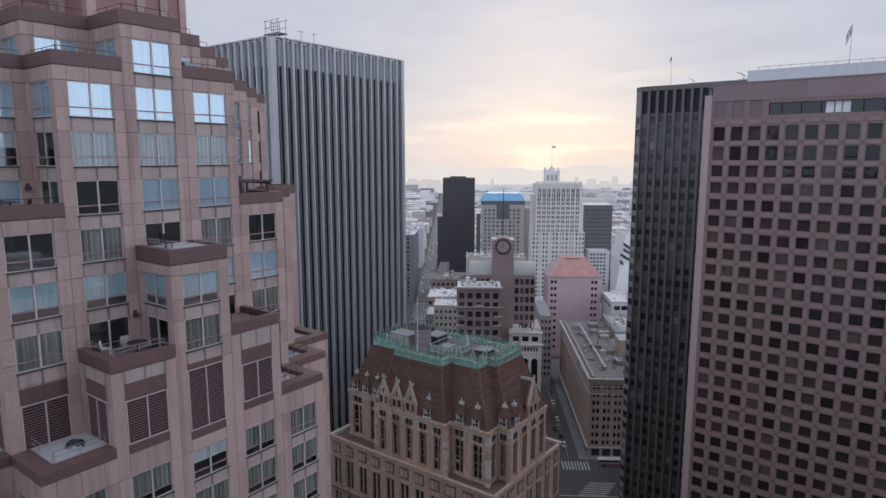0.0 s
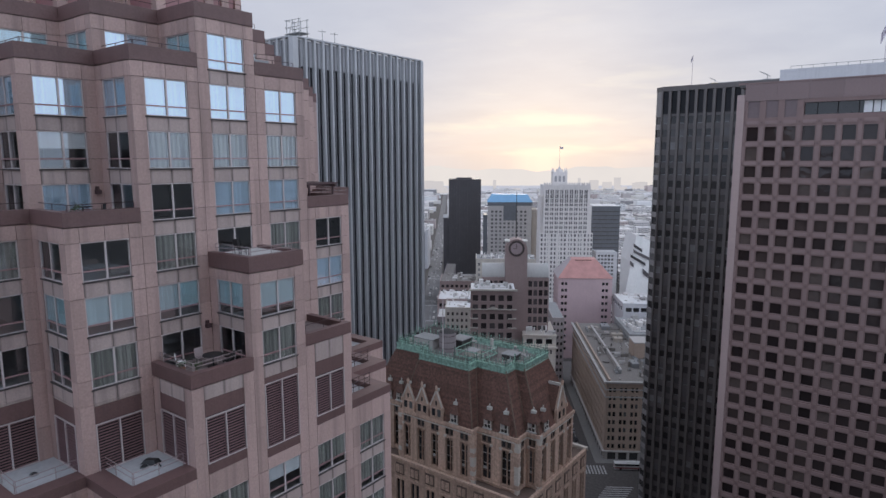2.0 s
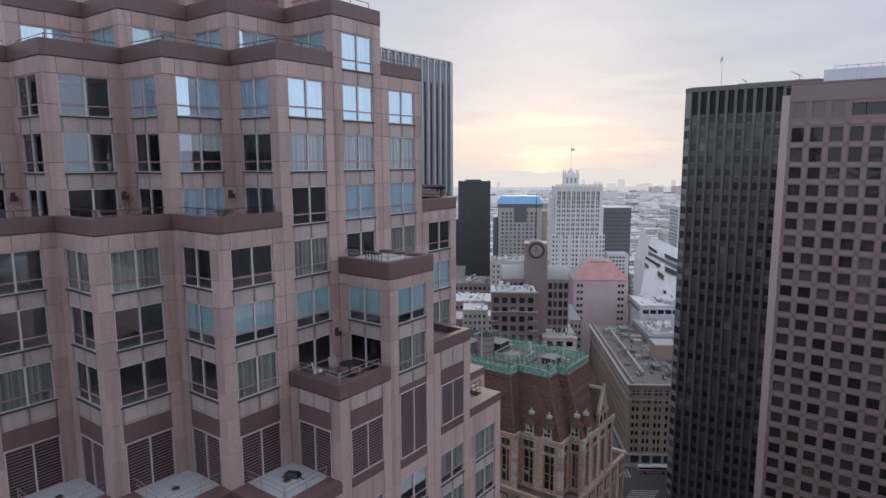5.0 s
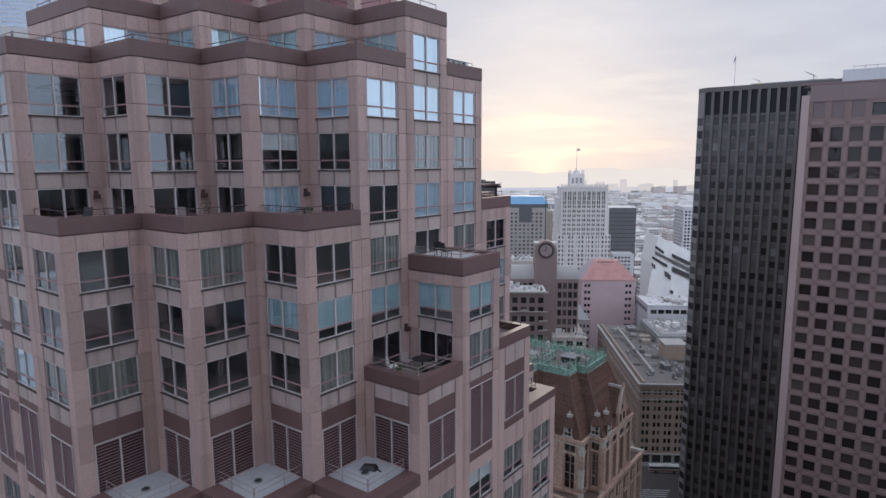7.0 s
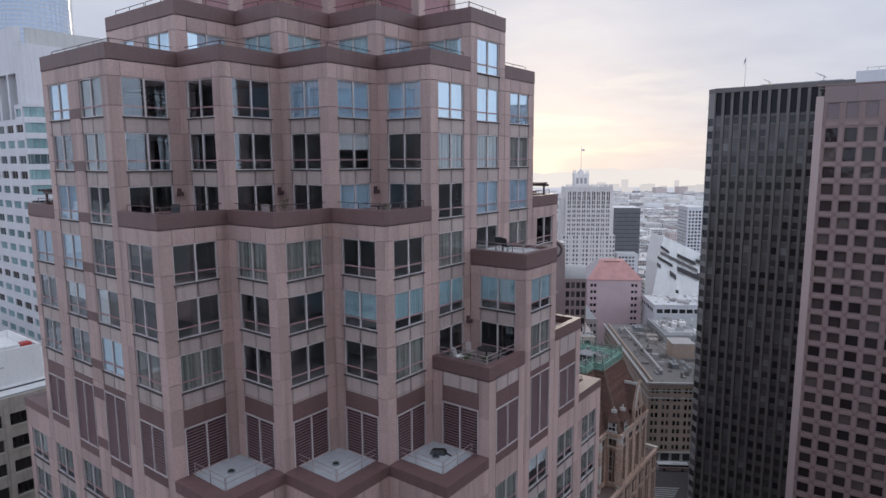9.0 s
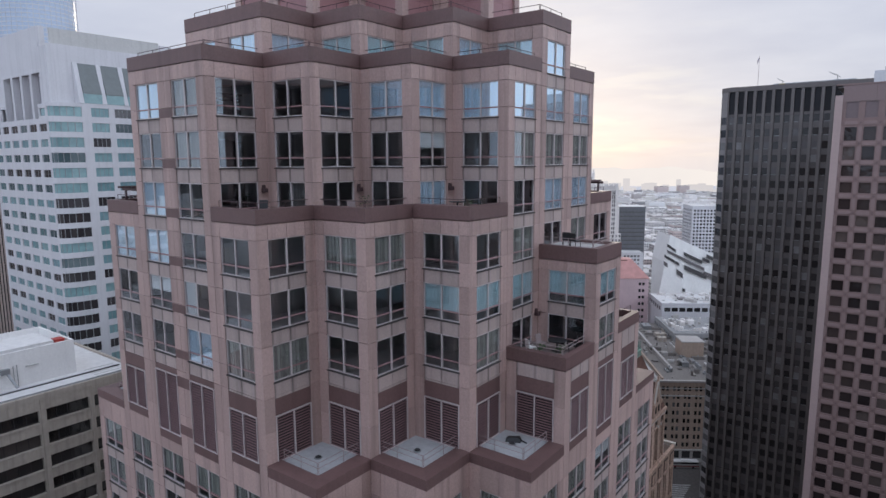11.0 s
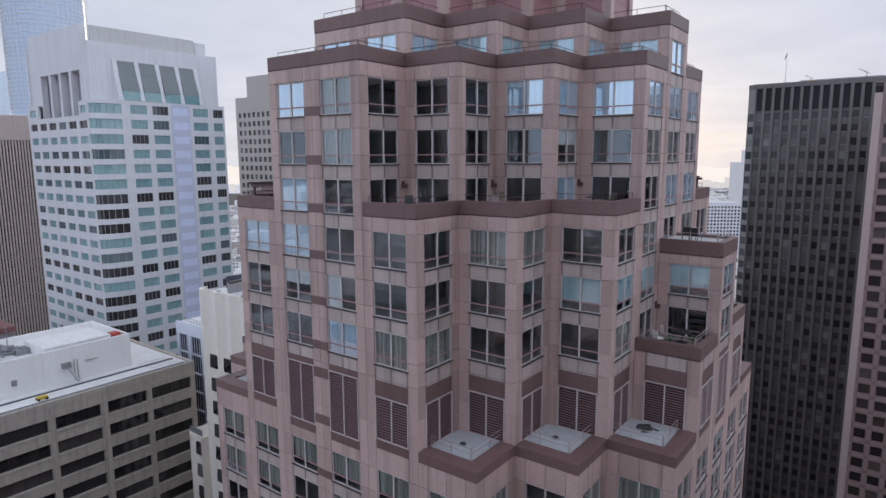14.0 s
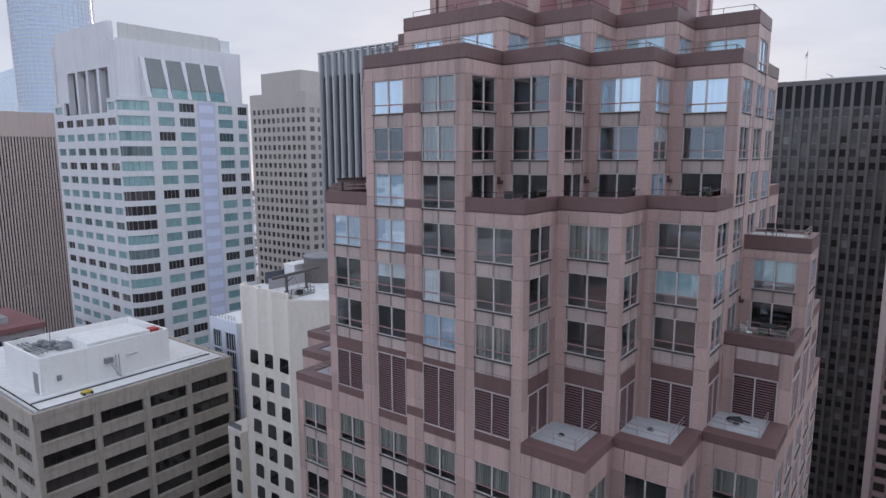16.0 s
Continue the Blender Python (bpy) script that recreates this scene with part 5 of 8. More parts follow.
for k in range(4):
    a0 = 7.3 + k * 5.1
    part("sloped_glazing", Acc().hexa([we.at(a0, 140.9, 0.1), we.at(a0 + 4.05, 140.9, 0.1), we.at(a0 + 4.05, 140.9, AE), we.at(a0, 140.9, AE), we.at(a0, 147.9, AE + 0.15), we.at(a0 + 4.05, 147.9, AE + 0.15), we.at(a0 + 4.05, 147.9, AE + 0.005), we.at(a0, 147.9, AE + 0.005)]), GLAZING, white, "dark sloping glazing")
    part("attic_window", Acc().wbox(we, a0, a0 + 4.05, 138.75, 140.88, AE + 0.004, 0.0), PANE_TEAL, white)
for k in range(5):
    a0 = 6.25 + k * 5.1
    part("sloped_fin", Acc().hexa([we.at(a0, 138.71, 0.25), we.at(a0 + 1.0, 138.71, 0.25), we.at(a0 + 1.0, 138.71, AE), we.at(a0, 138.71, AE), we.at(a0, 148.0, AE + 0.4), we.at(a0 + 1.0, 148.0, AE + 0.4), we.at(a0 + 1.0, 148.0, AE + 0.005), we.at(a0, 148.0, AE + 0.005)]), WHITE_STONE, white)
part("parapet_screen", Acc().wbox(we, 2.4, 27.9, 151.703, 155.2, -3.9, -3.2), CONCRETE_LT, white)
part("parapet_screen", Acc().wbox(we, 28.5, 31.3, 151.703, 154.8, -5.0, -3.4), WHITE_STONE, white)
plain_sides(white, -215.5, -183.6, 48.6, 77.5, 0, 151.0, WHITE_STONE, "shell")
part("side_wall", Acc().box(-215.6, -214.9, 44.7, 77.7, 0, 152.4), WHITE_STONE, white)

settle((-191.3, 55.2), (-4.84, 3.21, -6.74), 1.0421)

# concrete office block with ribbon windows and a white roof
block = thing("concrete_office_block", "beige concrete office block with dark ribbon windows", "building")
we, ws = Wall((-126.0, 3.7), (-126.0, 34.3)), Wall((-166.0, 3.7), (-126.0, 3.7))
rows = rows_down(87.65, 3.72, 2.0, 23)
GLASS_RIBBON = window_material("ribbon_window_pane", [(0.0, (0.012, 0.011, 0.011)), (0.4, (0.03, 0.026, 0.025)), (0.8, (0.07, 0.06, 0.055))])
BCOLS = [(0.7, 7.7), (8.6, 15.0), (16.0, 22.2), (22.95, 29.8)]
facade(block, we, 0, 89.3, BCOLS, rows, CONCRETE, GLASS_RIBBON, 0.55, cap=100, m=(1, 0), bars=3, bar_mat=VOID)
facade(block, ws, 0, 89.3, [(2, 8), (9.5, 15.5), (17, 23), (24.5, 30.5), (32, 38)], rows, CONCRETE, GLASS_RIBBON, 0.55, cap=100, m=(0, 1), bars=3, bar_mat=VOID)
for a in (8.15, 15.5, 22.57):
    part("pilaster", Acc().wbox(we, a - 0.27, a + 0.27, 0, 89.25, 0.0, 0.12), CONCRETE, block)
for r0, r1 in rows:
    for c0, c1 in BCOLS:
        part("window_ledge", Acc().wbox(we, c0, c1, r0 - 0.22, r0 - 0.02, -0.2, 0.1), CONCRETE, block)
plain_sides(block, -165.8, -126.9, 4.6, 34.2, 0, 89.2, VOID, "shell")
part("coping", Acc().wbox(we, 0, 30.6, 89.3, 90.2, -0.4, 0.08, 0.4, 0), CONCRETE, block)
part("coping", Acc().wbox(ws, 0, 40.0, 89.3, 90.2, -0.4, 0.08, 0, 0.4), CONCRETE, block)
part("coping", Acc().box(-166, -126.5, 33.9, 34.3, 89.3, 90.2), CONCRETE, block)
part("roof", Acc().box(-165.9, -126.42, 4.12, 33.88, 89.3, 89.85), ROOFWHITE, block)
pent = thing("roof_penthouse", "white plant penthouse with open top on a flat white roof", "plant room")
px0, px1, py0, py1, pz0, pz1 = -147.0, -133.2, 7.5, 27.2, 89.86, 95.5
t = 0.35
for args in ((px0, px1, py0, py0 + t), (px0, px1, py1 - t, py1)):
    part("wall", Acc().box(*args, pz0, pz1), WHITEPAINT, pent)
for args in ((px0, px0 + t), (px1 - t, px1)):
    part("wall", Acc().box(*args, py0 + t + 0.003, py1 - t - 0.003, pz0, pz1), WHITEPAINT, pent)
part("deck", Acc().box(px0 + t, px1 - t, py0 + t, py1 - t, pz1 - 1.6, pz1 - 1.3), ROOFWHITE, pent)
part("plant_box", Acc().box(-141.5, -134.0, 14.5, 24.5, pz1 - 1.29, pz1 + 0.35), ROOFWHITE, pent, "white raised roof box")
lw = Wall((px1, py0), (px1, py1))
part("door_louvre", Acc().wbox(Wall((px0, py0), (px1, py0)), 11.2, 12.9, pz0 + 0.1, pz0 + 3.2, 0, 0.05), METAL, pent, "grey louvred door")
part("duct_mark", Acc().wbox(lw, 12.4, 14.2, pz0 + 2.9, pz0 + 3.1, 0, 0.25), CONCRETE_LT, pent, "small concrete ledge")
for k in range(3):
    ch = thing("roof_cooler", "grey roof cooling unit with round pipes", "cooling unit", "roof cooling units")
    x, y = -144.3 + k * 1.8, 10.5 + k * 1.0
    part("casing", Acc().box(x, x + 1.4, y, y + 2.2, pz1 - 1.3, pz1 - 0.4), METAL, ch)
    part("fan", Acc().tube((x + 0.7, y + 1.1, pz1 - 0.4), (x + 0.7, y + 1.1, pz1 - 0.05), 0.5, 12), METAL, ch)
    part("pipe", Acc().tube((x, y - 0.2, pz1 - 0.6), (x + 1.6, y - 0.4, pz1 - 0.3), 0.16, 8), METAL, ch)
for k in range(3):
    part("pipe_rack", Acc().tube((-146.4, 9.2 + k * 0.6, pz1 - 0.7), (-138.0, 9.2 + k * 0.6, pz1 - 0.6), 0.14, 6), METAL, pent)
red = solid("red_roof_unit", Acc().box(-136.5, -134.9, 25.1, 26.5, pz1 - 1.3, pz1 + 0.1), surface("red_paint", (0.42, 0.05, 0.04), 0.5), "small red machine on the penthouse roof", "machine")
aerial = solid("whip_aerial", Acc().tube((-141.0, 12.0, pz1 - 1.3), (-141.0, 12.0, pz1 + 6.0), 0.09, 5, 0.04), METAL, "thin grey whip aerial on a roof", "aerial")
cart = thing("yellow_roof_cart", "small yellow cart with dark wheels on a white roof", "cart")
part("tray", Acc().box(-129.2, -128.5, 11.2, 12.5, 90.1, 90.4), YELLOW, cart)
for x, y in ((-129.2, 11.3), (-128.5, 11.3), (-129.2, 12.4), (-128.5, 12.4)):
    part("wheel", Acc().tube((x - 0.08, y, 90.05), (x + 0.08, y, 90.05), 0.2, 10), BLACKTHING, cart)
for k in range(5):
    part("roof_seam", Acc().box(-132.9 + k * 1.2, -132.7 + k * 1.2, 28.2 + (k % 2) * 0.1, 33.0, 89.86, 89.93), CONCRETE_LT, block)
part("roof_walkway", Acc().box(-131.9, -130.9, 5.5, 33.0, 89.855, 89.9), MEMBRANE, block)
for x in (-127.6, -131.0):
    part("roof_track", Acc().box(x, x + 0.12, 5.0, 33.2, 89.9, 90.05), HILL, block, "dark track of the cleaning cradle")
part("roof_track", Acc().box(-150.0, -127.65, 5.0, 5.12, 89.9, 90.05), HILL, block, "dark track of the cleaning cradle")
part("coping_edge", Acc().box(-126.62, -126.4, 4.2, 33.8, 90.203, 90.3), METAL, block, "dark metal coping edge")
part("coping_edge", Acc().box(-165.8, -126.63, 3.95, 4.2, 90.203, 90.3), METAL, block, "dark metal coping edge")
part("wall_ladder", Acc().tube((px1 + 0.15, 18.2, 89.86), (px1 + 0.15, 18.2, 93.4), 0.05, 5).tube((px1 + 0.15, 18.7, 89.86), (px1 + 0.15, 18.7, 93.4), 0.05, 5), METAL, pent, "grey wall ladder")
part("wall_duct", Acc().tube((px1 + 0.3, 17.2, 92.6), (px1 + 1.9, 18.0, 90.3), 0.22, 8).box(px1 + 0.003, px1 + 0.7, 16.4, 17.6, 92.4, 93.2), METAL, pent, "grey duct running down from the wall")
part("wall_box", Acc().box(px1 + 0.003, px1 + 0.3, 9.6, 10.2, 91.6, 92.4), METAL, pent)
for k in range(4):
    part("conduit", Acc().tube((px0 + 3.0 + k * 0.5, 8.6, pz1 - 1.1), (px0 + 5.0 + k * 0.7, 14.0, pz1 - 0.9), 0.1, 6), METAL, pent)

settle((-128.4, 21.2), (-0.16, 0.04, -1.89), 1.0085)

# white tower with scalloped walls
scal = thing("scalloped_tower", "white scalloped concrete tower with small dark rounded windows", "building")


def scalloped_wall(x0, x1, y, r, flutes, depth=0.55):
    """Outline from the right-hand corner along a rippled front to a rounded corner and back: a list of points."""
    pts, n = [], 16
    L = (x1 - x0 - r) / flutes
    for k in range(flutes):
        for i in range(n):
            f = i / n
            pts.append((x1 - (k + f) * L, y + depth * math.sin(math.pi * f)))
    for i in range(13):
        t = radians(-90 - 90 * i / 12)
        pts.append((x0 + r + r * math.cos(t), y + r + r * math.sin(t)))
    return pts[::-1], L


def rounded_window(c, half, h, z, y):
    """A dark window with softened corners, facing the front, set into the wall."""
    prof = [(-half, 0.2), (-half + 0.2, 0), (half - 0.2, 0), (half, 0.2), (half, h - 0.2), (half - 0.2, h), (-half + 0.2, h), (-half, h - 0.2)]
    a = Acc()
    a.v = [(c + px, y + 0.25, z + pz) for px, pz in prof] + [(c + px, y - 0.03 - 0.12 * (px / half) ** 2, z + pz) for px, pz in prof]
    a.f = [tuple(range(8)), tuple(range(15, 7, -1))] + [(i, 8 + i, 8 + (i + 1) % 8, (i + 1) % 8) for i in range(8)]
    return a


front, L = scalloped_wall(-119.15, -106.4, 31.2, 1.8, 3)
ring = [(-119.15, 52.0)] + front + [(-99.5, 36.3), (-99.5, 52.0)]
part("shaft", Acc().poly(ring, 0, 103.5), OFFWHITE, scal)
part("roof", Acc().poly([(x * 0.95 + 0.05 * -109, y * 0.95 + 0.05 * 42) for x, y in ring], 103.0, 103.52), ROOFWHITE, scal)
for j in range(22):
    z = 91.9 - j * 3.85
    part("string_course", Acc().poly([(x * 1.004 + 109 * 0.004, y * 1.004 - 42 * 0.004) for x, y in ring], z + 2.55, z + 2.67), OFFWHITE, scal)
    for k in range(3):
        part("window", rounded_window(-106.4 - (k + 0.5) * L, 1.2, 2.2, z, 31.68), PANE_DARK, scal, "dark rounded window")
front2, L2 = scalloped_wall(-123.1, -118.6, 30.3, 1.6, 1)
part("shoulder", Acc().poly([(-123.1, 46.0)] + front2 + [(-118.6, 46.0)], 0, 79.8), OFFWHITE, scal, "lower rounded shoulder of the tower")
part("shoulder_rail", Acc().box(-122.6, -119.2, 30.9, 31.0, 79.8, 80.8), METAL, scal)
for j in range(8):
    part("window", rounded_window(-118.6 - 0.5 * L2, 1.2, 2.2, 76.5 - j * 3.85, 30.8), PANE_DARK, scal, "dark rounded window")
for x, y in ((-116.5, 33.0), (-106.5, 32.2), (-116.5, 50.5)):
    part("roof_kerb", Acc().box(x - 0.4, x + 0.4, y, y + 0.8, 103.52, 103.9), CONCRETE_LT, scal)
part("parapet", Acc().poly(front + [(-106.6, 31.7)] + [(x * 0.985 - 0.015 * 109, y + 0.45) for x, y in front[::-1]], 103.53, 104.3), OFFWHITE, scal)
disc = solid("landing_disc", Acc().tube((-112.6, 38.4, 103.52), (-112.6, 38.4, 103.75), 5.3, 40), ROOFWHITE, "round pale raised disc on a white tower roof", "roof disc")
rig = thing("roof_gantry", "dark steel window-cleaning gantry with a cradle on a white roof", "gantry")
for y in (33.6, 37.4):
    part("post", Acc().box(-109.75, -109.45, y, y + 0.3, 103.76, 106.3), BLACKGAP, rig)
    part("strut", Acc().tube((-109.6, y + 0.15, 105.4), (-108.0, y + 0.15, 106.35), 0.08, 6), BLACKGAP, rig)
part("beam", Acc().hexa([(-109.8, 31.2, 106.1), (-109.4, 31.2, 106.1), (-109.4, 40.2, 106.5), (-109.8, 40.2, 106.5), (-109.8, 31.2, 106.5), (-109.4, 31.2, 106.5), (-109.4, 40.2, 106.9), (-109.8, 40.2, 106.9)]), BLACKGAP, rig, "long dark steel beam")
part("cradle_floor", Acc().box(-107.5, -106.7, 31.6, 36.7, 103.55, 103.75), METAL, rig)
for x in (-107.5, -106.7):
    for z in (104.1, 104.6):
        part("cradle_rail", Acc().tube((x, 31.6, z), (x, 36.7, z), 0.05, 6), BLACKTHING, rig)
    for k in range(5):
        part("cradle_post", Acc().tube((x, 31.7 + k * 1.22, 103.75), (x, 31.7 + k * 1.22, 104.6), 0.05, 6), BLACKTHING, rig)
part("winch", Acc().box(-107.3, -106.9, 33.6, 34.6, 103.76, 104.5), BLACKTHING, rig)
part("cable", Acc().tube((-107.1, 34.1, 104.5), (-108.1, 34.1, 106.3), 0.03, 5), BLACKGAP, rig)
part("cable", Acc().tube((-107.1, 36.2, 104.6), (-108.1, 36.9, 106.3), 0.03, 5), BLACKGAP, rig)
screen = thing("glass_screen", "pale glazed wind screen with thin posts on a roof", "screen")
for k in range(6):
    part("pane", Acc().box(-112.9, -112.84, 33.0 + k * 1.5, 34.42 + k * 1.5, 103.9, 105.6), PANE_PALE, screen)
    part("post", Acc().tube((-112.87, 32.96 + k * 1.5, 103.76), (-112.87, 32.96 + k * 1.5, 105.7), 0.05, 5), METAL, screen)
drum = thing("dark_roof_drum", "dark grey round plant drum on a white roof", "plant drum")
part("wall", Acc().tube((-112.6, 43.6, 103.53), (-112.6, 43.6, 107.8), 3.0, 28), BLACKSTONE, drum)
part("rim", Acc().tube((-112.6, 43.6, 107.803), (-112.6, 43.6, 108.0), 3.1, 28), METAL, drum)
box = thing("white_plant_box", "low white plant box beside a dark drum", "plant box")
part("wall", Acc().box(-118.0, -115.4, 40.0, 46.0, 103.53, 106.3), WHITEPAINT, box)
part("lid", Acc().box(-118.15, -115.25, 39.85, 46.15, 106.303, 106.5), WHITEPAINT, box)
part("side_screen", Acc().box(-118.6, -118.2, 36.5, 46.0, 103.53, 105.4), PANE_SLIM, box, "dark blue side screen")

settle((-112.8, 31.2), (0.37, -0.09, -2.58), 1.0164)

# slim blue-white block between them
slim = thing("slim_office_block", "narrow white office block with blue-grey strip windows", "building")
w = Wall((-140.6, 39.5), (-132.0, 39.5))
SLIM_WALL = surface("blue_white_panel", (0.70, 0.73, 0.82), 0.6, 0.04, 1.0)
facade(slim, w, 0, 94.2, [(0.9, 3.6), (4.9, 8.0)], rows_down(92.0, 3.6, 3.3, 25), SLIM_WALL, PANE_SLIM, 0.25, cap=80, bars=3, bar_mat=SLIM_WALL)
plain_sides(slim, -140.5, -132.1, 40.2, 60, 0, 94.0, WHITEPAINT, "shell")
a = Acc()
for k in range(9):
    a.tube((-140.6 + k, 39.7, 94.2), (-140.6 + k, 39.7, 95.3), 0.05, 4)
for h in (94.75, 95.2):
    a.tube((-140.6, 39.7, h), (-132.4, 39.7, h), 0.05, 4)
solid("roof_guard_rail", a, METAL, "thin grey rail on a narrow roof", "railing")

settle((-134.9, 39.5), (-0.30, 0.35, -3.40), 1.0200)

# brown tower with fine vertical ribs
ribbed = thing("ribbed_brown_tower", "brown stone tower with fine vertical ribs", "building")
we = Wall((-247.0, 14.0), (-247.0, 56.2))
n = 52
for k in range(n):
    a = k * we.length / n
    part("rib", Acc().wbox(we, a + 0.1, a + 0.56, 0, 131.0, 0, 0.4), BROWNRIB, ribbed)
    part("window_strip", Acc().wbox(we, a + 0.57, a + we.length / n + 0.09, 0, 131.0, -0.3, 0.05), PANE_STRIP, ribbed)
part("attic_band", Acc().wbox(we, 0, we.length, 131.0, 138.2, -0.5, 0.52), BROWNRIB, ribbed)
plain_sides(ribbed, -289, -247.35, 14.2, 56, 0, 138.0, BROWNRIB, "shell")

settle((-247.0, 47.3), (-14.06, 5.25, -11.35), 1.0769)

# low brick house with a red roof
redh = thing("red_roofed_building", "old grey-mauve building with a dull red flat roof", "building")
part("wall", Acc().box(-205, -183.5, 5, 26, 0, 88.0), MAUVEWALL, redh)
part("cornice", Acc().box(-205.4, -183.1, 4.6, 26.4, 88.0, 89.1), DULLRED, redh)
part("roof_hatch", Acc().box(-192, -188, 18, 21, 89.1, 90.5), ROOFGREY, redh)
rw = Wall((-183.5, 5), (-183.5, 26))
for k in range(6):
    for j in range(5):
        part("window", Acc().wbox(rw, 1.5 + k * 3.3, 3.1 + k * 3.3, 84.5 - j * 4, 86.6 - j * 4, 0.0, 0.04), PANE_DARK, redh)

settle((-183.5, 18.0), (-8.23, 2.14, -8.48), 1.0578)

# grey-brown tower further off
grey = thing("grey_stone_tower", "grey-brown stone office tower with a grid of small windows", "building")
w = Wall((-278.5, 149.0), (-241.0, 149.0))
facade(grey, w, 0, 152.8, spread(1.9, 3.3, 1.95, 11), rows_down(146.2, 3.85, 2.15, 37), GREYTOWER, PANE_DARK, 0.4, cap=132, m=(0, 1), bars=1, bar_mat=CREAM)
we = Wall((-241.0, 149.0), (-241.0, 185.0))
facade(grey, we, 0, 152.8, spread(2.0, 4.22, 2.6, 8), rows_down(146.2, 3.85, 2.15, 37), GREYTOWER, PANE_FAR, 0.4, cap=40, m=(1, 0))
plain_sides(grey, -278.4, -241.7, 149.8, 185, 0, 152.6, GREYTOWER, "shell")
part("penthouse", Acc().box(-271, -244.8, 149.9, 180, 152.7, 161.6), GREYTOWER, grey)
far_slab = thing("far_slab_tower", "distant pale glass tower behind the grey one", "building")
part("core", Acc().box(-420, -404, 190, 215, 0, 168), PANE_BLUE, far_slab)
for k in range(36):
    part("floor_band", Acc().box(-420.5, -403.5, 189.5, 215.5, 20 + k * 4.1, 21.2 + k * 4.1), WHITE_STONE, far_slab)

settle((-259.5, 149.0), (-17.47, 15.79, -15.23), 1.0965)

# round glass tower far off
rnd = thing("round_glass_tower", "very tall rounded pale blue glass tower", "building")
RX, RY, RR = -785.0, 270.0, 38.5


def ring_pts(r, n=48):
    return [(RX + r * math.cos(2 * math.pi * k / n), RY + r * math.sin(2 * math.pi * k / n)) for k in range(n)]


def radius(z):
    return RR if z < 330 else RR * (1 - 0.35 * ((z - 330) / 85.0) ** 2)


prof = Acc()
zs = [0, 60, 120, 180, 220, 260, 300, 330, 345, 360, 375, 390, 402, 410]
n = 48
for z in zs:
    prof.v += [(x, y, z) for x, y in ring_pts(radius(z), n)]
for i in range(len(zs) - 1):
    prof.f += [(i * n + k, i * n + (k + 1) % n, (i + 1) * n + (k + 1) % n, (i + 1) * n + k) for k in range(n)]
prof.f.append(tuple(range((len(zs) - 1) * n, len(zs) * n)))
part("glass_skin", prof, PANE_BLUE, rnd, "pale blue curved glass skin")
for k in range(54):
    z = 118 + k * 4.3
    part("floor_band", Acc().poly(ring_pts(radius(z) + 0.5), z, z + 0.75), WHITE_STONE, rnd)
vert = Acc()
for k in range(48):
    for i in range(3, len(zs) - 1):
        (x0, y0), (x1, y1) = ring_pts(radius(zs[i]) + 0.4)[k], ring_pts(radius(zs[i + 1]) + 0.4)[k]
        vert.tube((x0, y0, zs[i]), (x1, y1, zs[i + 1]), 0.22, 4)
part("mullions", vert, WHITE_STONE, rnd, "", "stuff")
dg = thing("slanted_glass_tower", "distant pale glass tower with a slanting top", "building")
part("body", Acc().hexa([(-700, 150, 0), (-670, 150, 0), (-670, 190, 0), (-700, 190, 0), (-700, 150, 150), (-670, 150, 185), (-670, 190, 205), (-700, 190, 160)]), PANE_BLUE, dg)
for k in range(30):
    part("floor_band", Acc().box(-670.2, -669.8, 150, 190, 60 + k * 4.0, 60.6 + k * 4.0), WHITE_STONE, dg)

settle((-785.0, 268.8), (-110.3, 46.0, -27.4), 1.16)

# ---- old stone tower with a steep tiled roof ----
old = thing("old_stone_tower", "tan terracotta tower with steep tiled roof and green cresting", "building")
EAVE = [(-110, 105), (-98.6, 105), (-98.6, 102.4), (-79.3, 102.4), (-79.3, 104.4), (-69.9, 104.4), (-69.9, 108.2), (-66.9, 108.2), (-66.9, 124), (-110, 124)]
CREST = [(-103.3, 107), (-94.2, 107), (-94.2, 104), (-81.4, 104), (-81.4, 107), (-74.2, 107), (-74.2, 110.7), (-72.0, 110.7), (-72.0, 121), (-103.3, 121)]
ZB, ZE, ZC = 58.0, 70.0, 82.5
roof = Acc()
ncut = 26
for k in range(len(EAVE)):
    (ax, ay), (bx, by) = EAVE[k], EAVE[(k + 1) % 10]
    (cx, cy), (dx, dy) = CREST[k], CREST[(k + 1) % 10]
    for i in range(ncut):
        f0, f1 = i / ncut, (i + 1) / ncut
        L = lambda p, q, f: p + (q - p) * f
        o = 0.07
        nx, ny = (by - ay), -(bx - ax)
        s = math.hypot(nx, ny)
        nx, ny = nx / s * o, ny / s * o
        p0, p1 = (L(ax, cx, f0) + nx, L(ay, cy, f0) + ny), (L(bx, dx, f0) + nx, L(by, dy, f0) + ny)
        p2, p3 = (L(bx, dx, f1), L(by, dy, f1)), (L(ax, cx, f1), L(ay, cy, f1))
        z0, z1 = L(ZE, ZC, f0), L(ZE, ZC, f1)
        n = len(roof.v)
        roof.v += [(*p0, z0), (*p1, z0), (*p2, z1), (*p3, z1), (p0[0] - nx, p0[1] - ny, z0), (p1[0] - nx, p1[1] - ny, z0)]
        roof.f += [(n, n + 1, n + 2, n + 3), (n + 4, n + 5, n + 1, n)]
part("tiled_roof", roof, TILE, old, "dark brown tiled mansard roof laid in courses")
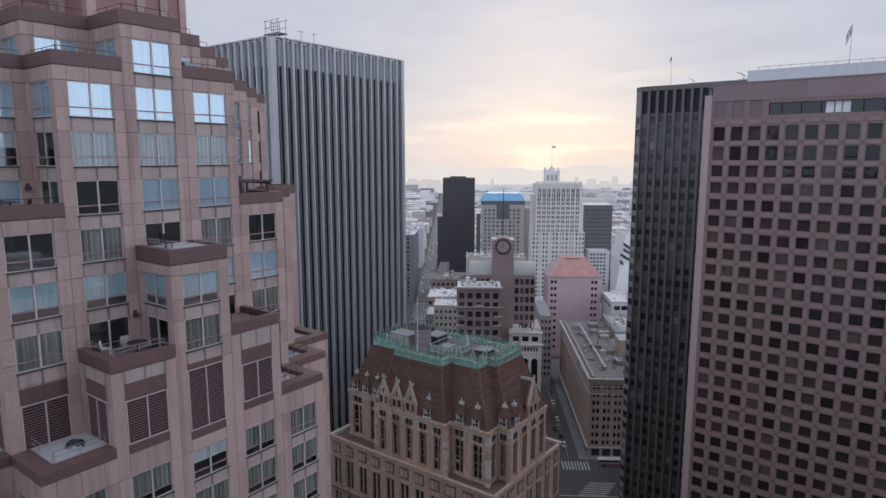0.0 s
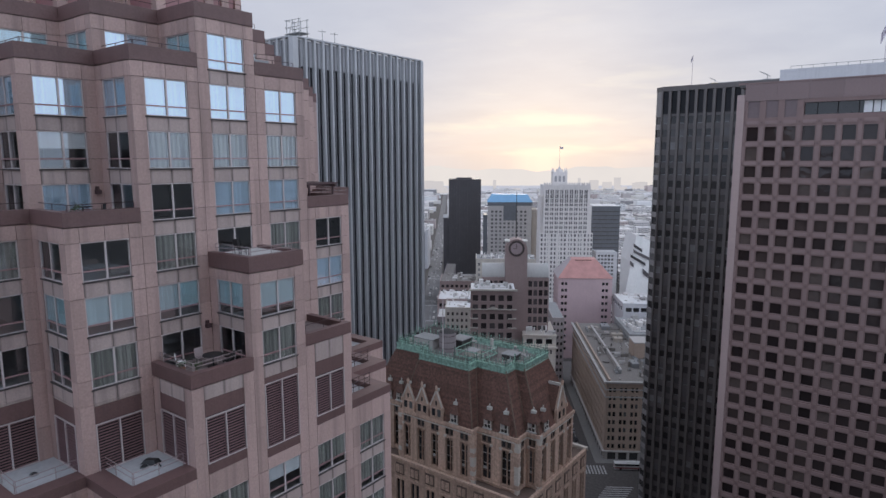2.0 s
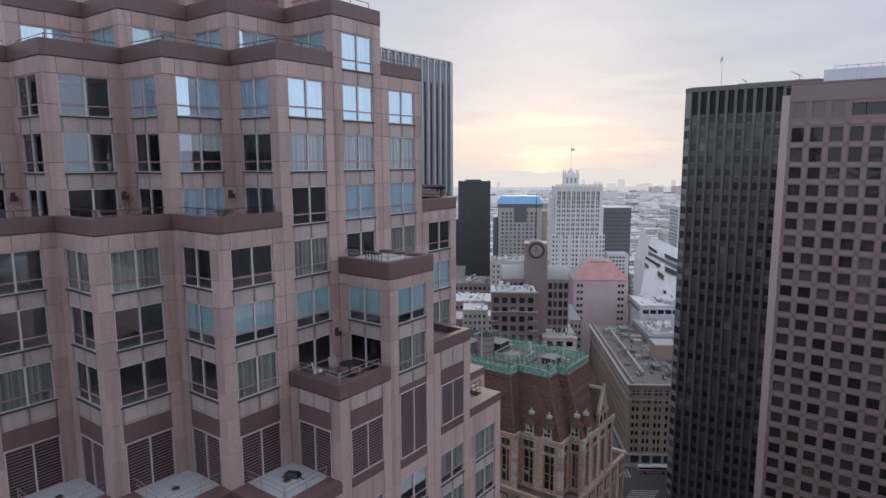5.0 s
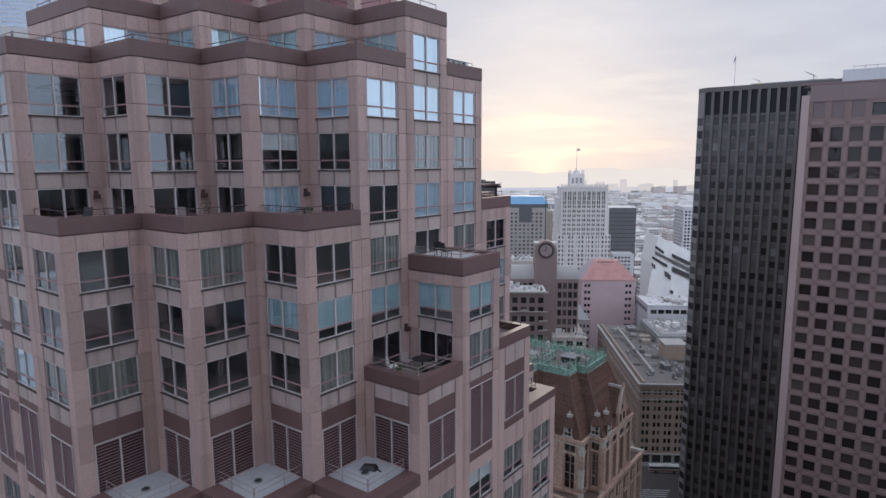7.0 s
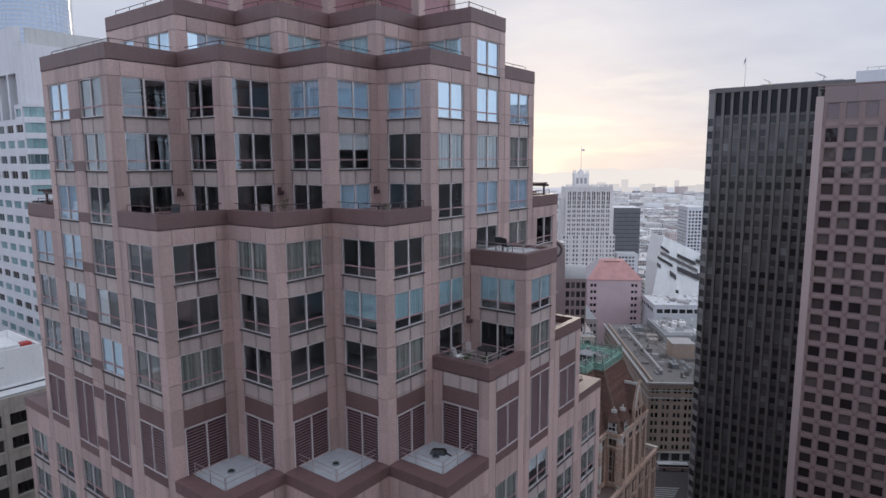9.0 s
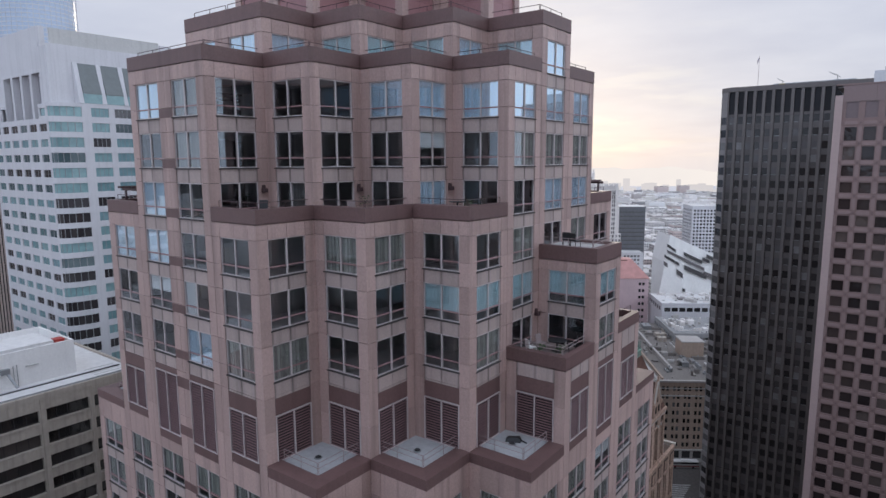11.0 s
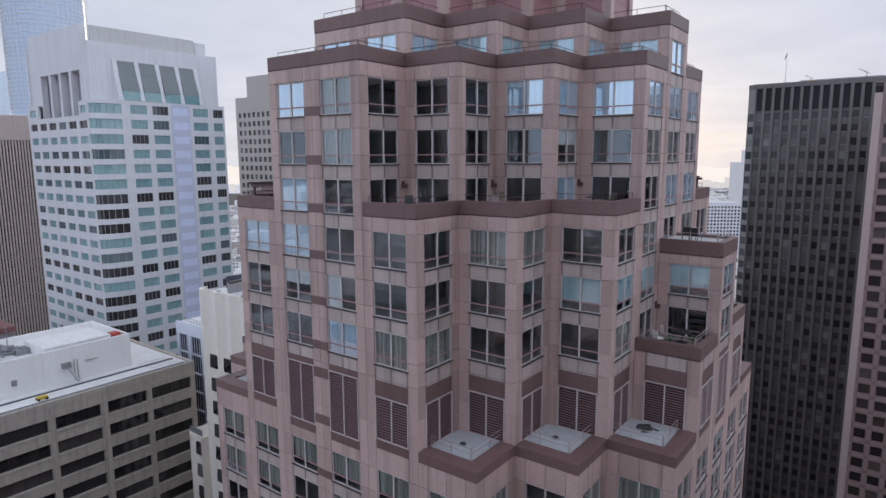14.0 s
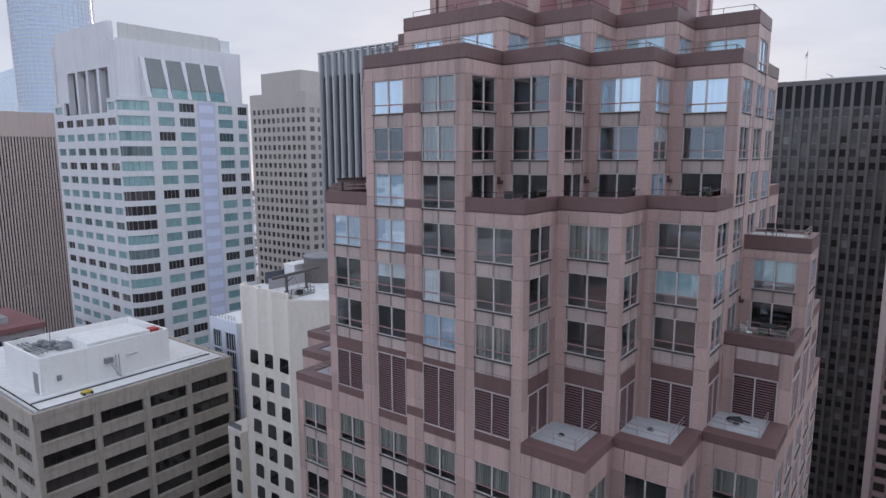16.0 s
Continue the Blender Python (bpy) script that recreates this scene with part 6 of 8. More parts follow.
for k in (2, 3, 4, 5, 6, 7):
    part("hip_tiles", Acc().tube((*EAVE[k], ZE + 0.1), (*CREST[k], ZC), 0.16, 6), surface("worn_ridge_tile", (0.17, 0.12, 0.09), 0.8, 0.3, 2.0) if k == 2 else bpy.data.materials["worn_ridge_tile"], old)
walls = [Wall(EAVE[k], EAVE[(k + 1) % 10]) for k in range(10)]


PALE_GLASS = surface("pale_sash_glass", (0.46, 0.47, 0.47), 0.3, 0.1, 2.0)


def lancets(w, a0, a1, n, z0, z1, wall_to, dark_mat, pair=2):
    """Tall paired windows with pointed heads between stone piers."""
    acc = Acc()
    pitch = (a1 - a0) / n
    for k in range(n + 1):
        a = a0 + k * pitch
        half = pitch * 0.24
        s, e = max(a - half, a0), min(a + half, a1)
        part("pier", Acc().wbox(w, s, e, ZB, wall_to, -0.8, 0.18), OLDSTONE, old)
    for k in range(n):
        a, b = a0 + (k + 0.24) * pitch, a0 + (k + 0.76) * pitch
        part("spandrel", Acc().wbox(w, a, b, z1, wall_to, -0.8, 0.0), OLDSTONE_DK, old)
        for e in (a, b):
            part("colonnette", Acc().tube(w.at(e, ZB + 0.5, 0.2), w.at(e, z1, 0.2), 0.13, 6), OLDSTONE, old)
            part("pier_cap", Acc().wbox(w, e - 0.3, e + 0.3, z1 + 0.02, z1 + 0.5, 0.0, 0.36), CREAM if (k + int(e)) % 3 == 0 else OLDSTONE, old)
        part("hood_mould", Acc().wbox(w, a + 0.31, b - 0.31, z1 + 0.1, z1 + 0.4, 0.0, 0.26), OLDSTONE, old)
        part("sill", Acc().wbox(w, a, b, ZB, z0, -0.8, 0.05), OLDSTONE, old)
        win = part("window", Acc().wbox(w, a, b, z0, z1, -0.8, -0.55), PANE_DARK, old, "tall dark paired window")
        mid = (a + b) / 2
        part("mullion", Acc().wbox(w, mid - 0.11, mid + 0.11, z0, z1, -0.54, -0.25), OLDSTONE, win)
        for c in ((a + mid) / 2 - 0.08, (mid + b) / 2 + 0.08):
            wd = (b - a) / 4 - 0.1
            head_ = Acc().hexa([w.at(c - wd, z1 - 0.8, -0.2), w.at(c - wd + 0.05, z1 - 0.8, -0.2), w.at(c - wd + 0.05, z1 - 0.8, -0.5), w.at(c - wd, z1 - 0.8, -0.5), w.at(c - wd, z1, -0.2), w.at(c, z1, -0.2), w.at(c, z1, -0.5), w.at(c - wd, z1, -0.5)])
            head_.hexa([w.at(c + wd - 0.05, z1 - 0.8, -0.2), w.at(c + wd, z1 - 0.8, -0.2), w.at(c + wd, z1 - 0.8, -0.5), w.at(c + wd - 0.05, z1 - 0.8, -0.5), w.at(c, z1, -0.2), w.at(c + wd, z1, -0.2), w.at(c + wd, z1, -0.5), w.at(c, z1, -0.5)])
            part("pointed_head", head_, OLDSTONE, win)
        part("floor_bar", Acc().wbox(w, a, b, z0 + 1.6, z0 + 1.9, -0.53, -0.4), OLDSTONE_DK, win, "dark brown spandrel bar")
        for zq in (z0 + 3.2, z0 + 5.4):
            part("sash_bar", Acc().wbox(w, a + 0.03, b - 0.03, zq, zq + 0.12, -0.53, -0.45), GREYSTONE, win, "thin grey sash bar")
        if k % 2 == 0:
            part("lit_sash", Acc().wbox(w, a + 0.05, mid - 0.14, z0 + 1.92, z0 + 2.5, -0.53, -0.5), PALE_GLASS, win, "pale lower sash")
        for q in (mid - 1.0, mid + 0.25):
            part("attic_window", Acc().wbox(w, q, q + 0.75, z1 + 0.75, z1 + 1.9, 0.003, 0.02), PANE_DARK, old)


for k, n in ((0, 2), (2, 5), (4, 2), (5, 1), (6, 1), (7, 4)):
    lancets(walls[k], 0.0, walls[k].length, n, ZB + 1.0, 66.6, 69.3, PANE_DARK)
for k in (0, 2, 4, 5, 6, 7):
    w = walls[k]
    part("frieze_course", Acc().wbox(w, 0.02, w.length - 0.02, 68.75, 69.0, 0.19, 0.34), CREAM, old, "pale worn string course")
    part("sill_course", Acc().wbox(w, 0.02, w.length - 0.02, ZB + 0.51, ZB + 0.8, 0.19, 0.42), OLDSTONE, old)
    teeth = Acc()
    for i in range(int(w.length / 0.8)):
        teeth.wbox(w, 0.2 + i * 0.8, 0.6 + i * 0.8, 69.02, 69.28, 0.19, 0.38)
    part("dentil_band", teeth, OLDSTONE, old, "row of small stone dentils", "stuff")
for k in (1, 3):
    part("return_wall", Acc().wbox(walls[k], 0.02, walls[k].length - 0.02, ZB, 69.3, -0.7, 0.0), OLDSTONE, old)
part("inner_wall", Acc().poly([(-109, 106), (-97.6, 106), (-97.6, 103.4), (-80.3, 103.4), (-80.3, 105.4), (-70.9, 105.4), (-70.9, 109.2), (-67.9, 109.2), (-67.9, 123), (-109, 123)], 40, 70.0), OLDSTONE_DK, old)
part("eave_cornice", Acc().poly([(-110.4, 104.6), (-99.0, 104.6), (-99.0, 102.0), (-78.9, 102.0), (-78.9, 104.0), (-69.5, 104.0), (-69.5, 107.8), (-66.5, 107.8), (-66.5, 124.4), (-110.4, 124.4)], 69.3, 69.98), OLDSTONE, old)
# corner buttress towers with worn pale blocks
rngo = random.Random(8)
for x, y in ((-79.1, 102.5), (-69.7, 104.5), (-66.8, 108.3), (-98.7, 102.5)):
    for j in range(12):
        part("quoin", Acc().box(x - 0.45 - 0.08 * (j % 2), x + 0.45 + 0.08 * (j % 2), y - 0.45, y + 0.4, ZB + j, ZB + j + 0.97), CREAM if rngo.random() < 0.3 else OLDSTONE, old)
PALE_CAP = surface("weathered_white_stone", (0.52, 0.50, 0.46), 0.8, 0.12, 3.0)


# gables
def gable(w, c, half, z0, zt, ztop_wall):
    g = Acc()
    P = w.at
    g.v = [P(c - half, z0, 0.3), P(c + half, z0, 0.3), P(c + half, ztop_wall, 0.3), P(c, zt, 0.3), P(c - half, ztop_wall, 0.3), P(c - half, z0, -0.3), P(c + half, z0, -0.3), P(c + half, ztop_wall, -0.3), P(c, zt, -0.3), P(c - half, ztop_wall, -0.3)]
    g.f = [(0, 1, 2, 3, 4), (9, 8, 7, 6, 5)] + [(i, 5 + i, 5 + (i + 1) % 5, (i + 1) % 5) for i in range(5)]
    gb = part("gable", g, OLDSTONE, old, "pointed stone gable")
    for s in (-1, 1):
        part("arched_window", Acc().wbox(w, c + s * half * 0.42 - 0.42, c + s * half * 0.42 + 0.42, z0 + 0.7, z0 + 2.3, 0.303, 0.34), PANE_DARK, gb)
        part("coping", Acc().tube(P(c + s * (half + 0.1), ztop_wall, 0.3), P(c, zt + 0.15, 0.3), 0.17, 6), CREAM, gb, "pale weathered coping")
    part("slit_window", Acc().wbox(w, c - 0.2, c + 0.2, z0 + 3.1, z0 + 4.1, 0.303, 0.34), PANE_DARK, gb)
    part("ridge", Acc().wbox(w, c - 0.2, c + 0.2, zt - 0.25, zt + 0.3, -2.9, -0.1), PALE_CAP, gb, "pale ridge cap")
    part("finial", Acc().tube(P(c, zt, 0.3), P(c, zt + 0.5, 0.3), 0.3, 6, 0.18).tube(P(c, zt + 0.5, 0.3), P(c, zt + 1.0, 0.3), 0.34, 6, 0.3).tube(P(c, zt + 1.0, 0.3), P(c, zt + 1.4, 0.3), 0.2, 6, 0.05), OLDSTONE, gb)
    for s in (-1, 1):
        part("shoulder_stone", Acc().wbox(w, c + s * half - 0.28, c + s * half + 0.28, ztop_wall - 0.3, ztop_wall + 0.5, 0.0, 0.55).tube(P(c + s * half, ztop_wall + 0.5, 0.28), P(c + s * half, ztop_wall + 1.1, 0.28), 0.2, 6, 0.04), OLDSTONE, gb)
    for q in (z0 + 0.55, z0 + 2.45):
        part("moulding", Acc().wbox(w, c - half + 0.05, c + half - 0.05, q - 0.1, q + 0.08, 0.302, 0.42), OLDSTONE, gb)
    r = Acc()
    r.v = [P(c - half, ztop_wall, 0.25), P(c, zt - 0.05, 0.25), P(c + half, ztop_wall, 0.25), P(c - half, ztop_wall, -2.2), P(c, zt - 0.05, -3.4), P(c + half, ztop_wall, -2.2)]
    r.f = [(0, 1, 4, 3), (1, 2, 5, 4)]
    part("gable_roof", r, TILE, gb)


for c in (2.4, 6.3, 10.2):
    gable(walls[2], c, 1.75, 69.99, 76.3, 72.3)
gable(walls[7], 9.5, 2.3, 69.99, 77.8, 72.6)


def dormer(w, c, z0, dback):
    P = w.at
    dback = dback + 0.25
    d = part("dormer", Acc().wbox(w, c - 1.0, c + 1.0, z0, z0 + 2.1, dback - 1.6, dback), OLDSTONE_DK, old, "small tiled dormer with a pale finial")
    part("dormer_window", Acc().wbox(w, c - 0.72, c + 0.72, z0 + 0.3, z0 + 1.85, dback + 0.003, dback + 0.05), PANE_DARK, d)
    fr = Acc().wbox(w, c - 0.06, c + 0.06, z0 + 0.3, z0 + 1.85, dback + 0.055, dback + 0.1).wbox(w, c - 0.72, c + 0.72, z0 + 1.05, z0 + 1.17, dback + 0.055, dback + 0.1)
    for s in (-0.8, 0.8):
        fr.wbox(w, c + s - 0.1, c + s + 0.1, z0 + 0.2, z0 + 1.95, dback + 0.003, dback + 0.12)
    part("dormer_frame", fr, CREAM, d, "pale window frame")
    part("dormer_sill", Acc().wbox(w, c - 1.1, c + 1.1, z0 + 0.02, z0 + 0.28, dback + 0.003, dback + 0.3), PALE_CAP, d)
    part("dormer_blind", Acc().wbox(w, c - 0.66, c - 0.1, z0 + 0.9, z0 + 1.8, dback + 0.051, dback + 0.054), GREYSTONE, d)
    r = Acc()
    r.v = [P(c - 1.35, z0 + 2.1, dback + 0.3), P(c + 1.35, z0 + 2.1, dback + 0.3), P(c + 1.35, z0 + 2.1, dback - 1.6), P(c - 1.35, z0 + 2.1, dback - 1.6), P(c, z0 + 4.4, dback - 0.8)]
    r.f = [(0, 1, 4), (1, 2, 4), (2, 3, 4), (3, 0, 4), (3, 2, 1, 0)]
    part("dormer_roof", r, TILE, d)
    q = P(c, z0, dback - 0.75)
    part("finial", Acc().box(q[0] - 0.5, q[0] + 0.5, q[1] - 0.35, q[1] + 0.35, z0 + 3.95, z0 + 4.55).tube((q[0], q[1], z0 + 4.55), (q[0], q[1], z0 + 5.0), 0.16, 6, 0.12).tube((q[0], q[1], z0 + 5.0), (q[0], q[1], z0 + 5.25), 0.18, 6, 0.1), PALE_CAP, d, "pale stone finial")


for k, cs in ((0, (2.2, 5.6, 9.0)), (2, (14.8,)), (4, (2.6, 6.6)), (6, (1.4,)), (7, (2.6,))):
    for c in cs:
        dormer(walls[k], c, 70.2, -0.05)
# copper cresting
COPPER_DK = surface("dark_copper", (0.10, 0.16, 0.135), 0.6, 0.3, 3.0)
for k in range(10):
    w = Wall(CREST[k], CREST[(k + 1) % 10])
    part("crest_band", Acc().wbox(w, -0.12, w.length + 0.12, ZC - 0.5, ZC + 0.6, -0.35, 0.22), VERDIGRIS, old, "green copper cornice band")
    part("crest_moulding", Acc().wbox(w, -0.2, w.length + 0.2, ZC - 0.72, ZC - 0.503, -0.3, 0.32), VERDIGRIS, old)
    part("crest_moulding", Acc().wbox(w, -0.2, w.length + 0.2, ZC + 0.603, ZC + 0.75, -0.4, 0.34), VERDIGRIS, old)
    part("crest_rail", Acc().wbox(w, 0, w.length, ZC + 1.5, ZC + 1.6, -0.14, -0.02), COPPER_DK, old)
    n = max(2, int(w.length / 0.75))
    for i in range(n + 1):
        a = w.length * i / n
        big = i % 4 == 0
        top = ZC + (2.3 if big else 1.8)
        part("crest_post", Acc().tube(w.at(a, ZC + 0.75, -0.08), w.at(a, top, -0.08), 0.13 if big else 0.08, 6, 0.05).tube(w.at(a, top, -0.08), w.at(a, top + 0.25, -0.08), 0.14, 6, 0.1), VERDIGRIS if i % 3 else COPPER_DK, old)
    b = Acc()
    for i in range(n):
        a = w.length * (i + 0.5) / n
        b.wbox(w, a - 0.16, a + 0.16, ZC + 0.753, ZC + 1.2, -0.15, 0.0)
    part("crest_leaves", b, VERDIGRIS, old)
part("flat_roof", Acc().poly([(x, y) for x, y in CREST], ZC - 0.4, ZC - 0.3), ROOFBROWN, old)
flat = [(-100.5, 109.5, 5.5, 4, 1.9, GREYSTONE), (-85.6, 109.0, 2.4, 2.4, 1.5, CREAM), (-78.8, 113, 3, 3, 1.0, HILL), (-93.5, 114, 3.5, 4, 1.6, HILL), (-97.5, 115, 2.5, 2, 2.4, ROOFGREY)]
for x, y, a, b, h, m in flat:
    hut = thing("roof_hut", "small weathered hut on the old tower's flat roof", "roof hut", "roof huts")
    part("wall", Acc().box(x, x + a, y, y + b, ZC - 0.3, ZC + h), m, hut)
    part("lid", Acc().box(x - 0.15, x + a + 0.15, y - 0.15, y + b + 0.15, ZC + h + 0.003, ZC + h + 0.18), HILL if m is METAL else ROOFGREY, hut)
inner = thing("cresting_rail", "green copper railing round a raised deck on the old roof", "railing")
part("deck", Acc().box(-87.5, -80.5, 107.5, 114.0, ZC - 0.3, ZC + 0.45), ROOFBROWN, inner, "buff raised deck")
for p, q in (((-87.5, 107.5), (-80.5, 107.5)), ((-80.5, 107.5), (-80.5, 114.0)), ((-80.5, 114.0), (-87.5, 114.0)), ((-87.5, 114.0), (-87.5, 107.5))):
    w = Wall(p, q)
    part("rail", Acc().wbox(w, 0, w.length, ZC + 1.9, ZC + 2.05, -0.12, 0.0), VERDIGRIS, inner)
    part("rail", Acc().wbox(w, 0, w.length, ZC + 0.5, ZC + 0.75, -0.14, 0.02), VERDIGRIS, inner)
    for i in range(9):
        part("post", Acc().tube(w.at(w.length * i / 8, ZC + 0.45, -0.06), w.at(w.length * i / 8, ZC + (2.7 if i % 4 == 0 else 1.9), -0.06), 0.09, 5, 0.05), VERDIGRIS if i % 2 else COPPER_DK, inner)
crngd = random.Random(31)
for i in range(16):
    x, y = crngd.uniform(-102, -75), crngd.uniform(108.5, 120)
    if -88.5 < x < -79.5 and 106 < y < 115 or -94.5 < x < -89.5 and y < 114:
        continue
    ut = thing("roof_vent", "small pale metal vent on the old tower's roof", "vent", "old roof vents")
    part("stack", Acc().tube((x, y, ZC - 0.3), (x, y, ZC + crngd.uniform(0.8, 2.2)), crngd.uniform(0.15, 0.4), 8), METAL if i % 2 else PALE_CAP, ut)
    part("curb", Acc().box(x - 0.6, x + 0.6, y - 0.6, y + 0.6, ZC - 0.3, ZC + 0.15), GREYSTONE, ut)
tank = thing("roof_tank", "round grey-pink water tank on the old tower's roof", "water tank")
part("drum", Acc().tube((-92.0, 111.2, ZC - 0.3), (-92.0, 111.2, ZC + 4.2), 1.9, 20), MAUVEWALL, tank)
part("lid", Acc().tube((-92.0, 111.2, ZC + 4.203), (-92.0, 111.2, ZC + 4.9), 2.05, 20, 0.4), HILL, tank, "dark conical lid")
for h in (0.6, 2.0, 3.4):
    part("hoop", Acc().tube((-92.0, 111.2, ZC + h), (-92.0, 111.2, ZC + h + 0.12), 1.94, 20), RAIL, tank)
solid("white_flagpole", Acc().tube((-90.6, 107.5, ZC - 0.3), (-90.6, 107.5, ZC + 12.5), 0.16, 8, 0.07), FRAME, "bare white flagpole on the old tower's roof", "flagpole")
for x0, x1, y0, y1 in ((-103.0, -95.5, 113.5, 120.5),):
    tr = thing("roof_platform", "railed green copper platform on the old roof", "platform")
    part("base", Acc().box(x0, x1, y0, y1, ZC - 0.3, ZC + 1.6), HILL, tr)
    for i in range(8):
        f = i / 7
        for y in (y0, y1):
            part("post", Acc().tube((x0 + (x1 - x0) * f, y, ZC + 1.6), (x0 + (x1 - x0) * f, y, ZC + 3.3), 0.12, 5, 0.06), VERDIGRIS, tr)
# lower shaft
lowS, lowE = Wall((-113.2, 101.5), (-66.3, 101.5)), Wall((-66.3, 101.5), (-66.3, 131.0))
lrows = [(z, z + 2.5) for z in (2, 6, 10, 14, 18, 22, 26, 30, 34, 38, 42)] + [(46.4, 53.4)]
for w, n, m in ((lowS, 11, (0, 1)), (lowE, 7, (1, 0))):
    cols = []
    for k in range(n):
        a = w.length * (k + 0.5) / n
        cols += [(a - 1.15, a - 0.15), (a + 0.15, a + 1.15)]
    facade(old, w, 0, ZB, cols, lrows, OLDSTONE, PANE_DARK, 0.45, cap=80, m=m)
    for c0, c1 in cols[::2]:
        pan = part("carved_panel", Acc().wbox(w, c0 - 0.1, c0 + 2.4, 54.6, 57.2, 0.0, 0.14), OLDSTONE_DK, old, "carved terracotta panel")
        for q in (0.25, 1.35):
            part("panel_boss", Acc().wbox(w, c0 - 0.1 + q, c0 - 0.1 + q + 0.85, 55.0, 56.8, 0.143, 0.26), OLDSTONE, pan)
        part("window_arch", Acc().wbox(w, c0 - 0.15, c0 + 2.45, 53.4, 53.9, 0.0, 0.2), OLDSTONE, old)
    for z in (45.0,):
        part("string_course", Acc().wbox(w, 0, w.length, z, z + 0.35, 0.0, 0.18), OLDSTONE_DK, old)
    part("ledge", Acc().wbox(w, -0.4 * (w is lowE), w.length + 0.4 * (w is lowS), ZB, ZB + 0.5, -0.4, 0.3, 0.7 * (w is lowE), 0.7 * (w is lowS)), OLDSTONE, old, "stone parapet ledge")
part("ledge", Acc().box(-113.6, -112.6, 101.2, 130, ZB, ZB + 0.75), CREAM, old)
part("ledge", Acc().box(-112.5, -66.0, 130.3, 131.2, ZB, ZB + 0.75), CREAM, old)
part("shell", Acc().box(-113.1, -67.05, 102.3, 130.9, 0, ZB - 0.05), OLDSTONE_DK, old)

settle((-76.2, 108.9), (2.55, -1.14, -3.62), 1.0172)

# ---- the district beyond: its streets lie askew to the near ones ----
OLD_AT = Matrix.Translation((-7.5, -1.2, 0)) @ Matrix.Rotation(radians(37.5), 4, "Z")
ASKEW = Matrix.Rotation(radians(34.4), 4, "Z")


def beyond(s, d):
    """Pose of a building whose front left corner lies s to the right and d ahead."""
    return Matrix.Translation(OLD_AT @ Vector((s, d, 0))) @ ASKEW


def avenue(d):
    """Middle of the avenue at a distance d ahead."""
    return -11.5 + (d - 500) * 0.005


def block_building(name, label, s, d, width, depth, h, wall, pane, cols, rows, roofmat=None, side=True, cap=120, recess=0.3, parapet=0.8, kind=""):
    b = thing(name, label, "building", at=beyond(s, d))
    c0, pitch, cw, n = cols
    facade(b, Wall((0, 0), (width, 0)), 0, h, spread(c0, pitch, cw, n), rows, wall, pane, recess, cap=cap)
    if side:
        ns = max(1, int((depth - 2) / pitch))
        facade(b, Wall((0, depth), (0, 0)), 0, h, spread(1.2, pitch, cw, ns), rows, wall, pane, recess, cap=cap // 2, a1=depth - recess - 0.26)
    part("shell", Acc().box(recess + 0.26, width, recess + 0.26, depth, 0, h - 0.1), wall, b)
    part("parapet", Acc().box(-0.15, width + 0.15, -0.15, 0.35, h, h + parapet), wall, b)
    part("parapet", Acc().box(-0.15, 0.35, 0.36, depth, h, h + parapet), wall, b)
    part("roof", Acc().box(0.36, width, 0.36, depth, h - 0.09, h + 0.15), roofmat or ROOFGREY, b)
    return b


# black glass slab
bb = thing("black_glass_slab", "plain black glass office slab", "building", at=beyond(5.7, 720))
part("body", Acc().box(0, 36.5, 0, 30, 0, 109), DARKGLASS, bb)
for k in range(13):
    part("mullion", Acc().box(k * 3.04 - 0.1, k * 3.04 + 0.1, -0.25, 0, 0, 109), BLACKGAP, bb)
part("parapet", Acc().box(-0.3, 36.8, -0.3, 30, 109, 110.2), DARKGLASS, bb)
part("roof_plant", Acc().box(8, 26, 8, 24, 110.2, 111.8), DARKGLASS, bb)
part("wing", Acc().box(-6.4, -0.3, 2, 28, 0, 66), DARKGLASS, bb)
part("wing_sign", Acc().box(-6.5, -1.0, 1.8, 2.0, 66, 70), WHITEPAINT, bb, "white panel on the lower wing")

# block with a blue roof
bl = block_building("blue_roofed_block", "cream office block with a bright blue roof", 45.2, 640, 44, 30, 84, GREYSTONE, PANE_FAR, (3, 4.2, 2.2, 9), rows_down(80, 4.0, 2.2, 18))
part("attic", Acc().box(-0.5, 44.5, -0.4, 30, 85, 88.6), GREENGLASS, bl)
hip = Acc()
hip.v = [(-1, -1, 88.6), (45, -1, 88.6), (45, 31, 88.6), (-1, 31, 88.6), (4, 6, 96), (40, 6, 96), (40, 24, 96), (4, 24, 96)]
hip.f = [(0, 1, 5, 4), (1, 2, 6, 5), (2, 3, 7, 6), (3, 0, 4, 7), (4, 5, 6, 7)]
part("blue_roof", hip, BLUEROOF, bl, "bright blue hipped metal roof")
part("side_tower", Acc().box(44.6, 50, 4, 28, 0, 81), CONCRETE, bl)
part("attic_drop", Acc().box(15.5, 28.5, -0.35, -0.003, 70, 85), GREENGLASS, bl, "grey-green glass panel below the attic")
part("side_tower", Acc().box(-5, -0.7, 3, 28, 0, 75), GREENGLASS, bl)

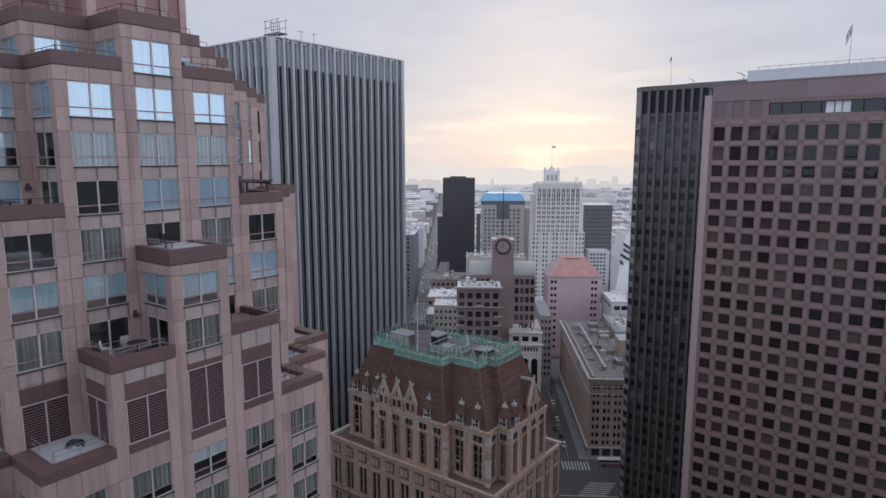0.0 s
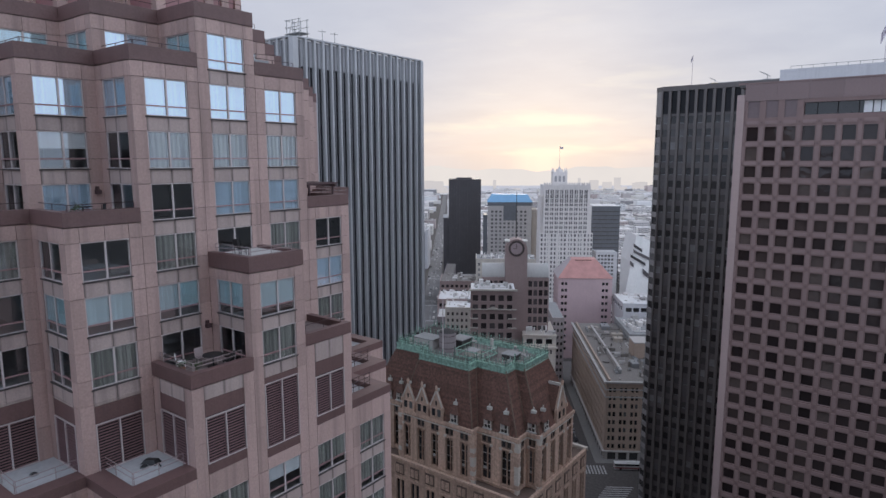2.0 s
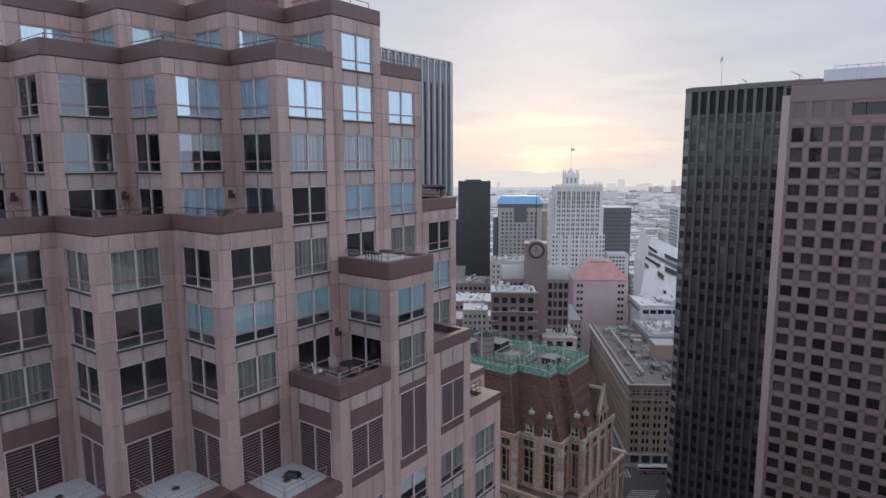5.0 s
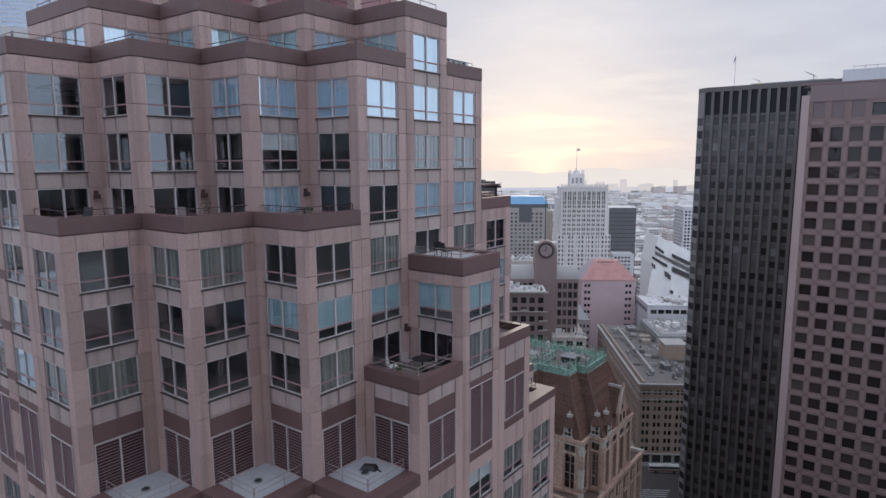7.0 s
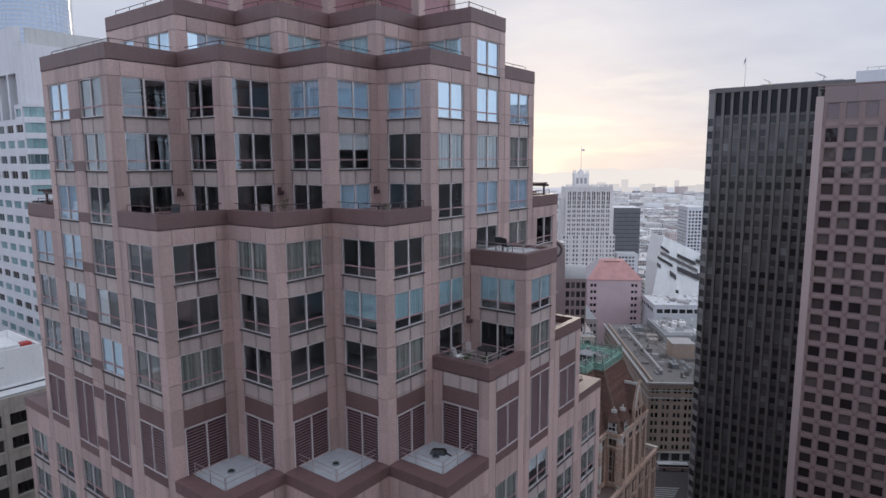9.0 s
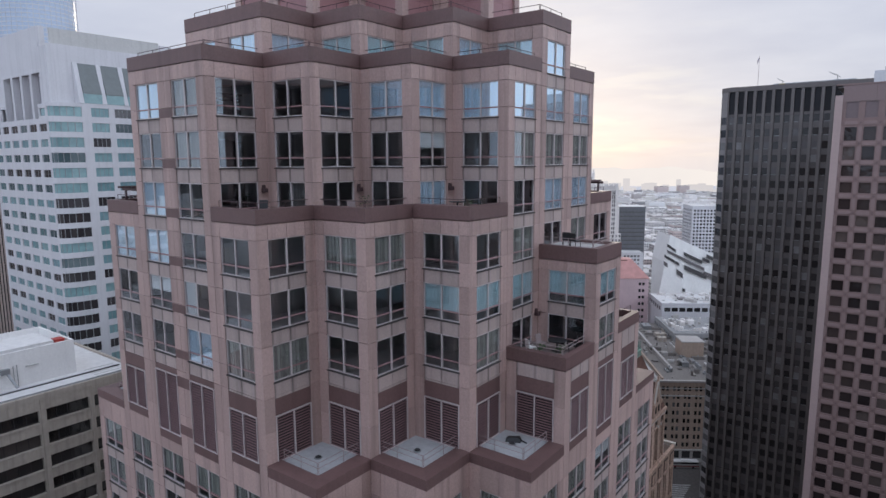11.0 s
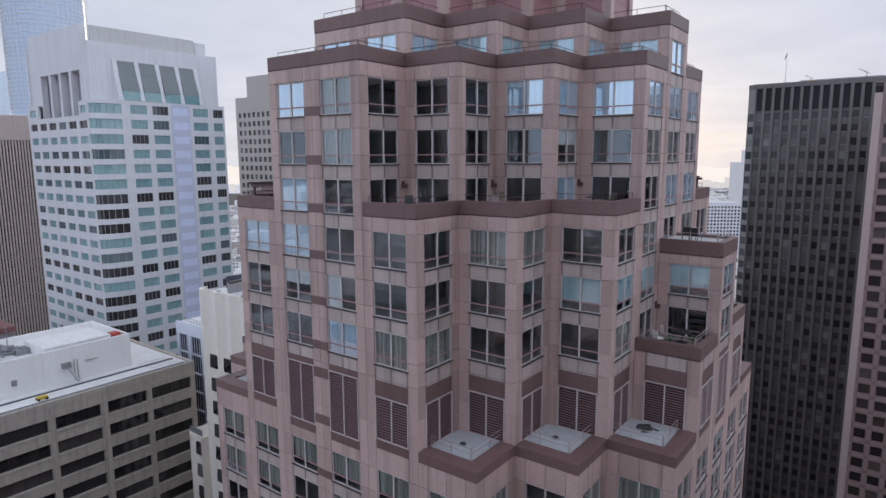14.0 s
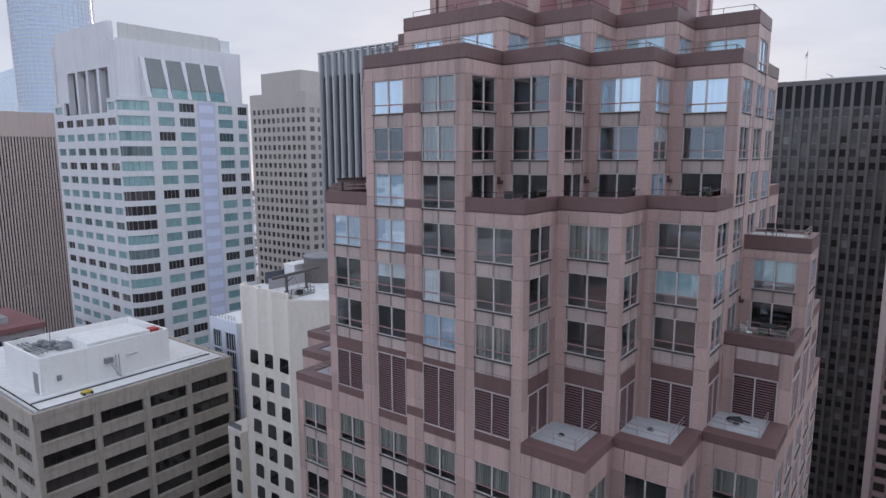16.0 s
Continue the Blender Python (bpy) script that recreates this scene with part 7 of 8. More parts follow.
# white stepped stone tower with a lantern
pb = thing("white_stone_skyscraper", "white stone skyscraper with stepped shoulders and a lantern", "building", at=beyond(88, 555))
WHITE_OLD = surface("pale_old_stone", (0.76, 0.715, 0.685), 0.8, 0.06, 0.6, streak=0.25)
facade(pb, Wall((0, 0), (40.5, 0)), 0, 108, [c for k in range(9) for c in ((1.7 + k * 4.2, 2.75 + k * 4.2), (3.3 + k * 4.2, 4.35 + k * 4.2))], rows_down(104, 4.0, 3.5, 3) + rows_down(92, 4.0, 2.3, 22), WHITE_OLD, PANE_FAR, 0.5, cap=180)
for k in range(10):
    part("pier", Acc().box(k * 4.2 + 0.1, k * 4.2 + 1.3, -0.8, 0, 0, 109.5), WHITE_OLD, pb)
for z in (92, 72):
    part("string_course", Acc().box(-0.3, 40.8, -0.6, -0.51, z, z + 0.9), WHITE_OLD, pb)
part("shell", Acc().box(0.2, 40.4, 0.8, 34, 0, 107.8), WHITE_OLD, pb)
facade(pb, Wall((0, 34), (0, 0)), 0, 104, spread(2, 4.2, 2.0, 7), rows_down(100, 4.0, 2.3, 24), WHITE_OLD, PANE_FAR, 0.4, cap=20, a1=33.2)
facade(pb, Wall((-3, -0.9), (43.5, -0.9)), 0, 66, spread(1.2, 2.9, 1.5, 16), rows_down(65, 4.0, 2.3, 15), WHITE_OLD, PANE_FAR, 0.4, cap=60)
part("wing", Acc().box(-2.9, 43.4, -0.24, 30, 0, 65.8), WHITE_OLD, pb)
part("shoulder", Acc().box(-2.5, -0.1, 6, 30, 65.8, 98), WHITE_OLD, pb)
part("shoulder", Acc().box(40.6, 43, 6, 30, 65.8, 90), WHITE_OLD, pb)
for k in range(19):
    part("crenel", Acc().box(k * 2.15, k * 2.15 + 1.2, -0.45, 0.4, 108, 110.4), WHITE_OLD, pb)
part("turret", Acc().box(9.5, 22.5, 17.5, 30, 107.8, 119), WHITE_OLD, pb)
for x in (9.5, 21.0):
    for y in (17.5, 28.5):
        part("turret_pinnacle", Acc().tube((x + 0.75, y + 0.75, 119), (x + 0.75, y + 0.75, 122.5), 0.75, 6, 0.3), WHITE_OLD, pb)
for k in range(3):
    part("turret_window", Acc().box(11.2 + k * 3.6, 13.2 + k * 3.6, 17.4, 17.5, 110.5, 115.5), PANE_PALE, pb)
part("lantern", Acc().tube((16, 23.5, 119), (16, 23.5, 121.6), 3.4, 8, 2.8), WHITE_OLD, pb)
part("lantern_cap", Acc().tube((16, 23.5, 121.6), (16, 23.5, 124.4), 1.5, 8, 0.3), WHITE_OLD, pb)
part("flagpole", Acc().tube((16, 23.5, 124.4), (16, 23.5, 143), 0.15, 5), METAL, pb)
part("flag", Acc().box(16.0, 19.0, 23.4, 23.5, 139.5, 141.5), FLAGCLOTH, pb)

# grey-green glass block and a small white one
gl = thing("grey_glass_block", "grey-green glass office block", "building", at=beyond(146.4, 620))
part("body", Acc().box(0, 27, 0, 28, 0, 84), GREENGLASS, gl)
for k in range(19):
    part("floor_band", Acc().box(-0.2, 27.2, -0.2, 0.0, 8 + k * 4, 8.7 + k * 4), DARKGLASS, gl)
part("parapet", Acc().box(-0.2, 27.2, -0.2, 28, 84, 85.5), GREENGLASS, gl)
part("roof", Acc().box(0.6, 26.6, 0.6, 27.4, 85.5, 85.8), ROOFWHITE, gl)
block_building("small_white_block", "small white office block with square windows", 146.9, 600, 20, 20, 42, WHITE_STONE, PANE_FAR, (1.5, 3.2, 2.2, 5), rows_down(40, 3.6, 2.0, 9), ROOFWHITE)
block_building("white_grid_tower", "white tower with a grid of dark windows", 228, 640, 40, 30, 84, WHITE_STONE, PANE_DARK, (1.5, 3.3, 2.0, 11), rows_down(81, 3.5, 2.0, 20), ROOFWHITE, cap=90)

# pink block with a coral roof
pk = thing("pink_block", "plain pink stucco block with a coral red hipped roof", "building", at=beyond(74.1, 400))
pw = Wall((0, 0), (34, 0))
facade(pk, pw, 0, 53, [(1.8, 3.4), (4.0, 5.6), (27.6, 29.2), (29.8, 31.4)], rows_down(50.5, 4.3, 1.9, 11), PINKSTUCCO, PANE_DARK, 0.35, cap=60)
facade(pk, Wall((0, 26), (0, 0)), 0, 53, spread(2, 5, 2.0, 4), rows_down(50.5, 4.3, 1.9, 11), PINKSTUCCO, PANE_DARK, 0.35, cap=44, a1=25.3)
part("shell", Acc().box(0.62, 34, 0.62, 26, 0, 53.2), PINKSTUCCO, pk)
hip = Acc()
hip.v = [(-0.6, -0.6, 53.2), (34.6, -0.6, 53.2), (34.6, 26.6, 53.2), (-0.6, 26.6, 53.2), (9, 10, 64.2), (25, 10, 64.2), (25, 18, 64.2), (9, 18, 64.2)]
hip.f = [(0, 1, 5, 4), (2, 3, 7, 6), (4, 5, 6, 7), (3, 2, 1, 0)]
part("coral_roof", hip, REDROOF, pk, "coral red metal hipped roof")
side = Acc()
side.v, side.f = list(hip.v), [(1, 2, 6, 5), (3, 0, 4, 7)]
part("side_slope", side, surface("grey_pink_slope", (0.46, 0.40, 0.41), 0.7, 0.08, 1.0), pk, "dull grey-pink side slopes of the roof")
part("roof_light", Acc().box(11.5, 22, 9.0, 9.6, 62.0, 63.6), TILE, pk)

# brown block with a clock gable
ck = thing("clock_building", "brown brick building with a round clock and barrel roofs", "building", at=beyond(19.0, 303))
part("clock_tower", Acc().box(11.2, 21.6, -1.0, 8, 0, 84.6), BRICK, ck)
arch = Acc()
n = 20
arch.v = [(16.4 + 5.2 * math.cos(math.pi * k / n), y, 84.6 + 5.2 * math.sin(math.pi * k / n)) for y in (-1.0, 8.0) for k in range(n + 1)]
arch.f = [tuple(range(n, -1, -1)), tuple(range(n + 1, 2 * n + 2))] + [(k, k + 1, n + 2 + k, n + 1 + k) for k in range(n)]
part("clock_gable", arch, BRICK, ck)
part("gable_hood", Acc().box(11.0, 21.8, -0.6, 8.2, 88.2, 88.8), CONCRETE_LT, ck)
part("clock_ring", Acc().tube((16.4, -1.25, 85.3), (16.4, -1.0, 85.3), 3.8, 32), surface("dark_bronze", (0.09, 0.07, 0.065), 0.5), ck)
part("clock_face", Acc().tube((16.4, -1.4, 85.3), (16.4, -1.255, 85.3), 2.8, 32), surface("mauve_clock_face", (0.42, 0.33, 0.33), 0.7, 0.08, 1.0), ck, "mauve round clock face")
part("clock_pointer", Acc().box(16.3, 16.5, -1.5, -1.41, 85.3, 87.6), VOID, ck)
part("clock_pointer", Acc().box(14.9, 16.5, -1.5, -1.41, 85.2, 85.4), VOID, ck)
part("spire", Acc().tube((16.4, 4, 89.8), (16.4, 4, 112), 0.28, 6, 0.12), HILL, ck, "thin dark mast")
for x0, x1 in ((0.2, 11.1), (21.7, 32.0)):
    b = Acc()
    b.v = [(x, 6.0 + 5.5 * math.cos(math.pi * k / n) * -1, 71.2 + 6.0 * math.sin(math.pi * k / n)) for x in (x0, x1) for k in range(n + 1)]
    b.f = [tuple(range(n + 1)), tuple(range(2 * n + 1, n, -1))] + [(k, n + 1 + k, n + 2 + k, k + 1) for k in range(n)]
    part("barrel_roof", b, CONCRETE_LT, ck, "pale grey barrel roof")
facade(ck, Wall((21.7, 0), (32.2, 0)), 0, 71, spread(0.7, 2.5, 1.8, 4), rows_down(69.5, 4.4, 2.9, 12), BRICK, PANE_DULL, 0.4, cap=48)
facade(ck, Wall((0, 0), (11.1, 0)), 0, 71, spread(0.7, 2.6, 1.8, 4), rows_down(69.5, 4.4, 2.9, 12), BRICK, PANE_DULL, 0.4, cap=48)
part("shell", Acc().box(0.1, 32, 0.7, 14, 0, 71.1), BRICK, ck)

# brown block before it with bays and pale string courses
br = thing("brown_bay_building", "dark brown brick office building with pale string courses", "building", at=beyond(12.8, 283))
facade(br, Wall((0, 0), (20.2, 0)), 0, 68.5, spread(1.0, 3.85, 2.4, 5), rows_down(66.5, 4.3, 2.7, 14), BRICK, PANE_DULL, 0.5, cap=70)
part("shell", Acc().box(0.1, 20.1, 0.8, 15, 0, 68.4), BRICK, br)
for z, x0, x1 in ((60.0, -0.5, 20.7), (51.4, -0.5, 3.4), (51.4, 16.8, 20.7), (42.8, -0.5, 20.7), (34.2, -0.5, 20.7), (55.7, -0.4, 3.4), (55.7, 16.8, 20.6)):
    part("string_course", Acc().box(x0, x1, -0.7, -0.02, z - 0.15, z + 0.25), CREAM, br)
for z in (60.2, 43.0):
    p = Acc()
    p.v = [(7.5, -0.8, z), (12.7, -0.8, z), (10.1, -0.8, z + 1.1), (7.5, -0.1, z), (12.7, -0.1, z), (10.1, -0.1, z + 1.1)]
    p.f = [(0, 1, 2), (5, 4, 3), (0, 3, 4, 1), (1, 4, 5, 2), (2, 5, 3, 0)]
    part("pediment", p, CREAM, br)
part("cornice", Acc().box(-0.8, 21, -0.8, 0.2, 68.5, 69.3), CREAM, br)
part("roof", Acc().box(0, 20, 0.25, 15, 68.5, 69.0), ROOFWHITE, br, "white flat roof with debris")
for k in range(7):
    x = 2 + k * 2.6
    part("roof_box", Acc().box(x, x + 1.2, 3 + (k % 3) * 3, 4.5 + (k % 3) * 3, 69.0, 70.2 + 0.4 * (k % 2)), CONCRETE_LT, br)

# white arcaded building on the street
ch = thing("white_arcaded_building", "white stone building with tall arches and a flat roof", "building", at=beyond(38.0, 292))
facade(ch, Wall((0, 0), (15.2, 0)), 0, 45, [(1.6, 4.6), (6.1, 9.1), (10.6, 13.6)], [(20, 33.0), (41.0, 43.6)], OFFWHITE, PANE_DARK, 0.7, cap=10)
for k in range(3):
    c = 3.1 + 4.5 * k
    a = Acc()
    m = 10
    for i in range(m):
        t0, t1 = math.pi * i / m, math.pi * (i + 1) / m
        p = [(c + 1.5 * math.cos(t0), 33 + 1.5 * math.sin(t0) - 1.5), (c + 1.5 * math.cos(t1), 33 + 1.5 * math.sin(t1) - 1.5)]
        a.hexa([(p[0][0], -0.35, p[0][1]), (p[0][0], 0.6, p[0][1]), (p[1][0], 0.6, p[1][1]), (p[1][0], -0.35, p[1][1]), (p[0][0], -0.35, 33.0), (p[0][0], 0.6, 33.0), (p[1][0], 0.6, 33.0), (p[1][0], -0.35, 33.0)])
    part("arch", a, OFFWHITE, ch)
for k in range(9):
    part("attic_window", Acc().box(1.6 + k * 1.4, 2.3 + k * 1.4, -0.05, -0.003, 36.4, 38.4), PANE_DARK, ch)
part("cornice", Acc().box(-0.9, 16.1, -0.9, -0.06, 39.2, 40.0), OFFWHITE, ch)
part("cornice", Acc().box(-0.5, 15.7, -0.5, 0.3, 45, 45.7), OFFWHITE, ch)
part("shell", Acc().box(0.1, 15.1, 1.0, 26, 0, 44.9), CREAM, ch)
part("side_wall", Acc().box(15.11, 15.4, 0.4, 26, 0, 45.4), OFFWHITE, ch)
part("roof", Acc().box(0.2, 15.1, 0.4, 26, 44.91, 45.1), CREAM, ch, "buff gravel roof")
part("roof_box", Acc().box(2, 5, 8, 12, 45.1, 47), ROOFWHITE, ch)

# long tan block at the crossing
lg = thing("long_tan_building", "long tan brick building with pale cornices at a street corner", "building", at=beyond(68.9, 258.5))
LROWS = [(5.0 + 3.55 * k, 7.0 + 3.55 * k) for k in range(8)]
facade(lg, Wall((0, 0), (70, 0)), 4.0, 34.0, [c for k in range(15) for c in ((1.2 + k * 4.6, 2.3 + k * 4.6), (3.0 + k * 4.6, 4.1 + k * 4.6))], LROWS, TANBRICK, PANE_DARK, 0.35, cap=90)
facade(lg, Wall((0, 94), (0, 0)), 4.0, 34.0, spread(1.2, 3.2, 1.5, 28), LROWS, TANBRICK, PANE_DARK, 0.35, cap=120, a1=93.3)
part("shell", Acc().box(0.62, 70, 0.62, 94, 0, 33.8), TANBRICK, lg)
for z, o, h in ((34.0, 1.1, 0.8), (30.9, 0.45, 0.4), (27.6, 0.5, 0.5), (3.6, 0.9, 0.5)):
    part("cornice", Acc().box(-o, 70, -o, -0.003, z, z + h), GREYSTONE, lg, "worn stone cornice")
    part("cornice", Acc().box(-o, -0.003, 0.0, 94, z, z + h), GREYSTONE, lg, "worn stone cornice")
part("shopfront", Acc().box(0.5, 70, -0.1, 0.5, 0, 3.59), PANE_DARK, lg, "dark shop windows")
part("shopfront", Acc().box(-0.1, 0.5, 0.6, 94, 0, 3.59), PANE_DARK, lg, "dark shop windows")
for k in range(20):
    part("shop_pier", Acc().box(-0.3, 0.2, 0.2 + k * 4.6, 1.4 + k * 4.6, 0, 3.58), GREYSTONE, lg)
for k in range(15):
    part("shop_pier", Acc().box(0.25 + k * 4.6, 1.4 + k * 4.6, -0.35, 0.2, 0, 3.58), GREYSTONE, lg)
part("roof", Acc().box(0.3, 70, 0.3, 94, 33.9, 34.3), ROOFBROWN, lg)
part("roof_ridge", Acc().box(1.2, 2.0, 1.2, 93, 34.31, 35.3), TANBRICK, lg)
part("light_well_wall", Acc().box(8, 9, 12, 84, 34.31, 36.0), GREYSTONE, lg)
rngl = random.Random(4)
for k in range(44):
    x, y = 4 + rngl.random() * 34, 6 + rngl.random() * 78
    u = thing("rooftop_unit", "weathered grey machine on a flat roof", "rooftop unit", "rooftop units")
    u.matrix_basis = beyond(68.9, 258.5)
    a, b, h = 0.8 + rngl.random() ** 2 * 5, 0.8 + rngl.random() ** 2 * 7, 0.5 + rngl.random() * 1.9
    part("casing", Acc().box(x, x + a, y, y + b, 34.3, 34.3 + h), rngl.choice((METAL, ROOFGREY, ROOFBROWN, ROOFBROWN, CONCRETE)), u)
    part("vent", Acc().tube((x + a / 2, y + b / 2, 34.3 + h), (x + a / 2, y + b / 2, 34.9 + h), 0.3, 8), METAL, u)
hut = thing("roof_plant_house", "tan brick plant house on a flat roof", "plant room")
hut.matrix_basis = beyond(68.9, 258.5)
part("wall", Acc().box(19.0, 29.0, 32.0, 42.0, 34.31, 41.5), TANBRICK, hut)
part("roof", Acc().box(18.8, 29.2, 31.8, 42.2, 41.503, 42.0), GREYSTONE, hut)
block_building("grey_rear_building", "grey stone building with rows of small windows", 96.0, 318, 46, 36, 38, surface("grey_stone", (0.36, 0.36, 0.36), 0.8, 0.08, 1.0, streak=0.2), PANE_DARK, (1.5, 3.6, 1.6, 12), rows_down(36.5, 4.2, 2.0, 3), ROOFGREY, cap=60)
block_building("white_roofed_block", "low white-roofed block with dark ribbon windows", 108.0, 372, 40, 30, 42, WHITE_STONE, PANE_DARK, (1.5, 4.4, 3.6, 8), [(37.5, 40)], ROOFWHITE, cap=20)
block_building("small_cream_building", "narrow cream building with small windows", 1.4, 338, 13.5, 18, 47.5, CREAM, PANE_DULL, (1.0, 2.5, 1.1, 5), rows_down(45.5, 3.6, 1.7, 13), ROOFWHITE, cap=65)
block_building("narrow_white_building", "narrow white building with a flat roof beside a cream one", 15.1, 344, 8.0, 16, 42.5, WHITE_STONE, PANE_DULL, (0.8, 2.6, 1.9, 3), rows_down(40.5, 3.6, 1.9, 10), ROOFWHITE, cap=30)
block_building("low_brown_building", "low brown building with a white roof by the avenue", -3.2, 339, 4.4, 20, 42.0, MAUVEWALL, PANE_DULL, (0.7, 1.9, 1.0, 2), rows_down(39.5, 3.6, 1.7, 10), ROOFWHITE, cap=20)
block_building("dark_brick_block", "dark brick block with a white flat roof", -3.4, 378, 24, 26, 43.5, BRICK, PANE_DARK, (1.2, 3.0, 1.7, 7), rows_down(41.5, 4.0, 2.0, 12), ROOFWHITE, cap=60)
block_building("brown_office_block", "brown brick office block with rooftop plant", -2.6, 452, 46, 30, 41, BRICK, PANE_DULL, (1.2, 3.4, 2.0, 12), rows_down(39, 4.0, 2.0, 9), ROOFBROWN, cap=60)
block_building("cream_flats", "cream stone block behind the clock building", 22.0, 420, 40, 24, 62, CREAM, PANE_FAR, (1.4, 3.0, 1.5, 12), rows_down(60, 3.6, 1.9, 14), ROOFGREY, cap=50)
block_building("lane_building", "narrow pinkish grey building beside a lane", 61.0, 345, 6.5, 40, 40, surface("pinkish_grey_stucco", (0.40, 0.35, 0.345), 0.8, 0.1, 1.0), PANE_DARK, (0.6, 2.0, 1.1, 3), rows_down(38, 3.8, 1.8, 9), ROOFGREY, cap=40)
block_building("avenue_block", "narrow brown block beside the avenue", -3.0, 560, 9.4, 120, 17, MAUVEWALL, PANE_DARK, (0.8, 2.4, 1.4, 3), rows_down(15.5, 3.6, 1.9, 4), ROOFBROWN, cap=18)
block_building("avenue_block", "low grey block beside the avenue", -3.2, 484, 9.4, 70, 20, GREYTOWER, PANE_DARK, (0.8, 2.4, 1.4, 3), rows_down(18.5, 3.6, 1.9, 4), ROOFGREY, cap=12)
block_building("grey_avenue_block", "dark grey stone block by the avenue", -40.2, 560, 20, 40, 62, surface("slate_grey_stone", (0.20, 0.20, 0.215), 0.7, 0.08, 1.0, streak=0.2), PANE_DARK, (1.2, 3.2, 1.8, 5), rows_down(60, 4.0, 2.2, 14), ROOFWHITE, cap=70)
block_building("white_avenue_block", "white flat-roofed block by the avenue", -54.0, 760, 34, 40, 48, WHITE_STONE, PANE_FAR, (1.2, 3.4, 2.0, 9), rows_down(46, 4.0, 2.2, 10), ROOFWHITE, cap=80)

# white museum with a rippled slanting front
MUSEUM = surface("warm_white_panel", (0.84, 0.83, 0.80), 0.7, 0.05, 0.8, streak=0.1)
mu = thing("white_museum", "white museum with a rippled slanting front and long dark slits", "building", at=beyond(126, 430))
a = Acc()
nx, nz = 26, 22
for j in range(nz + 1):
    for i in range(nx + 1):
        fx, fz = i / nx, j / nz
        top = 77 - 17 * fx
        z = fz * top
        x = fx * 46 + (1 - fx) * 8 * max(0, (z - 34) / 42)
        y = 9 * fz ** 1.5 - 4 * math.sin(fx * 3.0) * (1 - fz) + 0.3 * math.sin(z * 1.9 + 1.5 * math.sin(x * 0.21))
        a.v.append((x, y, z))
for j in range(nz):
    for i in range(nx):
        n = j * (nx + 1) + i
        a.f.append((n, n + 1, n + nx + 2, n + nx + 1))
part("rippled_front", a, MUSEUM, mu, "white rippled facade")
part("body", Acc().box(5.5, 45.5, 10, 42, 0, 57), WHITEPAINT, mu)
part("roof_body", Acc().hexa([(5.5, 10, 57), (45.5, 10, 57), (45.5, 42, 57), (5.5, 42, 57), (8.8, 10.5, 76), (45.5, 10.5, 59.5), (45.5, 42, 59.5), (8.8, 42, 76)]), WHITEPAINT, mu)
SLITS = [(6.4, 11.9, 70.5, 68.5, -3.8), (6.2, 31.0, 66.5, 64.4, -12.2), (4.3, 14.0, 63.2, 61.2, -5.6), (17.5, 29.5, 65.1, 62.7, -5.8), (17.5, 32.2, 56.3, 53.1, -6.5), (12.4, 16.3, 53.4, 49.9, -3.0), (3.9, 6.1, 58.8, 56.0, -1.7), (16.0, 17.8, 40.4, 38.2, -0.5), (30.2, 34.7, 61.3, 59.2, -1.8), (33, 44, 63.5, 61.0, -5.0), (31, 44, 52, 49.2, -5.5)]
for x0, x1, z0, z1, tilt in SLITS:
    yy = lambda x, z: 9 * (z / 74) ** 1.5 - 4 * math.sin(x / 46 * 3.0) * (1 - z / 74) - 0.75
    part("slit_window", Acc().hexa([(x0, yy(x0, z1), z1), (x1, yy(x1, z1 + tilt), z1 + tilt), (x1, yy(x1, z1 + tilt) + 1.6, z1 + tilt), (x0, yy(x0, z1) + 1.6, z1), (x0, yy(x0, z0), z0), (x1, yy(x1, z0 + tilt), z0 + tilt), (x1, yy(x1, z0 + tilt) + 1.6, z0 + tilt), (x0, yy(x0, z0) + 1.6, z0)]), PANE_DULL, mu)

# small machines, hatches, pipes and parapets on the flat roofs
def roof_clutter(s, d, x0, x1, y0, y1, z, n, seed, mat=CITYTOP):
    r, a = random.Random(seed), Acc()
    for _ in range(n):
        x, y = r.uniform(x0, x1), r.uniform(y0, y1)
        kind = r.random()
        if kind < 0.55:
            a.box(x, x + 0.6 + 3 * r.random() ** 2, y, y + 0.6 + 4 * r.random() ** 2, z, z + r.uniform(0.4, 2.4))
        elif kind < 0.75:
            a.tube((x, y, z), (x, y, z + r.uniform(0.8, 2.6)), r.uniform(0.15, 0.5), 8)
        elif r.random() < 0.5:
            a.box(x, min(x1, x + r.uniform(4, 14)), y, y + 0.3, z, z + r.uniform(0.3, 0.9))
        else:
            a.box(x, x + 0.3, y, min(y1, y + r.uniform(4, 14)), z, z + r.uniform(0.3, 0.9))
    solid("roof_clutter", a, mat, "jumble of small machines and pipes on a flat roof", "roof machines", "stuff", at=beyond(s, d))


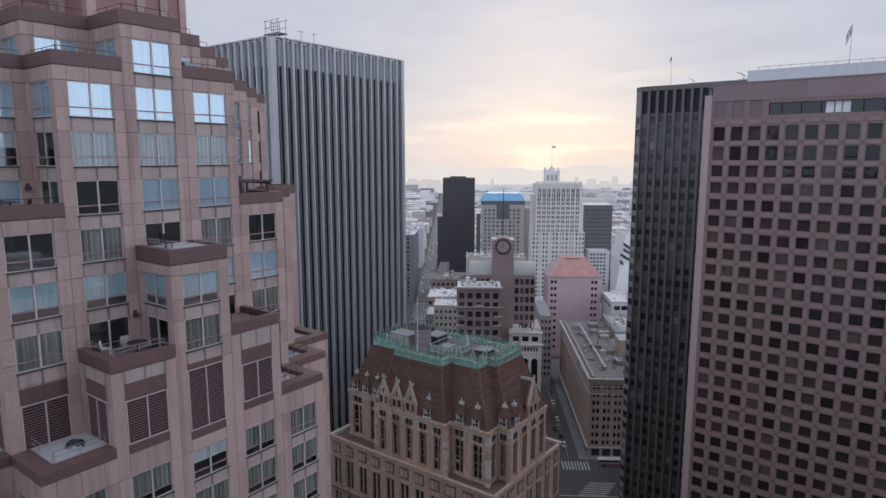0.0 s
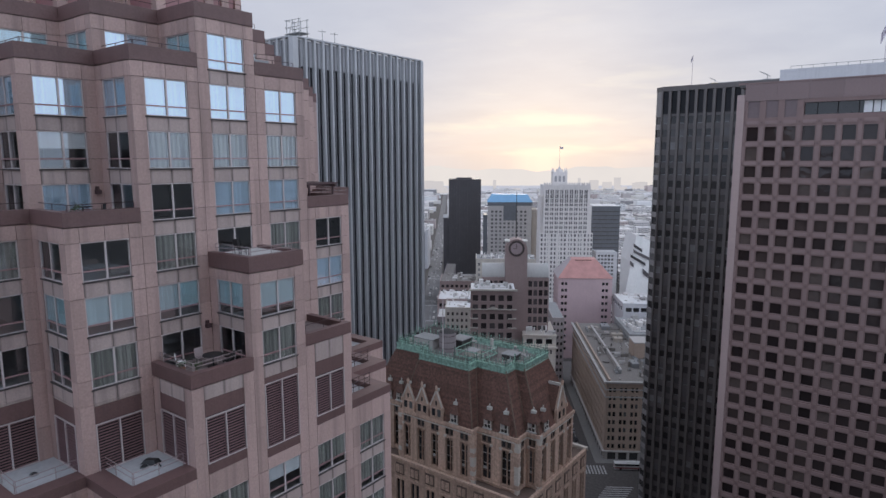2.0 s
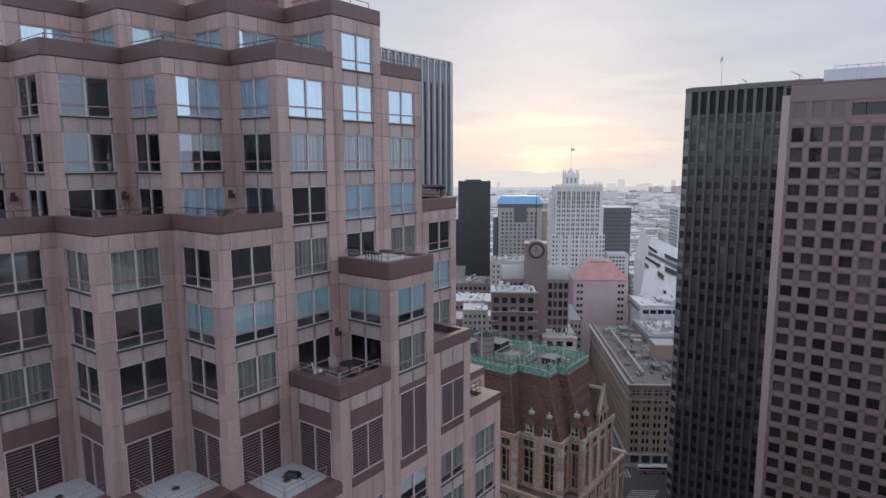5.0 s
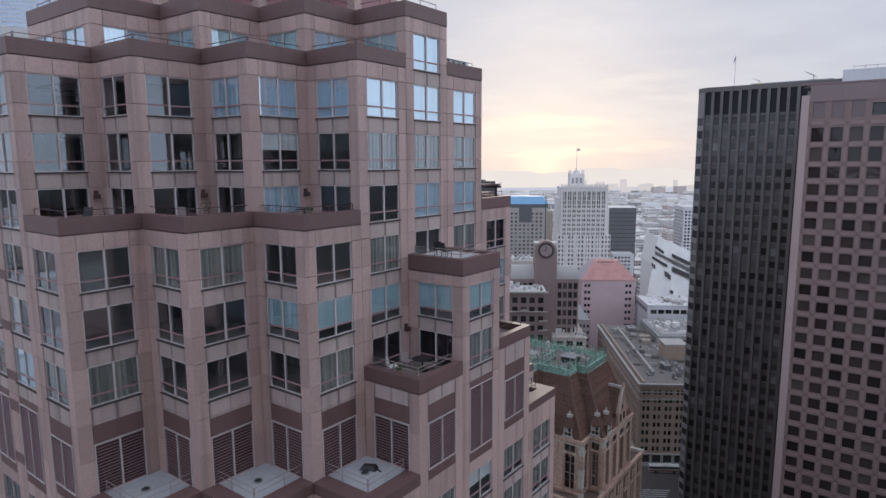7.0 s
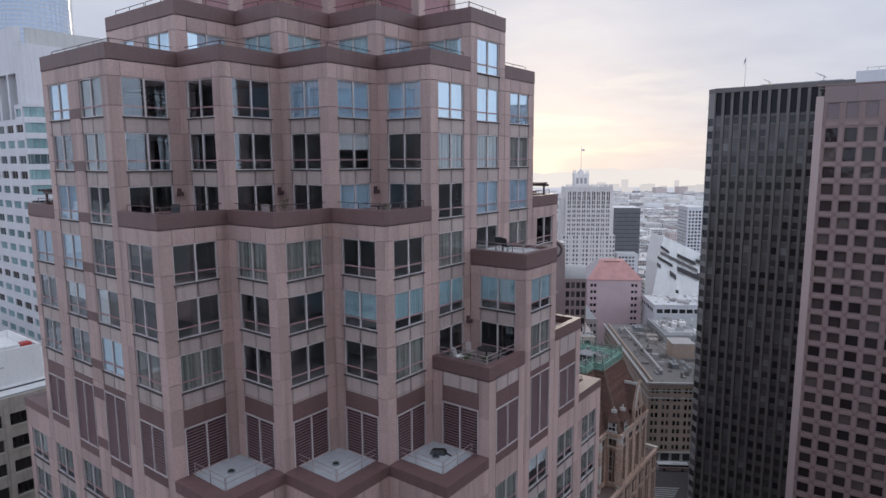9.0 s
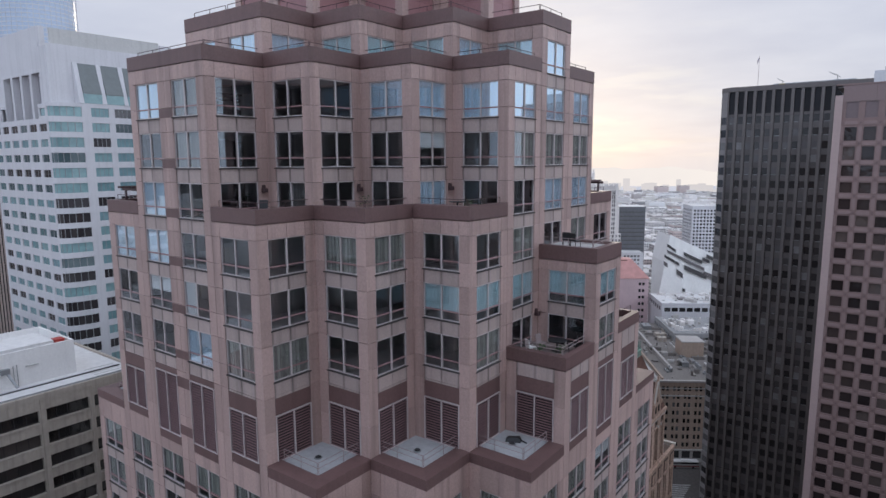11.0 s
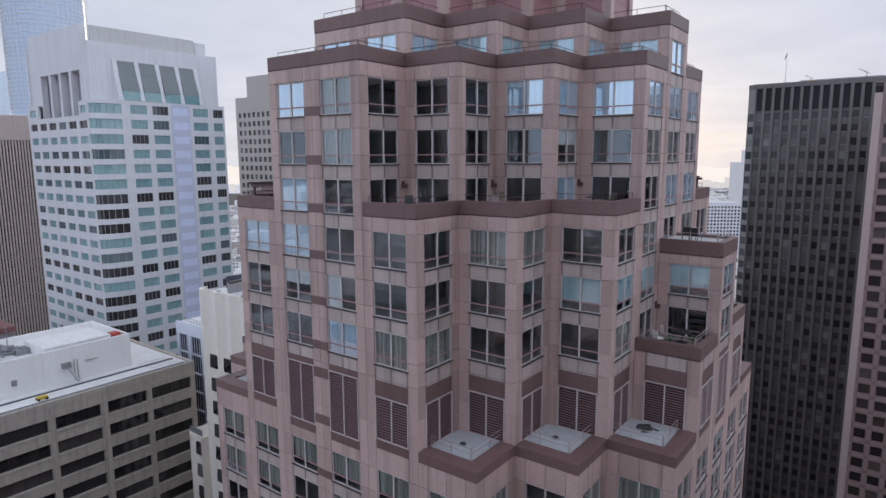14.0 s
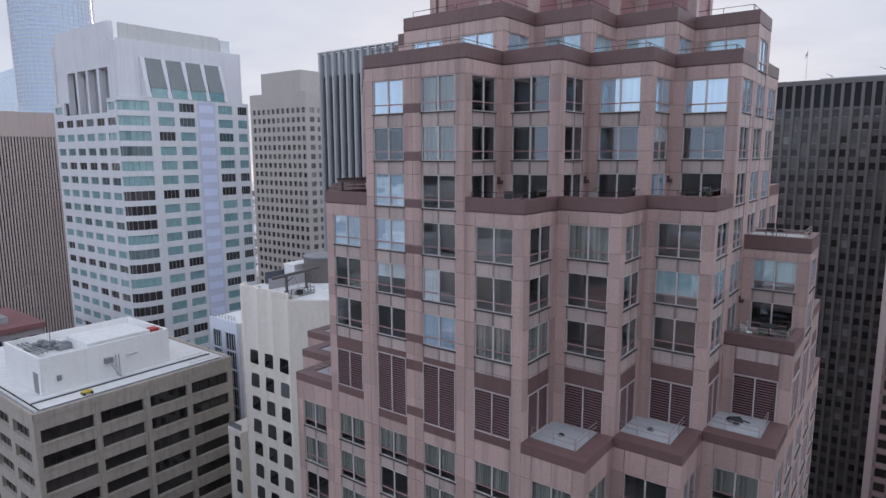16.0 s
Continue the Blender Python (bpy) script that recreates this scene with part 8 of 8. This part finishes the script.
for args in ((108.0, 372, 2, 38, 3, 28, 42.16, 60, 1), (96.0, 318, 2, 44, 3, 34, 38.16, 90, 2), (-3.4, 378, 2, 22, 2, 24, 43.66, 26, 3), (-2.6, 452, 2, 42, 2, 28, 41.16, 60, 4, ROOFTOP_OLD), (1.4, 338, 1.5, 12, 2, 16, 47.66, 10, 5), (38.0, 292, 1.5, 14, 2, 24, 45.11, 26, 6), (68.9, 258.5, 3, 60, 3, 88, 34.31, 130, 7, ROOFTOP_OLD), (12.8, 283, 1.5, 18, 2, 14, 69.0, 16, 8), (22.0, 420, 2, 38, 2, 22, 62.16, 60, 9), (-40.2, 560, 1, 19, 2, 38, 62.16, 30, 10), (-54.0, 760, 1, 33, 2, 38, 48.16, 40, 11)):
    roof_clutter(*args)

# ---- distant low city ----
crng = random.Random(21)
walls_a, roofs_a, wins_a = Acc(), Acc(), Acc()


def free(s, d, ws, ds):
    """Clear of the avenue, the street and the buildings set out above."""
    if s < avenue(d) + 8.5 and s + ws > avenue(d) - 9.5:
        return False
    for a, b, c, e in ((-5, 46, 270, 480), (36, 118, 258, 470), (0, 50, 700, 770), (40, 100, 620, 690), (80, 140, 540, 600), (140, 178, 590, 660), (120, 180, 410, 480), (225, 272, 620, 690), (-66, -18, 470, 820), (-4, 8, 465, 685)):
        if s < b and s + ws > a and d < e and d + ds > c:
            return False
    return True


d = 470.0
while d < 2990:
    step = 24 + d * 0.012
    s = -420.0 - d * 0.15
    while s < 900 + d * 0.35:
        ws, ds = step * crng.uniform(0.5, 1.15), step * crng.uniform(0.6, 0.95)
        if free(s, d, ws, ds) and crng.random() < 0.94:
            h = crng.choice((7, 9, 11, 13, 16, 20)) * crng.uniform(0.8, 1.25)
            if crng.random() < 0.06:
                h *= 2.2
            p = [OLD_AT @ Vector((s + dx, d + dy, 0)) for dx, dy in ((0, 0), (ws, 0), (ws, ds), (0, ds))]
            pts = [(q.x, q.y) for q in p]
            walls_a.poly(pts, 0, h)
            c = (sum(q[0] for q in pts) / 4, sum(q[1] for q in pts) / 4)
            roofs_a.poly([(c[0] + (q[0] - c[0]) * 0.97, c[1] + (q[1] - c[1]) * 0.97) for q in pts], h + 0.02, h + 0.35)
            if crng.random() < 0.5:
                roofs_a.poly([(c[0] + (q[0] - c[0]) * 0.25, c[1] + (q[1] - c[1]) * 0.3) for q in pts], h + 0.36, h + 2.6)
            if d < 1500:
                for _ in range(crng.randrange(2, 7)):
                    u, v, g = crng.uniform(0.1, 0.8), crng.uniform(0.1, 0.8), crng.uniform(0.8, 2.8)
                    q = p[0] + (p[1] - p[0]) * u + (p[3] - p[0]) * v
                    roofs_a.box(q.x, q.x + crng.uniform(1.2, 4), q.y, q.y + crng.uniform(1.2, 4), h + 0.36, h + 0.36 + g)
            if d < 1700:
                for wl in (Wall(pts[0], pts[1]), Wall(pts[3], pts[0])):
                    if wl.length < 6:
                        continue
                    for z in [2.0 + 3.6 * k for k in range(int(h / 3.6))]:
                        n = int(wl.length / 3.2)
                        for k in range(n):
                            wins_a.wbox(wl, 1.0 + k * 3.2, 2.8 + k * 3.2, z, z + 1.8, -0.02, 0.06)
        s += ws + crng.uniform(0.5, 3.5) + (14 if crng.random() < 0.16 else 0)
    d += step * (1.0 if crng.random() < 0.7 else 1.5)
solid("distant_low_houses", walls_a, CITYHOUSE, "low city blocks, paled for haze, stretching to the horizon", "city blocks", "stuff")
solid("distant_flat_roofs", roofs_a, CITYTOP, "flat roofs of the low city, paled for haze", "roofs", "stuff")
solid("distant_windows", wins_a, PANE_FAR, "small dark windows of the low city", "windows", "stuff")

# hills and skyline beyond the bay; a glow of their own paints the haze
m, nt, bs = node_material("haze_glow_distance")
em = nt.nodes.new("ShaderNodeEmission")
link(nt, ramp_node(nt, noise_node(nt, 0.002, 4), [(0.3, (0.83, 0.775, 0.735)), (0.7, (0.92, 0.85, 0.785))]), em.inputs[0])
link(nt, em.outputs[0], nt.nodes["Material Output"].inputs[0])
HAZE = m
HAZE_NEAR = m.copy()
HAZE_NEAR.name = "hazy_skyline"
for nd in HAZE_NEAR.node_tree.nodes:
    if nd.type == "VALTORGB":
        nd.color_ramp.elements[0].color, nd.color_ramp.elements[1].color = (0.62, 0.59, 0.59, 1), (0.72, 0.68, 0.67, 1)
r = random.Random(2)
a = Acc()
hs = [116 + 12 * math.sin(k * 0.23) + 9 * math.sin(k * 0.61 + 1) + 4 * math.sin(k * 1.7) + r.uniform(-2.5, 2.5) for k in range(161)]
for k in range(160):
    p, q, b, c = (OLD_AT @ Vector((-3400 + (k + e) * 52.5, dd, 0)) for e, dd in ((0, 4300), (1, 4300), (0, 4360), (1, 4360)))
    a.hexa([(p.x, p.y, -1), (q.x, q.y, -1), (c.x, c.y, -1), (b.x, b.y, -1), (p.x, p.y, hs[k]), (q.x, q.y, hs[k + 1]), (c.x, c.y, hs[k + 1]), (b.x, b.y, hs[k])])
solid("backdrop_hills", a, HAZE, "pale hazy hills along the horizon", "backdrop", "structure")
a = Acc()
x = -1500.0
while x < 2600:
    wd, ht = r.uniform(9, 34), r.choice((8, 12, 16, 24, 34, 60, 84)) * r.uniform(0.7, 1.15)
    if r.random() < 0.55:
        p = [OLD_AT @ Vector((x + dx, 3120 + dy, 0)) for dx, dy in ((0, 0), (wd, 0), (wd, 20), (0, 20))]
        a.poly([(v.x, v.y) for v in p], -0.5, ht)
    x += wd + r.uniform(0, 40)
for k in range(80):
    d = r.uniform(2990, 3040)
    s = d * (r.uniform(0.2, 0.62) if k % 3 else r.uniform(-0.06, -0.012))
    wd, h = r.uniform(20, 60), r.choice((24, 34, 42, 50, 60)) * r.uniform(0.8, 1.1)
    p = [OLD_AT @ Vector((s + dx, d + dy, 0)) for dx, dy in ((0, 0), (wd, 0), (wd, 12), (0, 12))]
    a.poly([(v.x, v.y) for v in p], -0.5, h)
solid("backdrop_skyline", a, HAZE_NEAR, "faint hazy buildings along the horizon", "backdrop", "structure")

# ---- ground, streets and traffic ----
solid("water", Acc().box(-3600, 3600, 2120, 4400, 0.004, 0.05), WATER, "still bay water, sky sheen and haze in its colour", "water", "structure", at=OLD_AT)
solid("ground", Acc().box(-4900, 4900, -4900, 4900, -1, 0), ASPHALT, "dark grey asphalt ground", "ground", "structure")


def askew_box(s, d, x0, x1, y0, y1, z0, z1, name, mat, label, cat, kind="structure"):
    return solid(name, Acc().box(x0, x1, y0, y1, z0, z1), mat, label, cat, kind, at=beyond(s, d))


askew_box(68.9, 258.5, -4.2, 70, -4.0, 128, 0.0, 0.16, "pavement", PAVING, "pale concrete pavement with a kerb", "pavement")
askew_box(38.0, 292, -6, 17.6, -40, 40, 0.0, 0.16, "pavement", PAVING, "pale concrete pavement with a kerb", "pavement")
solid("pavement", Acc().box(-117, -62.5, 96, 134, 0, 0.16), PAVING, "pale concrete pavement round the old tower", "pavement", "structure")
for k in range(9):
    askew_box(56.0, 246.0, k * 1.3, k * 1.3 + 0.65, 0, 7, 0.004, 0.02, "zebra_stripe", ROADPAINT, "white painted crossing stripe", "road marking")
for k in range(7):
    askew_box(58.0, 226.0, 0.9 * k, 0.9 * k + 10.5, 1.5 * k, 1.5 * k + 0.6, 0.004, 0.02, "zebra_stripe", ROADPAINT, "white painted crossing stripe", "road marking")
for k in range(14):
    askew_box(60.2, 258.0, 0, 0.22, k * 9.0, k * 9.0 + 8.9, 0.004, 0.02, "lane_line", ROADPAINT, "white lane line", "road marking")
askew_box(57.0, 226.0, -8, 20, -0.8, -0.3, 0.004, 0.02, "stop_line", ROADPAINT, "white stop line", "road marking")
for k in range(30):
    p = solid("lane_line", Acc().box(0, 0.35, 0, 18, 0.016, 0.03), ROADPAINT, "white lane line of the avenue", "road marking", "structure", at=OLD_AT @ Matrix.Translation((avenue(500 + k * 32), 500 + k * 32, 0)))


def car_model(name, paint, label):
    c = thing(name, label, "car", "cars in the street")
    a = Acc()
    a.hexa([(-0.88, -2.2, 0.35), (0.88, -2.2, 0.35), (0.88, 2.2, 0.35), (-0.88, 2.2, 0.35), (-0.82, -2.1, 0.95), (0.82, -2.1, 0.95), (0.82, 2.15, 0.9), (-0.82, 2.15, 0.9)])
    part("body", a, paint, c)
    part("cabin", Acc().hexa([(-0.78, -1.5, 0.952), (0.78, -1.5, 0.952), (0.78, 1.0, 0.945), (-0.78, 1.0, 0.945), (-0.6, -1.0, 1.45), (0.6, -1.0, 1.45), (0.6, 0.3, 1.45), (-0.6, 0.3, 1.45)]), PANE_DARK, c, "dark glazed cabin")
    part("roof", Acc().box(-0.58, 0.58, -0.98, 0.28, 1.452, 1.5), paint, c)
    for x in (-0.8, 0.8):
        for y in (-1.35, 1.4):
            part("wheel", Acc().tube((x - 0.1, y, 0.33), (x + 0.1, y, 0.33), 0.33, 12), BLACKTHING, c)
    return c


CARS = [car_model("car", surface(n, col, 0.3, 0.03, 2.0), l) for n, col, l in (("white_car_paint", (0.75, 0.75, 0.75), "white parked car in the street"), ("dark_car_paint", (0.03, 0.03, 0.035), "black car in the street"), ("grey_car_paint", (0.30, 0.31, 0.32), "silver grey car in the street"))]
spots = [(62.6, 296, 0), (63.0, 304, 1), (64.5, 318, 0), (66.0, 334, 1), (59.5, 285, 1), (65.8, 345, 2)]
trng = random.Random(9)
for k in range(20):
    dd = 430 + k * 34 + trng.uniform(-6, 6)
    spots.append((avenue(dd) + trng.choice((-6.5, -2.5, 2.5, 6.5)), dd, trng.randrange(3)))
for k, (s, d, c) in enumerate(spots):
    m = OLD_AT @ Matrix.Translation((s, d, 0.02)) @ Matrix.Rotation(radians(-3 if d < 400 else 0), 4, "Z")
    copy_thing(CARS[c], m)
for k, c in enumerate(CARS):
    c.matrix_basis = OLD_AT @ Matrix.Translation((60.5 + k * 0.4, 268 + k * 9, 0.02)) @ Matrix.Rotation(radians(-3), 4, "Z")
av = [OLD_AT @ Vector((avenue(dd) + e, dd, 0)) for e, dd in ((-8, 380), (7.5, 380), (7.5, 2900), (-8, 2900))]
solid("road", Acc().poly([(v.x, v.y) for v in av], 0.004, 0.012), surface("pale_worn_asphalt", (0.23, 0.222, 0.22), 0.95, 0.2, 0.6, blotch=0.08, spec=0.1), "pale worn asphalt avenue", "road", "structure")
for dd in (499, 556, 575, 690, 706):
    a = Acc()
    for k in range(11):
        a.box(-7.4 + k * 1.4, -6.6 + k * 1.4, -1.6, 1.6, 0.016, 0.03)
    solid("zebra_stripes", a, ROADPAINT, "worn white painted crossing over the avenue", "road marking", "structure", at=OLD_AT @ Matrix.Translation((avenue(dd), dd, 0)))
flow = Acc()
for k in range(48):
    dd = 430 + k * 20 + trng.uniform(-3, 3)
    v = OLD_AT @ Matrix.Translation((avenue(dd) + trng.choice((-5.8, -5.8, -3.0, 0.2, 3.2, 5.6, 5.6)), dd, 0.0))
    for x0, x1, y0, y1, z0, z1 in ((-0.9, 0.9, -2.2, 2.2, 0.3, 0.95), (-0.75, 0.75, -1.2, 1.0, 0.96, 1.5)):
        q = [v @ Vector((x, y, 0)) for x, y in ((x0, y0), (x1, y0), (x1, y1), (x0, y1))]
        flow.poly([(c.x, c.y) for c in q], z0, z1)
solid("distant_traffic", flow, CITYTOP, "distant cars along the avenue", "cars", "stuff")
bus = thing("city_bus", "white city bus with a red stripe on the street", "bus")
bus.matrix_basis = OLD_AT @ Matrix.Translation((77.0, 249.5, 0.02)) @ Matrix.Rotation(radians(87), 4, "Z")
part("body", Acc().box(-1.25, 1.25, -6, 6, 0.4, 2.0), surface("white_bus_paint", (0.55, 0.53, 0.52), 0.4), bus)
part("stripe", Acc().box(-1.28, 1.28, -6.03, 6.03, 0.9, 1.35), surface("red_bus_paint", (0.30, 0.06, 0.06), 0.4), bus, "dull red stripe")
part("window_band", Acc().box(-1.22, 1.22, -5.9, 5.9, 2.003, 2.75), PANE_DARK, bus)
part("roof", Acc().box(-1.25, 1.25, -6, 6, 2.753, 3.05), WHITEPAINT, bus)
part("roof_unit", Acc().box(-0.8, 0.8, -3, 1, 3.053, 3.4), WHITEPAINT, bus)
for x in (-1.15, 1.15):
    for y in (-3.8, 3.6):
        part("wheel", Acc().tube((x - 0.15, y, 0.5), (x + 0.15, y, 0.5), 0.5, 14), BLACKTHING, bus)

VIEW = Matrix.Translation((-7.5, -1.2, 0))
TURNED = Matrix.Translation((-3.52, -10.12, 0)) @ Matrix.Rotation(-0.01907, 4, "Z")
AHEAD = Vector((-0.609, 0.793, 0))


def drawn_in(p):
    """The further off a place of the district lies, the more it is drawn in towards the tower."""
    k = 1 / (0.9932 + 1.274e-4 * max(60.0, (VIEW.inverted() @ p).dot(AHEAD)))
    return TURNED @ Matrix.Scale(k, 4) @ VIEW.inverted()


for ob in list(scene.objects):
    if ob.parent is not None or ob.name in STOOD or ob.name == "ground":
        continue
    if ob.type == "MESH" and ob.matrix_basis.translation.length < 0.01:
        for v in ob.data.vertices:
            z = v.co.z
            v.co = drawn_in(v.co) @ v.co
            if z < 0.3:
                v.co.z = z
    else:
        ob.matrix_basis = drawn_in(ob.matrix_basis.translation) @ ob.matrix_basis

# tower far behind the dark one; its white walls paint in the haze
pale = thing("pale_distant_tower", "pale hazy distant office tower with fine window bands", "building")
pw = Wall((-156.3, 634.6), (-124.3, 658.8))
part("body", Acc().wbox(pw, 0, pw.length, 0, 116, -40, 0), WHITEPAINT, pale)
part("attic", Acc().wbox(pw, 8, pw.length, 116.003, 128, -34, -6), WHITEPAINT, pale)
for k in range(16):
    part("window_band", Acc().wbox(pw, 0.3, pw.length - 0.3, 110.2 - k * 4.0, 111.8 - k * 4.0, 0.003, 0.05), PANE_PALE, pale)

UNSEEN_WALL = surface("unseen_block_stone", (0.17, 0.155, 0.15), 0.85, 0.1, 2.0, streak=0.2)
# unseen red roofs, added to bounce warm light onto the lower walls
BOUNCE_ROOF = surface("red_bounce_roof", (0.42, 0.25, 0.21), 0.9, 0.1, 2.0)
# ---- unseen blocks, added to close the open side and shade the tower ----
for x0, x1, y0, y1, h in ((30, 74, -60, 2, 150), (-8, 20, -75, -12, 150), (-98, -36, -92, -50, 92), (34, 72, 34, 110, 92), (-170, -110, -90, -50, 70)):
    nb = thing("neighbour_block", "plain unseen block added to shade the tower", "building", "neighbouring blocks")
    part("wall", Acc().box(x0, x1, y0, y1, 0, h), UNSEEN_WALL, nb)
    part("roof", Acc().box(x0 - 0.3, x1 + 0.3, y0 - 0.3, y1 + 0.3, h + 0.002, h + 1.0), BOUNCE_ROOF, nb)


# unseen low city behind the open side, added to brighten the windows' reflections
brng = random.Random(33)
side_walls, side_roofs = Acc(), Acc()
for i in range(-26, 27):
    for j in range(-26, 6):
        x, y = i * 58 + brng.uniform(-6, 6), j * 58 - 60 + brng.uniform(-6, 6)
        if (-240 < x < 100 and y > -190) or (y > 0 and -40 < x < 90) or (y > -60 and x < -120) or brng.random() < 0.12:
            continue
        if y > 20 and x < 200:
            continue
        a, b, h = brng.uniform(24, 42), brng.uniform(24, 42), brng.choice((12, 16, 22, 30, 44))
        side_walls.box(x, x + a, y, y + b, 0, h)
        side_roofs.box(x + 0.4, x + a - 0.4, y + 0.4, y + b - 0.4, h + 0.02, h + 0.5)
solid("low_houses", side_walls, CITYHOUSE, "unseen pale city blocks added for window reflections", "city blocks", "stuff")
solid("flat_roofs", side_roofs, CITYTOP, "unseen pale flat roofs added for window reflections", "roofs", "stuff")
